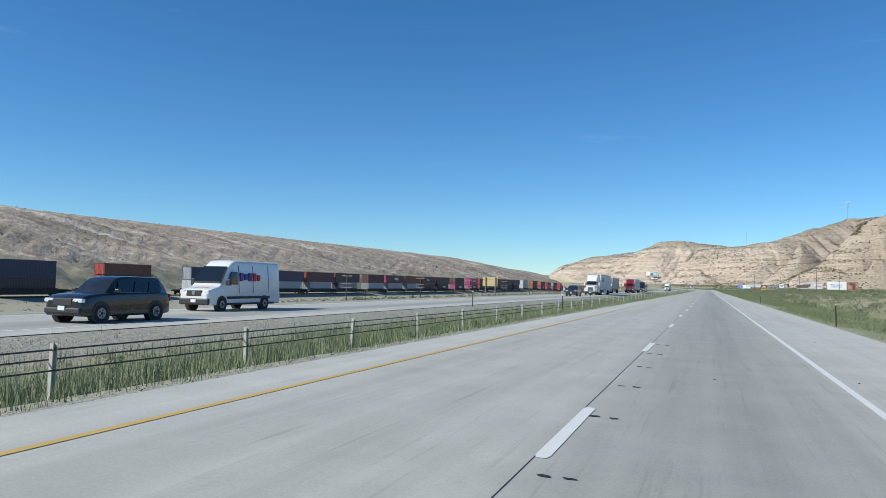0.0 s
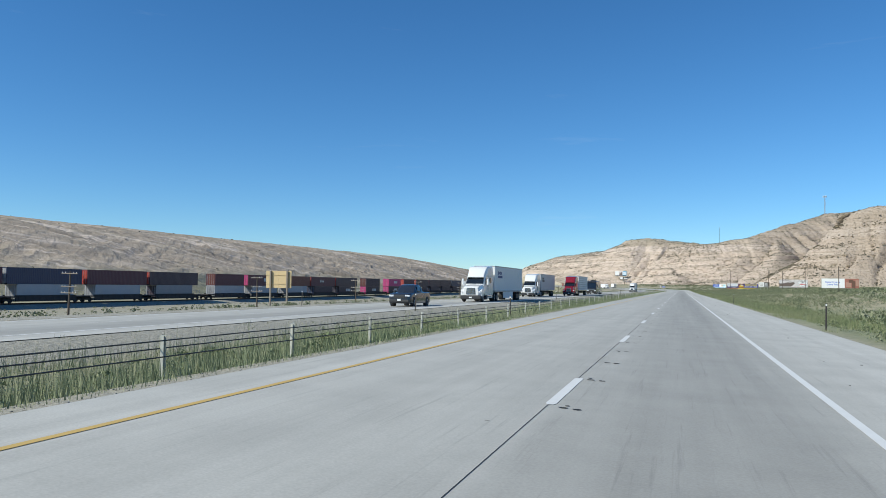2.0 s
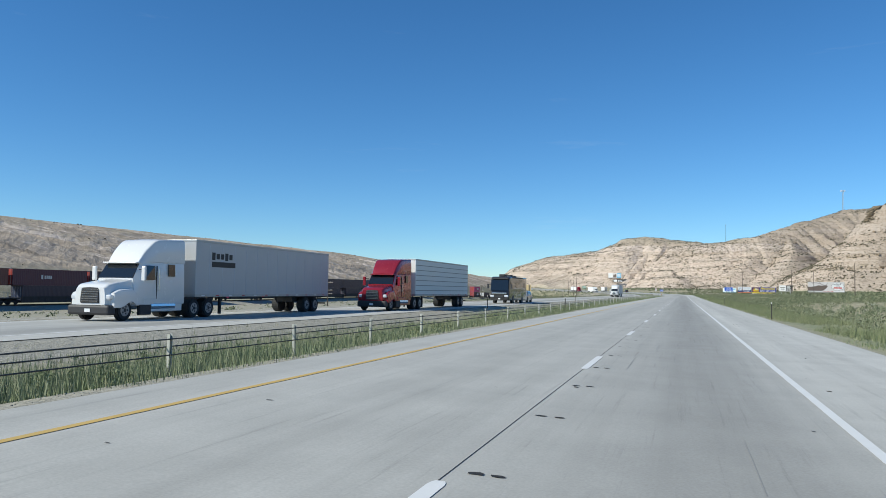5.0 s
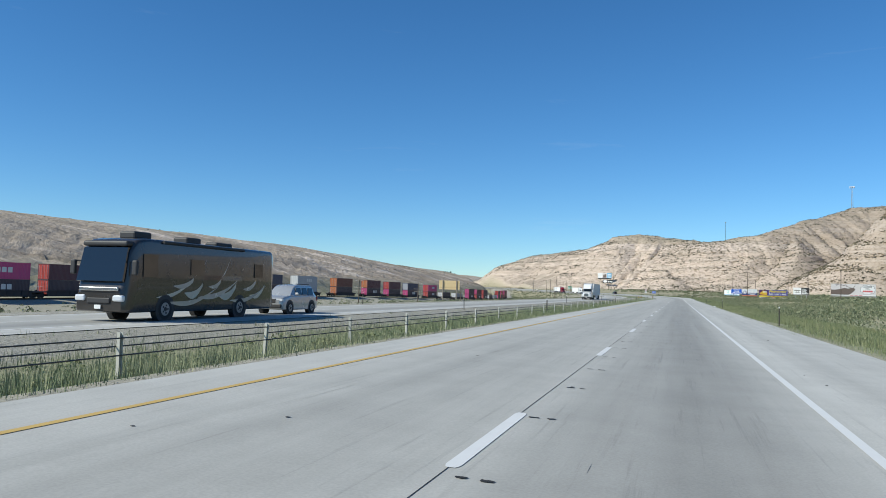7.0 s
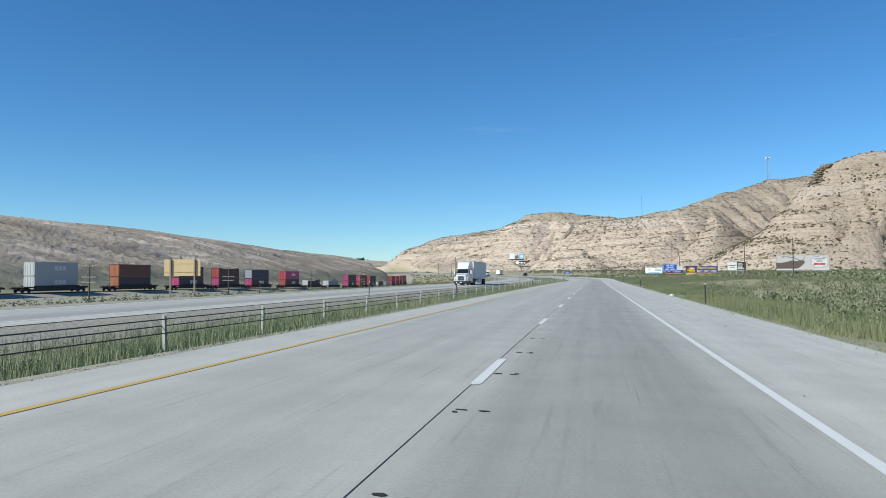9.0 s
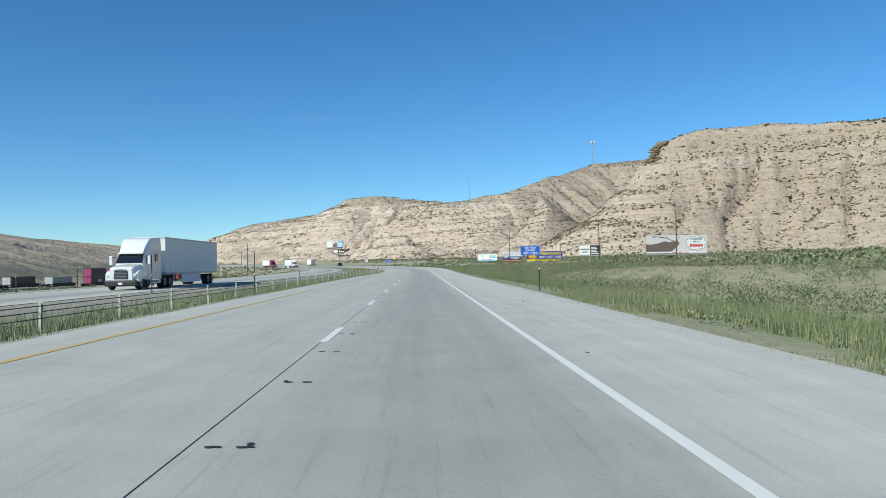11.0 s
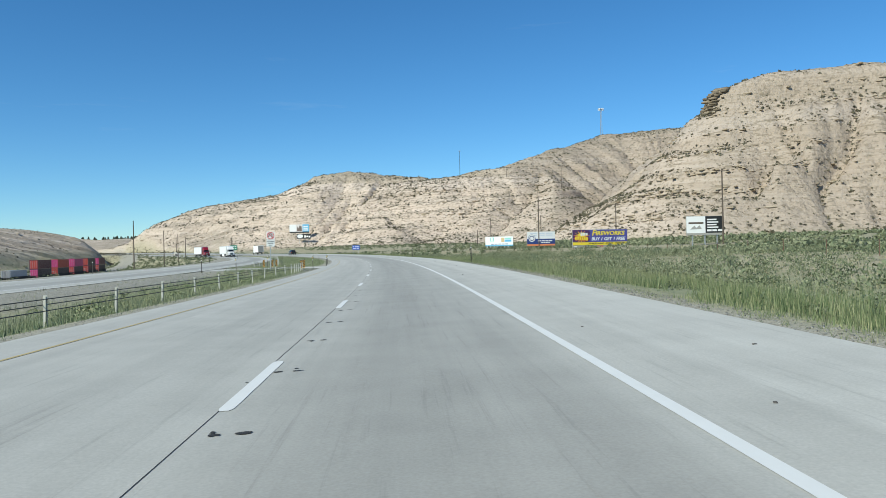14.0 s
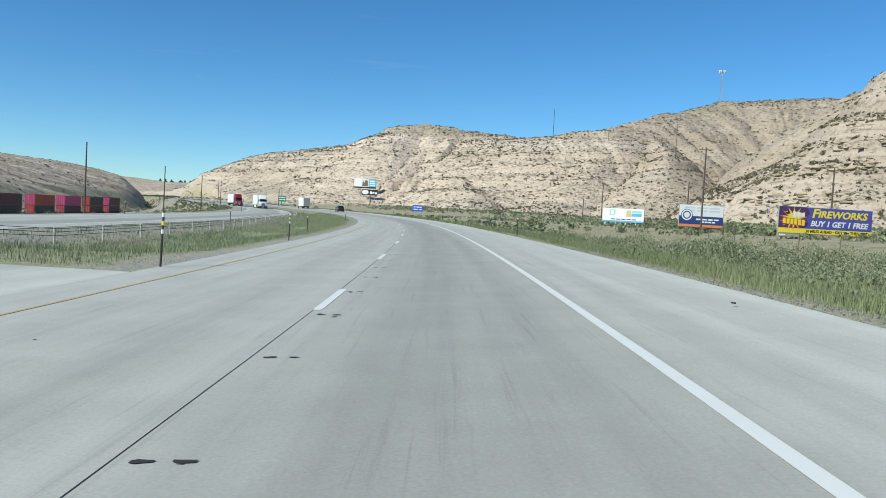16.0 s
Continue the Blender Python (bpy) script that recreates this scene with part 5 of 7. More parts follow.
def loft(sections, fine=3):
    """A rounded body through rings: each (y, half width low, half width high, z low, z high, corner)."""
    bm = B()
    S = np.array(sections, float)
    at = np.concatenate([np.linspace(p, q, fine, endpoint=False) for p, q in zip(S[:-1, 0], S[1:, 0])] + [S[-1:, 0]])
    R = np.stack([eased(S[:, 0], S[:, k], at) for k in range(1, 6)], -1)
    rings = []
    for y, (w0, w1, z0, z1, r) in zip(at, R):
        r = min(r, 0.45 * (z1 - z0), 0.8 * w1)
        half = [(0, z0)]
        for cx, cz, q, a0, a1 in ((w0 - 0.6 * r, z0 + 0.6 * r, 0.6 * r, -90, 0), (w1 - r, z1 - r, r, 0, 90)):
            half += [(cx + q * math.cos(math.radians(a)), cz + q * math.sin(math.radians(a))) for a in np.linspace(a0, a1, 5)]
            if a0 < 0:
                half.append((0.5 * (w0 + w1) + 0.012, 0.5 * (z0 + z1)))
        half.append((0, z1 + 0.025))
        ring = half + [(-x, z) for x, z in half[-2:0:-1]]
        rings.append([bm.verts.new((x, y, z)) for x, z in ring])
    for a, b in zip(rings, rings[1:]):
        for i in range(len(a)):
            j = (i + 1) % len(a)
            bm.faces.new((a[i], a[j], b[j], b[i])).smooth = True
    bm.faces.new(rings[0][::-1])
    bm.faces.new(rings[-1])
    bmesh.ops.recalc_face_normals(bm, faces=bm.faces)
    for e in bm.edges:
        e.smooth = len(e.link_faces) == 2 and e.calc_face_angle() < 0.6
    return bm


def quad_panel(name, pts, material, parent, thick=0.02):
    """A thin pane through four corners, pushed out along its normal."""
    bm = B()
    p = [Vector(q) for q in pts]
    n = (p[1] - p[0]).cross(p[3] - p[0]).normalized() * thick
    a = [bm.verts.new(q) for q in p]
    b = [bm.verts.new(q + n) for q in p]
    bm.faces.new(b)
    bm.faces.new(a[::-1])
    for i in range(4):
        j = (i + 1) % 4
        bm.faces.new((a[i], a[j], b[j], b[i]))
    return part(name, bm, material, parent)


M["rim"] = paint("alloy_rim", (0.33, 0.335, 0.34), 0.42, 0.5, 0.2, 8)


def wheel(parent, x, y, r, w, rim="rim"):
    s = 1 if x > 0 else -1
    bm = B()
    rod(bm, (x - s * w / 2, y, r), (x + s * w / 2, y, r), r, n=24)
    bmesh.ops.bevel(bm, geom=[e for e in bm.edges if len(e.link_faces) == 2 and e.calc_face_angle() > 1.2], offset=r * 0.12, segments=2, affect="EDGES")
    t = part("tyre", bm, M["rubber"], parent)
    bm = B()
    rod(bm, (x + s * (w / 2 - 0.03), y, r), (x + s * (w / 2 + 0.012), y, r), r * 0.62, r * 0.55, 18)
    part("rim", bm, M[rim], t)
    bm = B()
    rod(bm, (x + s * (w / 2 + 0.0), y, r), (x + s * (w / 2 + 0.035), y, r), r * 0.2, r * 0.16, 10)
    for k in range(5):
        a = 2 * math.pi * k / 5
        box(bm, (x + s * (w / 2 + 0.014), y + r * 0.33 * math.cos(a), r + r * 0.33 * math.sin(a)), (0.012, r * 0.16, r * 0.16))
    part("hub", bm, M["plastic"], t)
    return t


def suv(m, colour, label, L=4.75, W=1.9, H=1.72, bed=False):
    """Faces -y, with its nose at y = 0."""
    top = empty("car" if not bed else "pickup_truck", m, label, "car" if not bed else "pickup truck", "vehicles on the road")
    w, g = W / 2, 0.24
    hood, belt = 0.62 * H, 0.64 * H
    body = loft([(0.0, w * 0.72, w * 0.70, 0.42, 0.80, 0.08), (0.10, w * 0.90, w * 0.86, g + 0.04, hood - 0.14, 0.10), (0.45, w, w * 0.94, g, hood - 0.03, 0.12), (L * 0.27, w, w * 0.96, g, hood + 0.03, 0.10), (L * 0.5, w, w * 0.97, g, belt, 0.08), (L * 0.82, w, w * 0.97, g, belt + 0.02, 0.08), (L - 0.14, w * 0.97, w * 0.93, g + 0.05, belt - 0.02, 0.10), (L, w * 0.85, w * 0.82, 0.42, belt - 0.12, 0.10)])
    part("body", body, M[colour], top, smooth=False)
    back = L * 0.60 if bed else L - 0.28
    cab = loft([(L * 0.26, w * 0.90, w * 0.80, belt - 0.10, belt - 0.02, 0.03), (L * 0.40, w * 0.92, w * 0.72, belt - 0.12, H - 0.08, 0.09), (L * 0.5, w * 0.92, w * 0.73, belt - 0.12, H, 0.10), (back - 0.35, w * 0.92, w * 0.73, belt - 0.12, H - 0.02, 0.10), (back, w * 0.88, w * 0.70, belt - 0.12, H - (0.10 if bed else 0.22), 0.09), (back + (0.1 if bed else 0.2), w * 0.86, w * 0.80, belt - 0.12, belt, 0.04)])
    part("cabin", cab, M[colour], top)
    quad_panel("windscreen", [(-w * 0.80, L * 0.285, belt + 0.0), (w * 0.80, L * 0.285, belt + 0.0), (w * 0.66, L * 0.395, H - 0.14), (-w * 0.66, L * 0.395, H - 0.14)], M["glass"], top, 0.025)
    for s in (-1, 1):
        spans = ((0.36, 0.50), (0.515, 0.60)) if bed else ((0.36, 0.53), (0.545, 0.70), (0.715, 0.87))
        for a, b in spans:
            p = [(s * w * 0.905, L * a, belt + 0.03), (s * w * 0.905, L * b, belt + 0.03), (s * w * 0.765, L * min(b, back / L - 0.02), H - 0.17), (s * w * 0.765, L * (a + 0.045), H - 0.17)]
            quad_panel("side_window", p if s > 0 else p[::-1], M["glass"], top, 0.03)
        part("headlight", box(B(), (s * w * 0.70, 0.10, hood - 0.24), (0.42, 0.16, 0.15), 0.03), M["lamp"], top)
        part("tail_light", box(B(), (s * w * 0.84, L - 0.08, belt - 0.2), (0.2, 0.14, 0.3), 0.03), M["tail"], top)
        part("mirror", box(B(), (s * (w + 0.08), L * 0.33, belt + 0.08), (0.22, 0.12, 0.16), 0.03), M[colour], top)
        for y in (L * 0.185, L * 0.80):
            wheel(top, s * (w - 0.10), y, 0.36, 0.25)
            arch = B()
            rod(arch, (s * (w - 0.24), y, 0.37), (s * (w + 0.006), y, 0.37), 0.44, n=22)
            part("wheel_arch", arch, M["plastic"], top)
    part("grille", box(B(), (0, 0.035, hood - 0.30), (w * 0.9, 0.10, 0.24), 0.02), M["plastic"], top)
    part("bumper", box(B(), (0, 0.07, 0.46), (W * 0.86, 0.22, 0.22), 0.05), M["plastic"], top)
    part("number_plate", box(B(), (0, -0.048, 0.55), (0.31, 0.012, 0.16)), M["white"], top)
    quad_panel("rear_window", [(w * 0.72, back + 0.14 - (0.06 if bed else 0), belt + 0.05), (-w * 0.72, back + 0.14 - (0.06 if bed else 0), belt + 0.05), (-w * 0.6, back + 0.015, H - 0.28), (w * 0.6, back + 0.015, H - 0.28)], M["glass"], top, 0.03)
    if bed:
        part("bed", box(B(), (0, L * 0.82, belt - 0.02), (W * 0.80, L * 0.28, 0.06)), M["plastic"], top)
    else:
        for s in (-1, 1):
            part("roof_rail", rod(B(), (s * w * 0.62, L * 0.46, H + 0.06), (s * w * 0.62, L * 0.84, H + 0.05), 0.02, n=6), M["plastic"], top)
    return top


def van(m, label):
    top = empty("delivery_van", m, label, "van", "vehicles on the road")
    L, w, H = 6.9, 1.0, 2.75
    part("body", loft([(0.0, 0.80, 0.78, 0.42, 0.95, 0.08), (0.12, 0.95, 0.90, 0.34, 1.12, 0.10), (0.9, w, 0.94, 0.32, 1.32, 0.12), (1.15, w, 0.90, 0.32, 1.50, 0.10), (1.95, w, 0.80, 0.32, 2.48, 0.14), (2.5, w, 0.84, 0.32, H, 0.18), (4.5, w, 0.85, 0.32, H, 0.18), (L - 0.12, w, 0.85, 0.34, H - 0.03, 0.18), (L, 0.95, 0.80, 0.42, H - 0.12, 0.16)]), M["car_white"], top)
    quad_panel("windscreen", [(-0.86, 1.12, 1.50), (0.86, 1.12, 1.50), (0.74, 1.86, 2.33), (-0.74, 1.86, 2.33)], M["glass"], top, 0.12)
    for s in (-1, 1):
        p = [(s * 0.955, 1.55, 1.42), (s * 0.955, 2.45, 1.42), (s * 0.895, 2.45, 2.12), (s * 0.875, 1.98, 2.12)]
        quad_panel("side_window", p if s > 0 else p[::-1], M["glass"], top, 0.06)
        part("headlight", box(B(), (s * 0.74, 0.12, 1.0), (0.34, 0.22, 0.24), 0.05), M["lamp"], top)
        part("mirror", box(B(), (s * 1.14, 1.42, 1.55), (0.24, 0.16, 0.34), 0.04), M["plastic"], top)
        part("rubbing_strip", box(B(), (s * 1.0, 3.6, 0.72), (0.03, 4.2, 0.14), 0.01), M["plastic"], top)
        part("sill", box(B(), (s * 0.97, 3.4, 0.38), (0.08, 5.6, 0.12), 0.02), M["plastic"], top)
        for y in (1.05, 5.15):
            wheel(top, s * 0.90, y, 0.37, 0.26)
            arch = B()
            rod(arch, (s * 0.80, y, 0.38), (s * 1.004, y, 0.38), 0.45, n=22)
            part("wheel_arch", arch, M["plastic"], top)
        # lettering drawn as plain bars in its colours
        for k in range(3):
            part("brand_bar", box(B(), (s * (0.945 - 0.0), 2.85 + 0.42 * k, 1.85), (0.10, 0.26, 0.46 if k != 1 else 0.34)), M["violet"], top)
        for k in range(2):
            part("brand_bar", box(B(), (s * 0.945, 4.12 + 0.42 * k, 1.85 - 0.04 * k), (0.10, 0.26, 0.46 if k == 0 else 0.34)), M["red"], top)
        for y in (2.62, 4.0, 5.6):
            p = [(s * 1.0, y, 0.95), (s * 1.0, y + 0.02, 0.95), (s * 0.862, y + 0.02, 2.5), (s * 0.862, y, 2.5)]
            quad_panel("panel_line", p if s > 0 else p[::-1], M["plastic"], top, 0.014)
    part("grille", box(B(), (0, 0.05, 0.95), (0.95, 0.14, 0.32), 0.04), M["plastic"], top)
    part("emblem", rod(B(), (0, -0.04, 0.97), (0, -0.01, 0.97), 0.11, n=16), M["chrome"], top)
    part("bumper", box(B(), (0, 0.09, 0.52), (1.85, 0.26, 0.36), 0.08), M["plastic"], top)
    part("number_plate", box(B(), (0, -0.05, 0.55), (0.31, 0.015, 0.16)), M["white"], top)
    part("brand_bar", box(B(), (-0.12, 0.62, 1.235), (0.5, 0.22, 0.05), 0.0), M["violet"], top)
    part("brand_bar", box(B(), (0.30, 0.62, 1.235), (0.3, 0.22, 0.05), 0.0), M["red"], top)
    return top


def semi(m, cab, box_mat, label, skirt=True, marks="", ribs=False, sleeper=True):
    top = empty("semi_truck", m, label, "truck", "vehicles on the road")
    w = 1.22
    C = M[cab]
    hoodb = part("hood", loft([(0.0, 0.85, 0.80, 0.75, 1.55, 0.12), (0.25, 1.02, 0.90, 0.72, 1.72, 0.16), (1.2, 1.10, 0.92, 0.75, 1.88, 0.16), (1.75, 1.14, 0.98, 0.8, 2.0, 0.12)]), C, top)
    part("cab", loft([(1.62, 1.14, 1.02, 0.7, 2.02, 0.08), (2.15, 1.18, 1.02, 0.7, 2.75, 0.12), (2.45, 1.18, 1.05, 0.7, 2.9, 0.12), (3.9, 1.2, 1.12, 0.7, 2.95, 0.1), (5.3, 1.22, 1.16, 0.75, 2.95, 0.1)]), C, top)
    part("roof_fairing", loft([(2.12, 0.98, 0.9, 2.7, 2.84, 0.05), (2.6, 1.08, 0.98, 2.75, 3.45, 0.12), (3.4, 1.15, 1.08, 2.8, 3.98, 0.14), (5.3, 1.2, 1.15, 2.8, 4.08, 0.14)]), C, top)
    quad_panel("windscreen", [(-1.0, 1.63, 2.02), (1.0, 1.63, 2.02), (0.94, 2.10, 2.70), (-0.94, 2.10, 2.70)], M["glass"], top, 0.04)
    part("visor", box(B(), (0, 1.98, 2.78), (1.95, 0.3, 0.06), 0.02), C, top)
    part("grille", loft([(-0.04, 0.52, 0.46, 0.85, 1.52, 0.08), (0.06, 0.55, 0.5, 0.8, 1.58, 0.08)]), M["plastic"], top)
    for k in range(6):
        part("grille_bar", box(B(), (0, -0.05, 0.92 + 0.11 * k), (0.95, 0.03, 0.03)), M["chrome"], top)
    part("bumper", box(B(), (0, 0.12, 0.52), (2.35, 0.5, 0.46), 0.1), M["plastic"], top)
    part("number_plate", box(B(), (0, -0.145, 0.5), (0.31, 0.012, 0.16)), M["white"], top)
    for s in (-1, 1):
        part("fender", loft([(0.2, 0.13, 0.12, 0.62, 1.3, 0.05), (0.6, 0.16, 0.15, 0.62, 1.45, 0.06), (1.35, 0.16, 0.15, 0.9, 1.5, 0.06), (1.75, 0.14, 0.13, 0.7, 1.25, 0.05)]), C, top).location = (s * 1.08, 0, 0)
        part("headlight", box(B(), (s * 0.95, 0.16, 1.12), (0.36, 0.26, 0.24), 0.07), M["lamp"], top)
        part("mirror", box(B(), (s * 1.45, 1.85, 2.25), (0.22, 0.14, 0.7), 0.04), C, top)
        part("mirror_arm", rod(B(), (s * 1.1, 1.9, 2.45), (s * 1.45, 1.88, 2.45), 0.025, n=6), M["plastic"], top)
        p = [(s * 1.155, 2.2, 1.95), (s * 1.17, 3.0, 1.95), (s * 1.115, 3.0, 2.65), (s * 1.075, 2.42, 2.65)]
        quad_panel("side_window", p if s > 0 else p[::-1], M["glass"], top, 0.05)
        p = [(s * 1.19, 4.0, 2.15), (s * 1.195, 4.5, 2.15), (s * 1.165, 4.5, 2.75), (s * 1.16, 4.0, 2.75)]
        quad_panel("sleeper_window", p if s > 0 else p[::-1], M["glass"], top, 0.04)
        part("door_line", box(B(), (s * 1.165, 3.15, 1.7), (0.06, 0.02, 1.9)), M["plastic"], top)
        part("grab_rail", rod(B(), (s * 1.24, 3.25, 1.4), (s * 1.24, 3.25, 2.5), 0.02, n=6), M["chrome"], top)
        tank = B()
        rod(tank, (s * 0.92, 2.75, 0.66), (s * 0.92, 4.6, 0.66), 0.31, n=16)
        part("fuel_tank", tank, M["chrome"], top)
        part("step", box(B(), (s * 1.12, 2.35, 0.5), (0.2, 0.8, 0.5), 0.03), M["plastic"], top)
        part("side_skirt", box(B(), (s * 1.18, 3.7, 0.72), (0.04, 2.9, 0.62), 0.01), C, top)
        wheel(top, s * 1.02, 0.95, 0.51, 0.30)
        for y in (6.2, 7.5):
            wheel(top, s * 0.92, y, 0.51, 0.56)
    part("chassis", box(B(), (0, 5.2, 0.82), (0.9, 7.0, 0.26), 0.02), M["plastic"], top)
    part("air_lines", rod(B(), (0.3, 5.35, 1.6), (0.5, 6.3, 1.7), 0.06, n=6), M["plastic"], top)
    # trailer
    y0, L, z0, z1, tw = 6.15, 16.0, 1.12, 4.12, 1.28
    tr = part("trailer", box(B(), (0, y0 + L / 2, (z0 + z1) / 2), (2 * tw, L, z1 - z0), 0.03), M[box_mat], top)
    part("top_rail", box(B(), (0, y0 + L / 2, z1 + 0.0), (2 * tw + 0.03, L + 0.02, 0.12), 0.02), M["galv"], tr)
    part("bottom_rail", box(B(), (0, y0 + L / 2, z0 + 0.06), (2 * tw + 0.04, L + 0.02, 0.16), 0.02), M["galv"], tr)
    for s in (-1, 1):
        if ribs:
            for k in range(6):
                part("side_rib", box(B(), (s * (tw + 0.008), y0 + L / 2, z0 + 0.45 + 0.42 * k), (0.03, L - 0.1, 0.05)), M["grey"], tr)
        else:
            for k in range(1, 13):
                part("panel_seam", box(B(), (s * (tw + 0.002), y0 + k * L / 13, (z0 + z1) / 2), (0.012, 0.025, z1 - z0 - 0.3)), M["pale_print"], tr)
        for k in range(12):
            part("marker", box(B(), (s * (tw + 0.022), y0 + 0.7 + k * 1.32, z0 + 0.06), (0.01, 0.3, 0.05)), M["red" if k % 2 else "white"], tr)
        if skirt:
            part("aero_skirt", box(B(), (s * (tw - 0.05), y0 + 7.2, 0.72), (0.03, 5.6, 0.78), 0.01), M["white"], tr)
        for y in (y0 + L - 3.2, y0 + L - 1.95):
            wheel(top, s * 0.95, y, 0.51, 0.56)
        part("landing_leg", box(B(), (s * 0.8, y0 + 3.0, 0.62), (0.14, 0.14, 1.0)), M["plastic"], tr)
        if marks:
            for k in range(5):
                part("brand_bar", box(B(), (s * (tw + 0.004), y0 + 1.6 + 0.42 * k, 3.35), (0.014, 0.30, 0.42 if k in (0, 3) else 0.3)), M[marks], tr)
            part("brand_bar", box(B(), (s * (tw + 0.004), y0 + 2.6, 2.9), (0.014, 2.3, 0.30)), M[marks], tr)
    part("bogie_frame", box(B(), (0, y0 + L - 2.6, 0.85), (1.2, 3.0, 0.3)), M["plastic"], tr)
    part("rear_guard", box(B(), (0, y0 + L - 0.1, 0.58), (2.2, 0.1, 0.1)), M["plastic"], tr)
    for s in (-1, 1):
        part("tail_light", box(B(), (s * 1.05, y0 + L + 0.01, z0 + 0.05), (0.3, 0.03, 0.1)), M["tail"], tr)
        part("rear_door", box(B(), (s * 0.63, y0 + L + 0.012, (z0 + z1) / 2), (1.2, 0.03, z1 - z0 - 0.25), 0.01), M[box_mat], tr)
    return top


def motorhome(m, label):
    top = empty("motorhome", m, label, "motorhome", "vehicles on the road")
    L, w, H = 11.6, 1.27, 3.45
    C = M["car_coach"]
    part("body", loft([(0.0, 1.08, 1.02, 0.45, 1.2, 0.12), (0.12, 1.22, 1.1, 0.4, 1.6, 0.16), (0.35, w, 1.18, 0.38, H - 0.55, 0.18), (0.75, w, 1.22, 0.38, H - 0.08, 0.18), (1.4, w, 1.24, 0.38, H, 0.16), (L - 0.3, w, 1.24, 0.38, H, 0.16), (L, 1.2, 1.15, 0.5, H - 0.15, 0.16)]), C, top)
    quad_panel("windscreen", [(-1.13, 0.05, 1.62), (1.13, 0.05, 1.62), (1.08, 0.36, 3.0), (-1.08, 0.36, 3.0)], M["glass"], top, 0.10)
    part("front_cap", box(B(), (0, 0.42, 3.18), (2.2, 0.5, 0.22), 0.08), M["plastic"], top)
    part("nose_trim", box(B(), (0, -0.02, 1.32), (1.9, 0.12, 0.16), 0.03), M["chrome"], top)
    part("grille", box(B(), (0, 0.0, 0.85), (1.1, 0.12, 0.22), 0.03), M["plastic"], top)
    part("number_plate", box(B(), (0, -0.07, 0.6), (0.31, 0.012, 0.16)), M["white"], top)
    for s in (-1, 1):
        part("headlight", box(B(), (s * 0.92, 0.05, 0.95), (0.5, 0.22, 0.26), 0.07), M["lamp"], top)
        part("mirror", box(B(), (s * 1.52, 0.2, 2.2), (0.24, 0.16, 0.6), 0.05), M["plastic"], top)
        part("mirror_arm", rod(B(), (s * 1.2, 0.4, 2.45), (s * 1.5, 0.25, 2.45), 0.03, n=6), M["plastic"], top)
        p = [(s * 1.27, 1.0, 1.85), (s * 1.27, 1.9, 1.85), (s * 1.25, 1.9, 2.8), (s * 1.25, 1.0, 2.8)]
        quad_panel("side_window", p if s > 0 else p[::-1], M["glass"], top, 0.03)
        for a, b in ((4.2, 5.2), (9.6, 10.4)):
            p = [(s * 1.27, a, 2.0), (s * 1.27, b, 2.0), (s * 1.25, b, 2.7), (s * 1.25, a, 2.7)]
            quad_panel("side_window", p if s > 0 else p[::-1], M["glass"], top, 0.03)
        for y, r in ((2.5, 0.5), (8.3, 0.5)):
            arch = B()
            rod(arch, (s * 1.0, y, 0.5), (s * 1.275, y, 0.5), 0.62, n=22)
            part("wheel_arch", arch, M["plastic"], top)
            wheel(top, s * 1.13, y, r, 0.3)
        # sweeping painted bands, each a pointed curl
        for y0, z0, y1, z1, sag, th, mat in ((1.9, 1.0, 4.6, 1.9, 0.25, 0.07, "car_beige"), (2.6, 0.8, 6.4, 1.5, 0.35, 0.10, "car_silver"), (3.0, 1.5, 5.4, 2.7, 0.45, 0.10, "car_silver"), (3.8, 1.2, 5.6, 2.2, 0.5, 0.16, "car_beige"), (4.8, 1.0, 8.2, 1.9, 0.3, 0.11, "car_silver"), (5.6, 1.5, 7.4, 2.9, 0.5, 0.09, "car_silver"), (6.4, 1.1, 8.6, 2.5, 0.6, 0.17, "car_beige"), (7.4, 0.85, 10.8, 1.6, 0.3, 0.09, "car_silver"), (8.6, 1.4, 10.6, 2.9, 0.5, 0.10, "car_silver"), (9.2, 1.1, 11.2, 2.3, 0.5, 0.12, "car_beige")):
            bm = B()
            pts = []
            n = 12
            for i in range(n + 1):
                f = i / n
                y, z = y0 + (y1 - y0) * f, z0 + (z1 - z0) * f - sag * math.sin(math.pi * f)
                t = 0.012 + th * math.sin(math.pi * f ** 0.7) ** 1.5
                x = s * (1.282 - 0.012 * (z - 0.4) + 0.002 * (mat == "car_silver"))
                pts.append((bm.verts.new((x, y, z - t)), bm.verts.new((x, y, z + t))))
            for a, b in zip(pts, pts[1:]):
                bm.faces.new((a[0], b[0], b[1], a[1]) if s > 0 else (a[1], b[1], b[0], a[0]))
            part("paint_band", bm, M[mat], top)
        part("awning", rod(B(), (s * 1.28, 2.2, H - 0.1), (s * 1.28, 8.5, H - 0.1), 0.07, n=8), M["plastic"], top)
    for y in (2.0, 5.6):
        part("air_conditioner", box(B(), (0, y, H + 0.16), (0.8, 1.1, 0.34), 0.08), M["plastic"], top)
    part("roof_pod", box(B(), (0, 8.2, H + 0.12), (0.7, 1.4, 0.26), 0.08), M["plastic"], top)
    return top


def on_far_road(lane, y, heading=0.0):
    x = float(xo(y)) + lane
    rz = math.degrees(math.atan2(-(float(xo(y + 4)) - float(xo(y - 4))), 8.0))
    return pose(x, y, float(rise(y)) - 0.235 + 0.006 * lane, 0, 0, rz + heading)


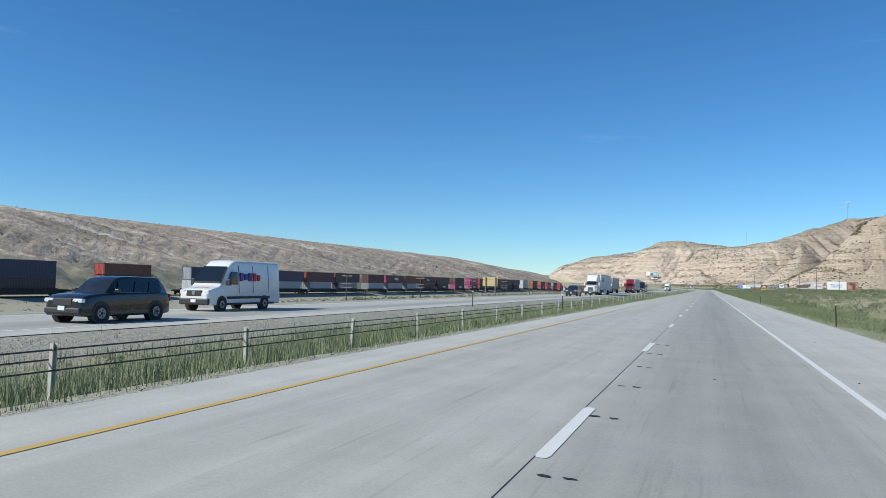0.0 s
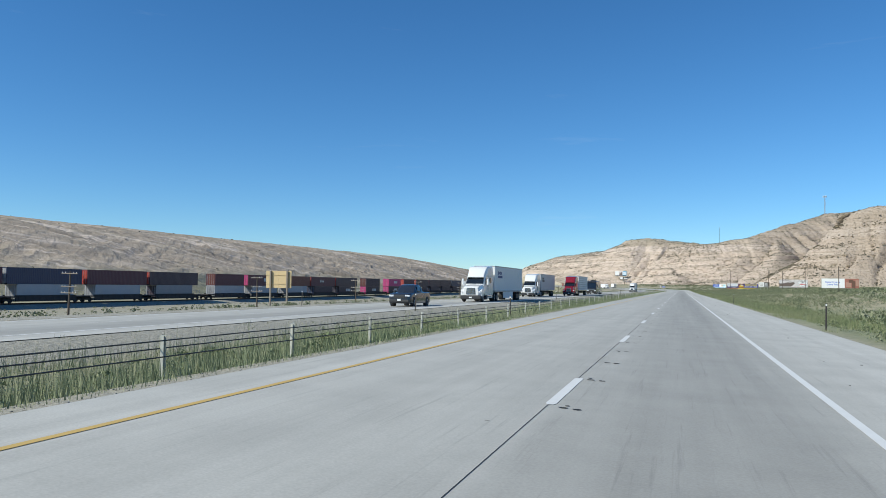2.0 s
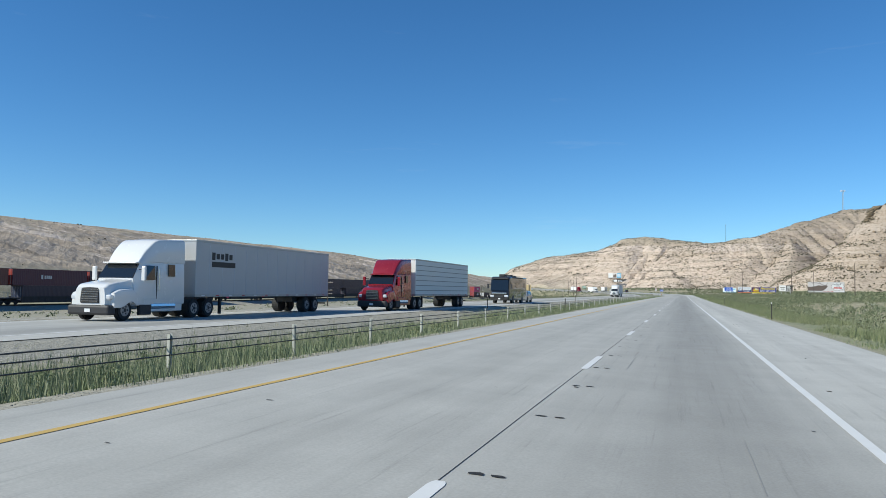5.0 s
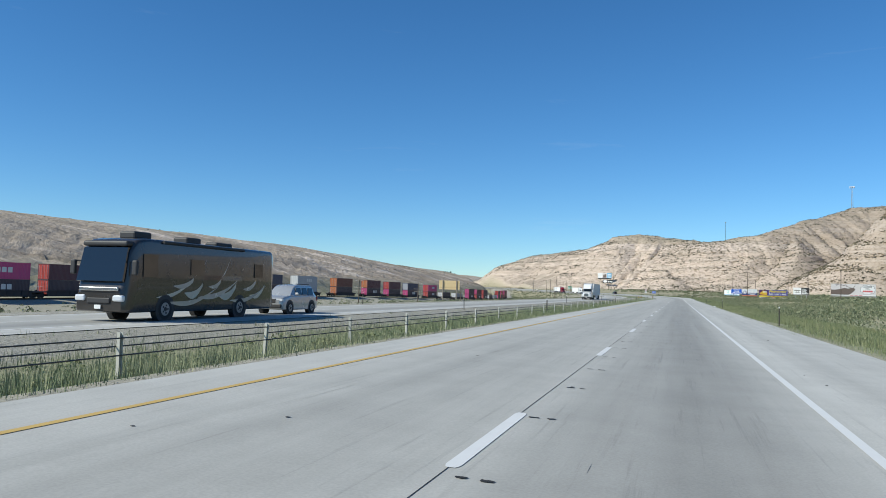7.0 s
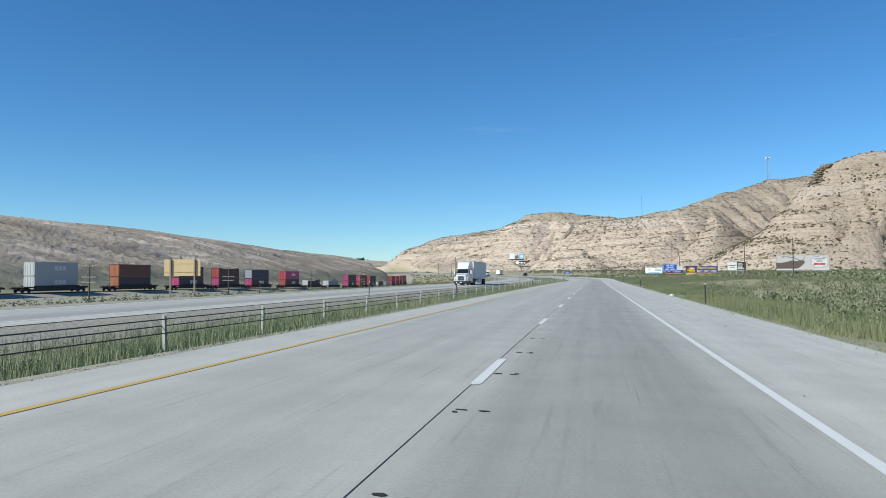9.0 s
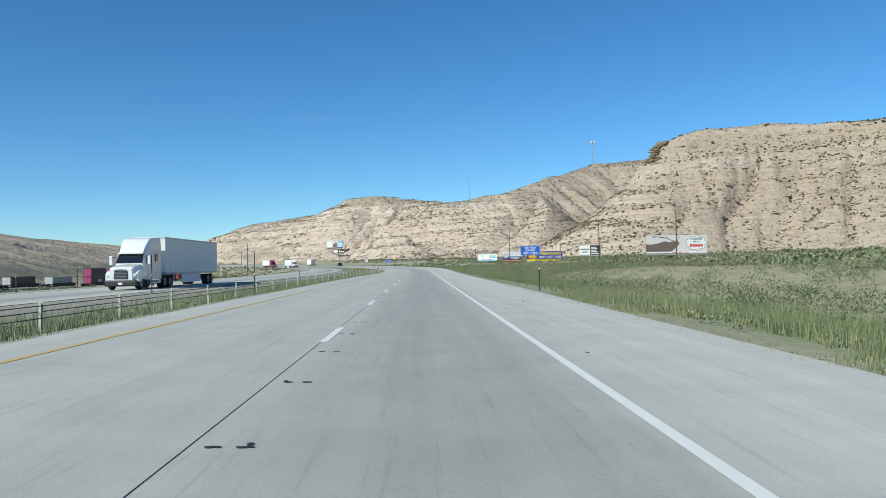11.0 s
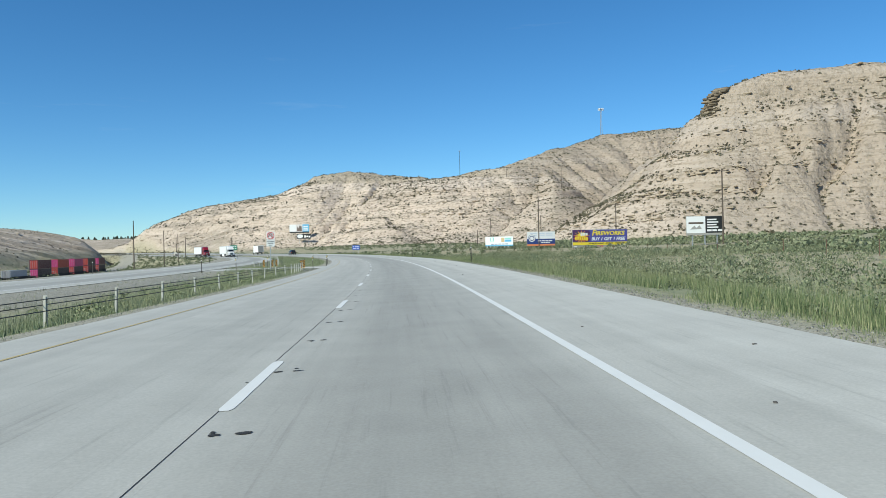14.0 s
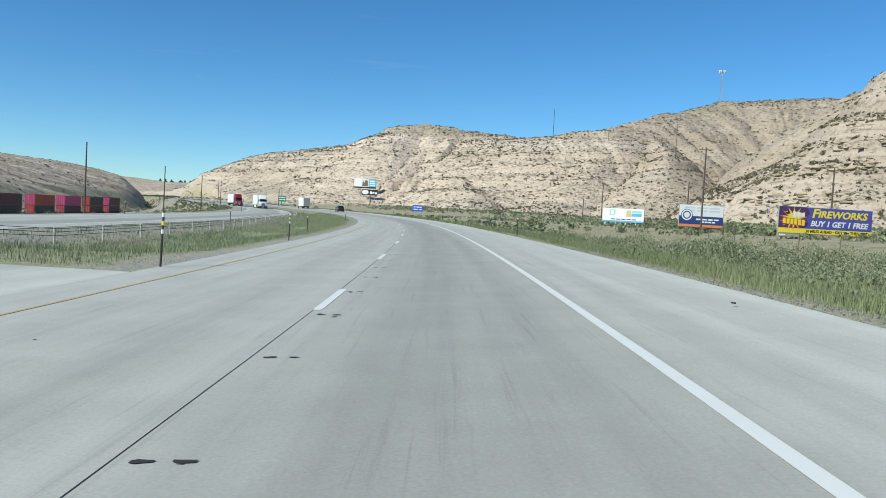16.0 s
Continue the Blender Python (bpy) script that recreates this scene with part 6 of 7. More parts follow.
def on_our_road(u, y):
    rz = math.degrees(math.atan2(-(float(xc(y + 4)) - float(xc(y - 4))), 8.0))
    return pose(float(xc(y)) + u, y, float(zr(u, y)) + 0.004, 0, -math.degrees(math.atan(float(bank(y)))), rz) @ pose(0, 0, 0, 0, 0, 180)


NEAR, FAR = 1.9, -1.9
suv(on_far_road(NEAR, 21.4), "car_black", "black sport utility car driving in the passing lane")
van(on_far_road(FAR + 0.3, 33.4), "white high-roof delivery van with coloured lettering on its flank")
suv(on_far_road(NEAR, 128.8), "car_blue_black", "dark blue crew-cab pickup truck driving towards us", 5.35, 2.0, 1.82, True)
semi(on_far_road(NEAR, 151.2), "car_white", "white", "white conventional semi truck with a long white box trailer", True, "navy")
semi(on_far_road(FAR, 203.5), "car_white", "silver" if "silver" in M else "pale_sky", "white semi truck with a grey box trailer", False, "black")
semi(on_far_road(NEAR, 228.0), "car_red", "white", "dark red semi truck with a ribbed white trailer", False, "", True)
motorhome(on_far_road(NEAR, 269.8), "brown motorhome with sweeping silver bands towing a small car")
suv(on_far_road(NEAR, 283.2), "car_silver", "silver compact car towed behind the motorhome", 4.4, 1.8, 1.68)
semi(on_far_road(NEAR, 441.0), "car_white", "white", "white semi truck with a plain white box trailer", True)
semi(on_far_road(NEAR, 776.0), "car_white", "white", "white semi truck coming round the bend", True)
semi(on_far_road(FAR, 806.0), "car_red", "white", "bright red semi truck coming round the bend", False)
suv(on_far_road(FAR, 866.0), "car_beige", "pale van-like car far away on the bend", 5.0, 1.9, 1.9)
suv(on_our_road(1.9, 778.0), "car_black", "dark sport utility car ahead in our lane")


def box_truck(m, label):
    top = empty("box_truck", m, label, "truck", "vehicles on the road")
    part("cab", loft([(0.0, 0.95, 0.85, 0.5, 1.4, 0.1), (0.7, 1.0, 0.85, 0.5, 1.6, 0.1), (1.2, 1.02, 0.8, 0.5, 2.3, 0.12), (2.0, 1.05, 0.9, 0.5, 2.4, 0.12)]), M["car_white"], top)
    quad_panel("windscreen", [(-0.8, 0.72, 1.58), (0.8, 0.72, 1.58), (0.72, 1.2, 2.2), (-0.72, 1.2, 2.2)], M["glass"], top, 0.05)
    part("cargo_box", box(B(), (0, 5.6, 2.35), (2.5, 7.0, 2.9), 0.04), M["white"], top)
    part("chassis", box(B(), (0, 5.0, 0.75), (0.9, 8.0, 0.3)), M["plastic"], top)
    part("rear_door", box(B(), (0, 9.12, 2.3), (2.2, 0.04, 2.6), 0.01), M["grey"], top)
    for s in (-1, 1):
        part("tail_light", box(B(), (s * 1.0, 9.12, 0.8), (0.25, 0.05, 0.12)), M["tail"], top)
        part("headlight", box(B(), (s * 0.75, 0.05, 0.95), (0.3, 0.14, 0.2), 0.03), M["lamp"], top)
        for y in (1.0, 7.0):
            wheel(top, s * 0.95, y, 0.45, 0.4)
    return top


box_truck(on_our_road(1.9, 828.0), "white box truck far ahead in our lane")


# ---- vegetation ----
def leaf_material(name, dark, mid, dry, dry_share=0.3):
    m = Nodes(name)
    g = m.add("ShaderNodeNewGeometry")
    r = g.outputs["Random Per Island"]
    patch = m.noise(0.06, 4)
    col = m.ramp(r, [(0.0, dark), (0.5, mid), (1.0 - dry_share, tuple(0.5 * (a + b) for a, b in zip(mid, dry))), (1.0, dry)])
    col = m.mix(m.math("MULTIPLY", m.ramp(patch, [(0.4, (0, 0, 0)), (0.7, (1, 1, 1))]), 0.4), col, dry)
    m.finish(col, 0.75, 0, None, Subsurface_Weight=0.0)
    return m.mat


M["grass"] = leaf_material("verge_grass", (0.045, 0.078, 0.028), (0.135, 0.18, 0.073), (0.33, 0.32, 0.18), 0.18)
M["weedy"] = leaf_material("median_weeds", (0.06, 0.098, 0.045), (0.17, 0.215, 0.108), (0.36, 0.36, 0.225), 0.18)
M["sage"] = leaf_material("sagebrush", (0.04, 0.06, 0.026), (0.135, 0.165, 0.085), (0.29, 0.295, 0.18), 0.22)
M["hill_scrub"] = leaf_material("hill_scrub", (0.055, 0.052, 0.03), (0.105, 0.096, 0.06), (0.19, 0.165, 0.105), 0.25)
M["dry"] = leaf_material("dry_grass", (0.16, 0.16, 0.085), (0.27, 0.25, 0.145), (0.42, 0.36, 0.22), 0.35)
rs = np.random.RandomState(21)


def tufts(name, x, y, blades, high, spread, width, label, lean=0.35, mat="grass"):
    """Grass as single blades; a tuft at each x, y. high: heights of the tufts."""
    n = len(x)
    z = lookup(HZ, x, y)
    X, Y, Z, H = (np.repeat(v, blades) for v in (x, y, z, high))
    k = n * blades
    X = X + rs.normal(0, spread, k)
    Y = Y + rs.normal(0, spread, k)
    H = H * (0.45 + 0.75 * rs.rand(k) ** 1.2 + 0.35 * (rs.rand(k) < 0.06))
    a, t = rs.uniform(0, 2 * np.pi, k), rs.uniform(0, 2 * np.pi, k)
    w = width * rs.uniform(0.7, 1.4, k)
    off = H * lean * rs.uniform(0.1, 1.0, k)
    base = np.stack([X, Y, Z - 0.03], -1)
    side = np.stack([np.cos(a) * w, np.sin(a) * w, 0 * a], -1)
    tip = base + np.stack([np.cos(t) * off, np.sin(t) * off, H], -1)
    v = np.stack([base - side, base + side, tip], 1).reshape(-1, 3)
    f = np.arange(3 * k).reshape(-1, 3)
    ob = raw(name, v, f, M[mat])
    return tagged(ob, label, "grass", kind="stuff")


def spread_right(n, y0, y1, u0, u1):
    y = rs.uniform(y0, y1, n)
    u = u0 + (u1 - u0) * rs.beta(1.1, 1.3, n)
    keep = (fbm(u * 0.35 + 40, y * 0.12, 3) > -0.09) & (u < 15.5 - 4.0 * sstep(565, 600, y))
    y, u = y[keep], u[keep]
    return xc(y) + u, y, u


# tall grass on the right verge
ax, ay, au = spread_right(52000, 300, 640, 7.7, 15.0)
bx, by, bu = spread_right(16000, 20, 300, 7.7, 15.0)
x, y, u = np.r_[ax, bx], np.r_[ay, by], np.r_[au, bu]
hgt = 0.16 + 0.42 * sstep(7.7, 9.6, u) * (0.45 + 0.9 * fbm(x * 0.2, y * 0.1, 2) + 0.6 * vnoise(x * 1.3, y * 1.3)) * (1 - 0.35 * sstep(11.5, 15, u))
tufts("verge_grass", x, y, 8, np.clip(hgt, 0.08, 0.9) * (1 - 0.3 * sstep(560, 590, y)), 0.13, 0.0075, "tall green and straw-coloured grass along the right verge")
fx, fy, fu = spread_right(16000, 640, 1000, 7.7, 16)
tufts("verge_grass", fx, fy, 4, np.full(len(fx), 0.45), 0.2, 0.04, "grass along the verge beyond the bend")

# grass of the median
y = np.r_[rs.uniform(0, 330, 44000), rs.uniform(330, 562, 30000), rs.uniform(574, 760, 24000)]
u = -5.35 - 8.6 * rs.beta(1.0, 1.35, len(y))
keep = fbm(u * 0.3, y * 0.09 + 30, 3) > -0.18 + 0.08 * (u > -5.9)
y, u = y[keep], u[keep]
x = xc(y) + u
hgt = np.clip(0.13 + 0.42 * sstep(-5.7, -7.2, u) * (0.6 + 1.5 * fbm(x * 0.25, y * 0.08, 2) + 0.5 * vnoise(x * 1.6, y * 1.6)), 0.06, 0.85)
hgt = hgt * (1 - 0.3 * sstep(410, 470, y)) * (1 - 0.35 * sstep(566, 580, y))
tufts("median_grass", x, y, 6, hgt, 0.14, 0.0075, "weedy green grass growing through the cable barrier in the median", 0.35, "weedy")
y = rs.uniform(0, 560, 9000)
u = -12.0 - (xc(y) - xo(y) - 17.6) * rs.rand(len(y)) ** 1.3
keep = fbm(u * 0.3 + 5, y * 0.07, 3) + rs.normal(0, 0.12, len(y)) > 0.02
y, u = y[keep], u[keep]
tufts("median_sprouts", xc(y) + u, y, 7, 0.06 + 0.16 * rs.rand(len(y)) ** 1.5, 0.12, 0.008, "short sprouts on the gravel beside the other carriageway", 0.7)
y = rs.uniform(576, 900, 9000)
x = xo(y) + 6 + 6 * rs.rand(len(y))
tufts("median_grass", x, y, 7, np.full(len(x), 0.22), 0.16, 0.012, "grass beside the other carriageway", 0.5, "weedy")


def shrubs(name, x, y, size, leaves, label, mat, leaf=0.16, slim=1.0):
    """Low bushes: domes of many small leaf clusters on short stems."""
    n = len(x)
    z = lookup(HZ, x, y)
    k = n * leaves
    X, Y, Z, S = (np.repeat(v, leaves) for v in (x, y, z, size))
    d = rs.normal(0, 1, (k, 3))
    d /= np.linalg.norm(d, axis=1)[:, None]
    d[:, 2] = np.abs(d[:, 2])
    r = rs.uniform(0.55, 1.0, k) ** 0.6
    lump = 0.75 + 0.5 * np.repeat(rs.rand(n), leaves)
    c = np.stack([X + d[:, 0] * S * r, Y + d[:, 1] * S * r * 0.9, Z + 0.03 + d[:, 2] * S * r * 0.85 * lump], -1)
    a = rs.normal(0, 0.55, (k, 3)) + 0.7 * d + np.array([0, 0, 0.55])
    a /= np.linalg.norm(a, axis=1)[:, None]
    b = np.cross(a, d + 0.3 * rs.normal(0, 1, (k, 3)))
    b /= np.linalg.norm(b, axis=1)[:, None] + 1e-9
    s = (S * leaf * 2.0 * rs.uniform(0.6, 1.3, k))[:, None]
    b = b * slim
    v = np.stack([c - a * s, c + a * s * 0.6 - b * s, c + a * s * 0.7 + b * s], 1).reshape(-1, 3)
    ob = raw(name, v, np.arange(3 * k).reshape(-1, 3), M[mat])
    return tagged(ob, label, "shrubs", kind="stuff")


# sagebrush on the flat to the right
y = np.r_[rs.uniform(330, 760, 16500), rs.uniform(60, 330, 5000), rs.uniform(760, 960, 2000)]
u = 13.0 + 92 * rs.beta(0.95, 1.35, len(y))
keep = (fbm(u * 0.05 + 9, y * 0.03, 3) + rs.normal(0, 0.10, len(y))) > -0.12 + 0.11 * sstep(505, 470, y) + 0.36 * sstep(575, 612, y) * sstep(13, 17, u) * sstep(66, 46, u)
y, u = y[keep], u[keep]
close = (u < 27) & (y > 400) & (y < 640)
near = (u < 42) & (y < 650) & ~close
for some, leaves, leaf in ((close, 150, 0.042), (near, 60, 0.07), (~near & ~close, 16, 0.15)):
    n = int(some.sum())
    shrubs("sagebrush", (xc(y) + u)[some], y[some], rs.uniform(0.34, 0.95, n) * (1 + 0.3 * (rs.rand(n) < 0.12)), leaves, "grey-green sagebrush scattered over the dry flat", "sage", leaf, 0.45 if leaf < 0.1 else 1.0)
# short dry grass between the bushes
y = np.r_[rs.uniform(420, 700, 22000), rs.uniform(60, 420, 12000)]
u = 14.0 + 50 * rs.beta(0.9, 1.6, len(y))
tufts("dry_grass", xc(y) + u, y, 4, 0.1 + 0.2 * rs.rand(len(y)), 0.14, 0.012, "short dry grass between the sagebrush", 0.5, "dry")
# scrub between the other carriageway and the railway
y = rs.uniform(60, 860, 9000)
o = -8.5 - 78 * rs.beta(0.9, 1.6, len(y))
x = xo(y) + o
keep = (x > xr(y) + 7) & ((fbm(x * 0.05 + 2, y * 0.04, 3) + rs.normal(0, 0.12, len(y))) > -0.08)
x, y = x[keep], y[keep]
shrubs("sagebrush", x, y, rs.uniform(0.16, 0.42, len(y)), 26, "grey-green scrub between the road and the railway", "sage", 0.09)
y = rs.uniform(740, 1060, 9000)
x = float(xr(800)) - 130 + 190 * rs.rand(len(y))
keep = (lookup(HH, x, y) < 2.5) & (x < xo(y) - 8) & (np.abs(x - xr(y)) > 5)
shrubs("sagebrush", x[keep], y[keep], rs.uniform(0.3, 0.7, int(keep.sum())), 12, "grey-green scrub on the far valley floor", "sage", 0.22)
# straw-coloured patches of dead grass
M["straw"] = leaf_material("straw", (0.30, 0.26, 0.13), (0.44, 0.36, 0.19), (0.56, 0.46, 0.26), 0.3)
for cx, cy, n, s in ((11.2, 370.5, 380, 1.2), (14.5, 374.0, 200, 1.8), (16.8, 493.0, 260, 1.8), (17.0, 300.0, 200, 1.6), (16.0, 190.0, 200, 1.6), (21.0, 560.0, 220, 2.2)):
    x, y = cx + float(xc(cy)) + rs.normal(0, s, n), cy + rs.normal(0, 2 * s, n)
    tufts("dry_grass", x, y, 7, 0.25 + 0.25 * rs.rand(n), 0.12, 0.008, "patch of straw-coloured dead grass on the verge", 0.4, "straw")
# bushes by the barrier
y = np.array([95.3, 143.0, 205.0, 263.5, 402.0])
shrubs("barrier_bushes", xc(y) - np.array([10.6, 7.5, 7.8, 7.4, 7.7]), y, np.array([0.62, 0.4, 0.5, 0.42, 0.45]), 420, "dark green bushy weeds beside the barrier", "grass", 0.045, 0.5)
# weeds among the verge grass
y = rs.uniform(20, 640, 2600)
x = xc(y) + 8.6 + 6.5 * rs.rand(len(y))
shrubs("verge_weeds", x, y, rs.uniform(0.16, 0.42, len(y)), 36, "dark green weeds among the verge grass", "sage", 0.08, 0.5)
# weeds in the median
y = rs.uniform(5, 560, 900)
x = xc(y) - 7 - 5.5 * rs.rand(len(y))
shrubs("median_weeds", x, y, rs.uniform(0.18, 0.4, len(y)), 70, "dark green weeds between the barrier posts", "grass", 0.06)


# scrub and loose rocks on the hills
def on_hills(n, x0, x1, y0, y1, low):
    x, y = rs.uniform(x0, x1, n), rs.uniform(y0, y1, n)
    h = lookup(HH, x, y)
    keep = (h > low) & ((fbm(x * 0.02 + 7, y * 0.02, 3) + rs.normal(0, 0.22, n)) > 0.0)
    return x[keep], y[keep]


def fall(x, y):
    """The steepness of the land."""
    z = lookup(HZ, x, y)
    return np.hypot(lookup(HZ, x + 1.6, y) - z, lookup(HZ, x, y + 1.6) - z) / 1.6


ax, ay = on_hills(95000, -260, 330, 800, 1180, 3)
bx, by = on_hills(100000, 60, 400, 560, 860, 3)
lx, ly = on_hills(7000, -300, -120, 60, 1150, 2)
x, y = np.r_[ax, bx, lx], np.r_[ay, by, ly]
keep = rs.rand(len(x)) < np.clip(1.25 - 1.15 * fall(x, y), 0.12, 1)
x, y = x[keep], y[keep]
shrubs("hill_scrub", x, y, (0.20 + 0.55 * rs.rand(len(x)) ** 2.6) * np.where((x < -118) & (y < 1080), 0.5, 1.0), 7, "dark low scrub dotted over the eroded slopes", "hill_scrub", 0.36)


# brush fills the beds of the gullies and the feet of the ledges
ax, ay = rs.uniform(-220, 330, 130000), rs.uniform(800, 1180, 130000)
bx, by = rs.uniform(60, 400, 60000), rs.uniform(560, 860, 60000)
x, y = np.r_[ax, bx], np.r_[ay, by]
q = 3.5
hollow = (lookup(HZ, x + q, y) + lookup(HZ, x - q, y) + lookup(HZ, x, y + q) + lookup(HZ, x, y - q) - 4 * lookup(HZ, x, y)) / q
keep = (lookup(HH, x, y) > 3) & (hollow + rs.normal(0, 0.15, len(x)) > 0.75)
x, y = x[keep], y[keep]
shrubs("gully_brush", x, y, 0.22 + 0.5 * rs.rand(len(x)) ** 2, 7, "dark brush lining the gullies of the slopes", "hill_scrub", 0.36)


def rocks(name, x, y, size, label, material, flat=(1, 0.8, 0.55)):
    """Angular blocks, each a cube with shifted corners."""
    n = len(x)
    z = lookup(HZ, x, y)
    unit = np.array([(a, b, c) for a in (-1, 1) for b in (-1, 1) for c in (-1, 1)], float)
    c = unit[None] * rs.uniform(0.55, 1.1, (n, 8, 3)) * size[:, None, None] * np.array(flat)
    t = rs.uniform(0, 2 * np.pi, n)
    co, si = np.cos(t)[:, None], np.sin(t)[:, None]
    v = np.stack([c[..., 0] * co - c[..., 1] * si + x[:, None], c[..., 0] * si + c[..., 1] * co + y[:, None], c[..., 2] + (z + size * 0.15)[:, None]], -1)
    f = np.array([(0, 1, 3, 2), (4, 6, 7, 5), (0, 4, 5, 1), (2, 3, 7, 6), (0, 2, 6, 4), (1, 5, 7, 3)])
    ob = raw(name, v.reshape(-1, 3), (np.arange(n)[:, None, None] * 8 + f[None]).reshape(-1, 4), material)
    return tagged(ob, label, "rocks", kind="stuff")


def rock_material(name="sandstone_block", a=(0.27, 0.215, 0.15), b=(0.42, 0.34, 0.245), c=(0.54, 0.45, 0.335)):
    m = Nodes(name)
    g = m.add("ShaderNodeNewGeometry")
    col = m.ramp(g.outputs["Random Per Island"], [(0.0, a), (0.5, b), (1.0, c)])
    n = m.noise(1.5, 6)
    col = m.mix(m.math("MULTIPLY", n, 0.4), col, a)
    return m.finish(col, 0.95, 0, n, 0.6, 0.1)


M["block"] = rock_material()
# the cap's tones are darkened to give shade below the overhang
M["cap"] = rock_material("cap_rock", (0.10, 0.08, 0.055), (0.21, 0.165, 0.115), (0.34, 0.275, 0.195))
M["chips"] = rock_material("gravel_chips", (0.13, 0.125, 0.11), (0.24, 0.23, 0.205), (0.36, 0.35, 0.315))
# outcrops follow the hard beds: blocks sit where the slope crosses a bed
ax, ay = rs.uniform(-260, 330, 90000), rs.uniform(720, 1200, 90000)
bx, by = rs.uniform(70, 420, 60000), rs.uniform(480, 860, 60000)
x, y = np.r_[ax, bx], np.r_[ay, by]
z, h = lookup(HZ, x, y), lookup(HH, x, y)
warp = 9.0 * fbm(x * 0.009, y * 0.009, 3) - 0.05 * x
phase = ((z + warp) / 8.6) % 1.0
keep = (h > 8) & (np.abs(phase - 0.80) < 0.16) & (fall(x, y) > 0.5) & (fbm(x * 0.03 + 3, y * 0.03, 3) + rs.normal(0, 0.08, len(x)) > 0.10)
x, y = x[keep], y[keep]
rocks("outcrop_blocks", x, y, 0.25 + 0.7 * rs.rand(len(x)) ** 3, "broken sandstone slabs along the ledges of the hills", M["block"], (2.3, 0.9, 0.3))
# the cap rock of the bluff, its dark tone standing for the overhang's shade
n = 120
x = 131.5 + 9.5 * rs.rand(n)
y = 804 + rs.normal(0, 2.2, n)
rocks("cap_rock", x, y, rs.uniform(0.5, 1.3, n), "broken cap rock at the end of the bluff, toned dark for overhang shade", M["cap"], (1.6, 1.1, 0.42))
# a stray bag on the verge
bag = B()
bmesh.ops.create_icosphere(bag, subdivisions=2, radius=0.13)
for v in bag.verts:
    q = math.sin(v.co.x * 23) * math.cos(v.co.y * 19 + 1) * 0.25
    v.co = Vector((v.co.x * (1.35 + q), v.co.y * (0.9 - q), max(v.co.z, -0.06) * (0.75 + q)))
ob = part("litter_bag", bag, M["white"])
ob.location = (7.55, 376.4, ground(7.55, 376.4) + 0.05)
tagged(ob, "crumpled white plastic bag lying on the gravel verge", "litter")
# loose stones on the gravel verges
n = 14000
y = np.r_[rs.uniform(435, 590, 11500), rs.uniform(320, 435, 2500)]
u = 6.82 + 0.25 * (y < 450) + 1.15 * rs.rand(n)
x = xc(y) + u
rocks("gravel", x, y, 0.008 + 0.022 * rs.rand(n) ** 2.5, "loose gravel along the edge of the pavement", M["chips"])
n = 5200
y = rs.uniform(280, 640, n)
u = 6.95 + 1.1 * rs.rand(n)
tufts("verge_sprouts", xc(y) + u, y, 7, 0.05 + 0.13 * rs.rand(n) ** 2, 0.07, 0.006, "short dry sprouts in the gravel beside the pavement", 0.8)
n = 6000
y = rs.uniform(0, 580, n)
x = xc(y) - 4.95 - 1.1 * rs.rand(n)
rocks("gravel", x, y, rs.uniform(0.007, 0.02, n), "loose gravel at the foot of the barrier", M["chips"])


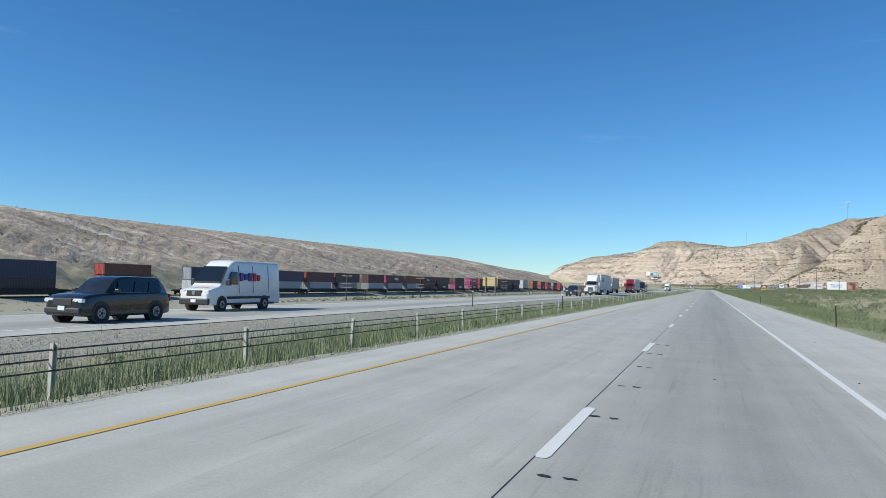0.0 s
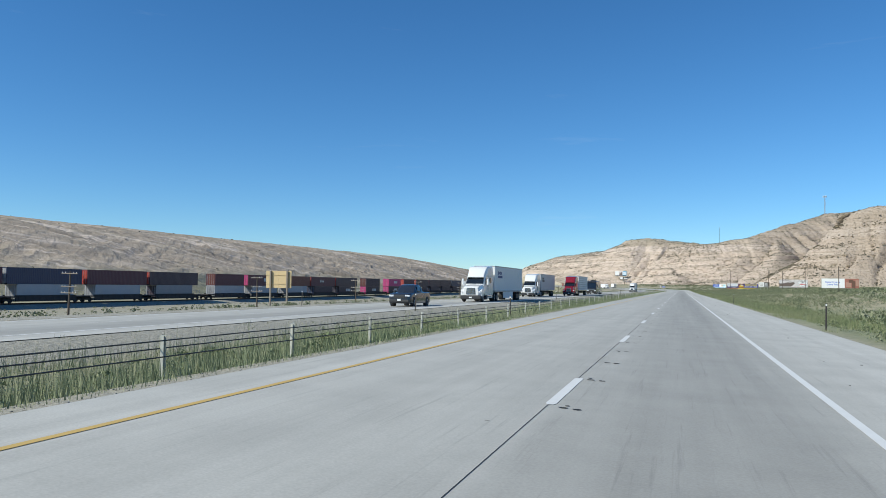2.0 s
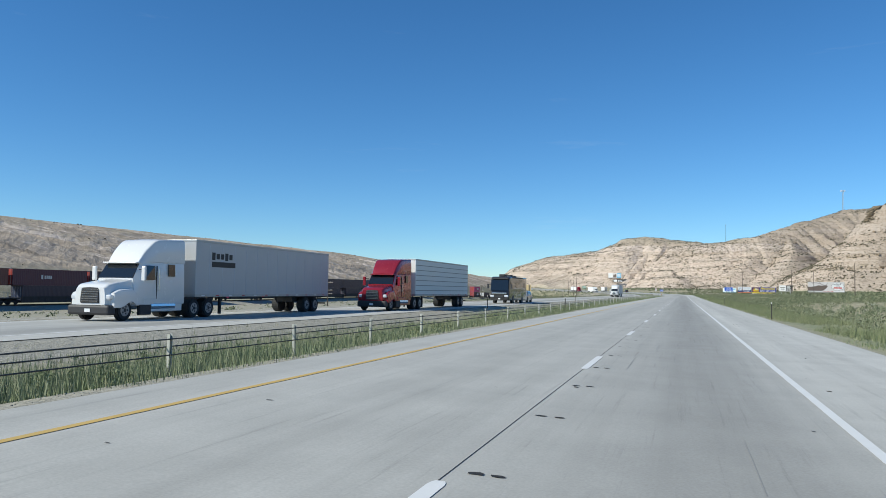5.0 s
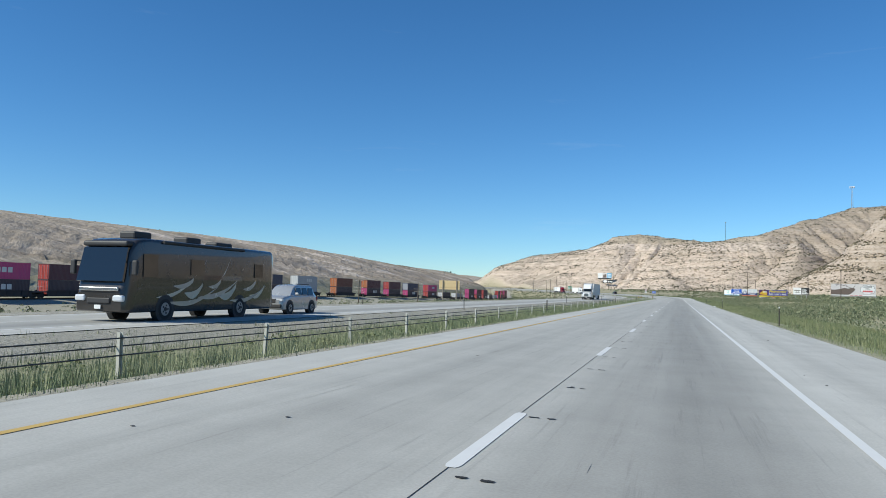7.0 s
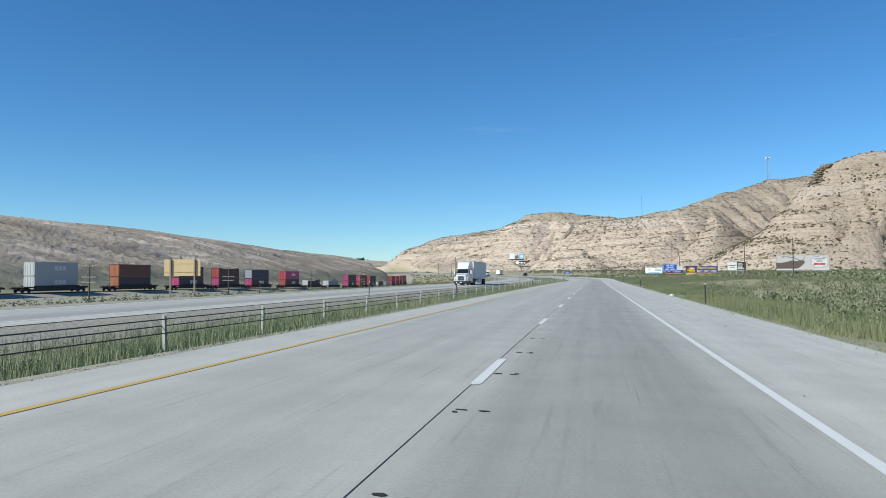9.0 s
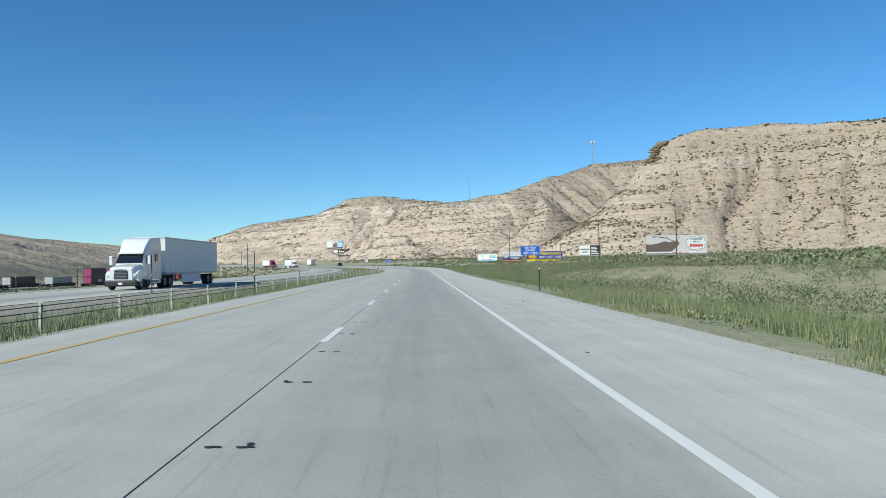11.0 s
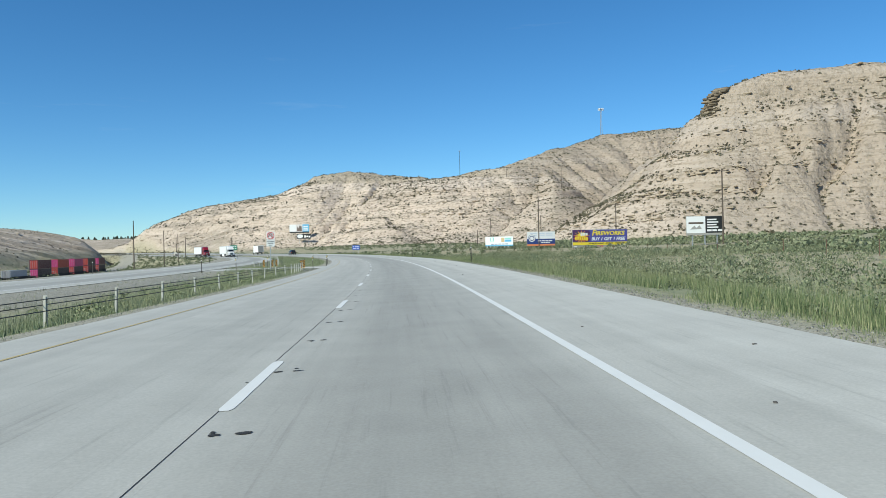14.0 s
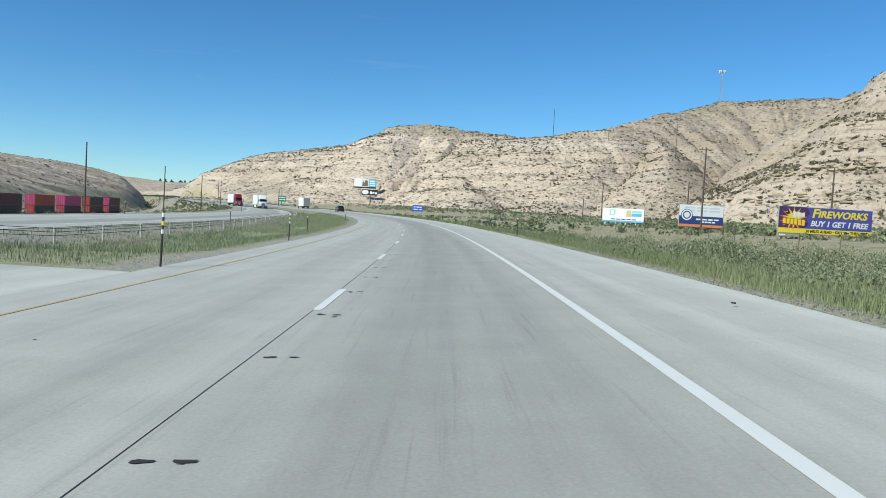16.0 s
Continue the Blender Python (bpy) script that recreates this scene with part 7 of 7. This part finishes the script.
# rubber and grit on the shoulder
M["grit"] = rock_material("rubber_scraps", (0.02, 0.02, 0.02), (0.05, 0.048, 0.045), (0.16, 0.15, 0.14))
n = 2600
x, y = rs.uniform(-13, -5.2, n), rs.normal(559.5, 2.6, n)
x = x + xc(y)
keep = (y < 564.4) & (x - xc(y) < -5.0)
rocks("rubble", x[keep], y[keep], 0.012 + 0.06 * rs.rand(int(keep.sum())) ** 3, "stony rubble round the end of the barrier", M["chips"])
n = 130
y = rs.uniform(5, 640, n)
ob = rocks("road_debris", xc(y) + rs.uniform(4.1, 6.05, n), y, rs.uniform(0.01, 0.03, n), "dark rubber scraps and grit on the shoulder", M["grit"], (1.3, 0.8, 0.4))
ob.location.z = 0.22

# ---- junipers on the far plateau ----
M["juniper"] = leaf_material("juniper", (0.02, 0.032, 0.018), (0.035, 0.05, 0.026), (0.06, 0.07, 0.04), 0.1)


def juniper(m, tall, seed):
    r = random.Random(seed)
    top = empty("tree", m, "dark green juniper tree on the far plateau", "tree", "trees on the plateau")
    bm = rod(B(), (0, 0, -0.5), (0.1, 0.05, tall * 0.75), 0.22, 0.06, 7)
    for k in range(6):
        a, z = r.uniform(0, 6.28), tall * r.uniform(0.2, 0.6)
        rod(bm, (0, 0, z), (math.cos(a) * tall * 0.25, math.sin(a) * tall * 0.25, z + tall * 0.18), 0.07, 0.02, 5)
    part("trunk", bm, M["timber"], top)
    q = np.random.RandomState(seed)
    k = 900
    f = q.rand(k) ** 0.8
    rad = tall * 0.36 * np.sqrt(np.clip(1 - f, 0, 1)) * (0.5 + 0.6 * q.rand(k)) * (0.8 + 0.4 * np.sin(f * 9 + seed))
    a = q.rand(k) * 2 * np.pi
    c = np.stack([np.cos(a) * rad, np.sin(a) * rad, tall * (0.12 + 0.9 * f)], -1)
    s = tall * 0.05
    v = (c[:, None] + q.normal(0, s, (k, 3, 3))).reshape(-1, 3)
    raw("crown", v, np.arange(3 * k).reshape(-1, 3), M["juniper"], top)
    return top


kinds = [juniper(pose(-600 - 9 * k, 2150 + 9 * k, ground(-600 - 9 * k, 2150 + 9 * k)), 6.5 + 2.0 * k, 40 + k) for k in range(3)]
for k in range(34):
    f = k / 33
    x = -560 - 135 * f ** 1.3 + rnd.uniform(-4, 4)
    y = 2150 + rnd.uniform(-30, 30)
    copy_thing(kinds[k % 3], pose(x, y, ground(x, y) - 0.2, 0, 0, rnd.uniform(0, 360)))
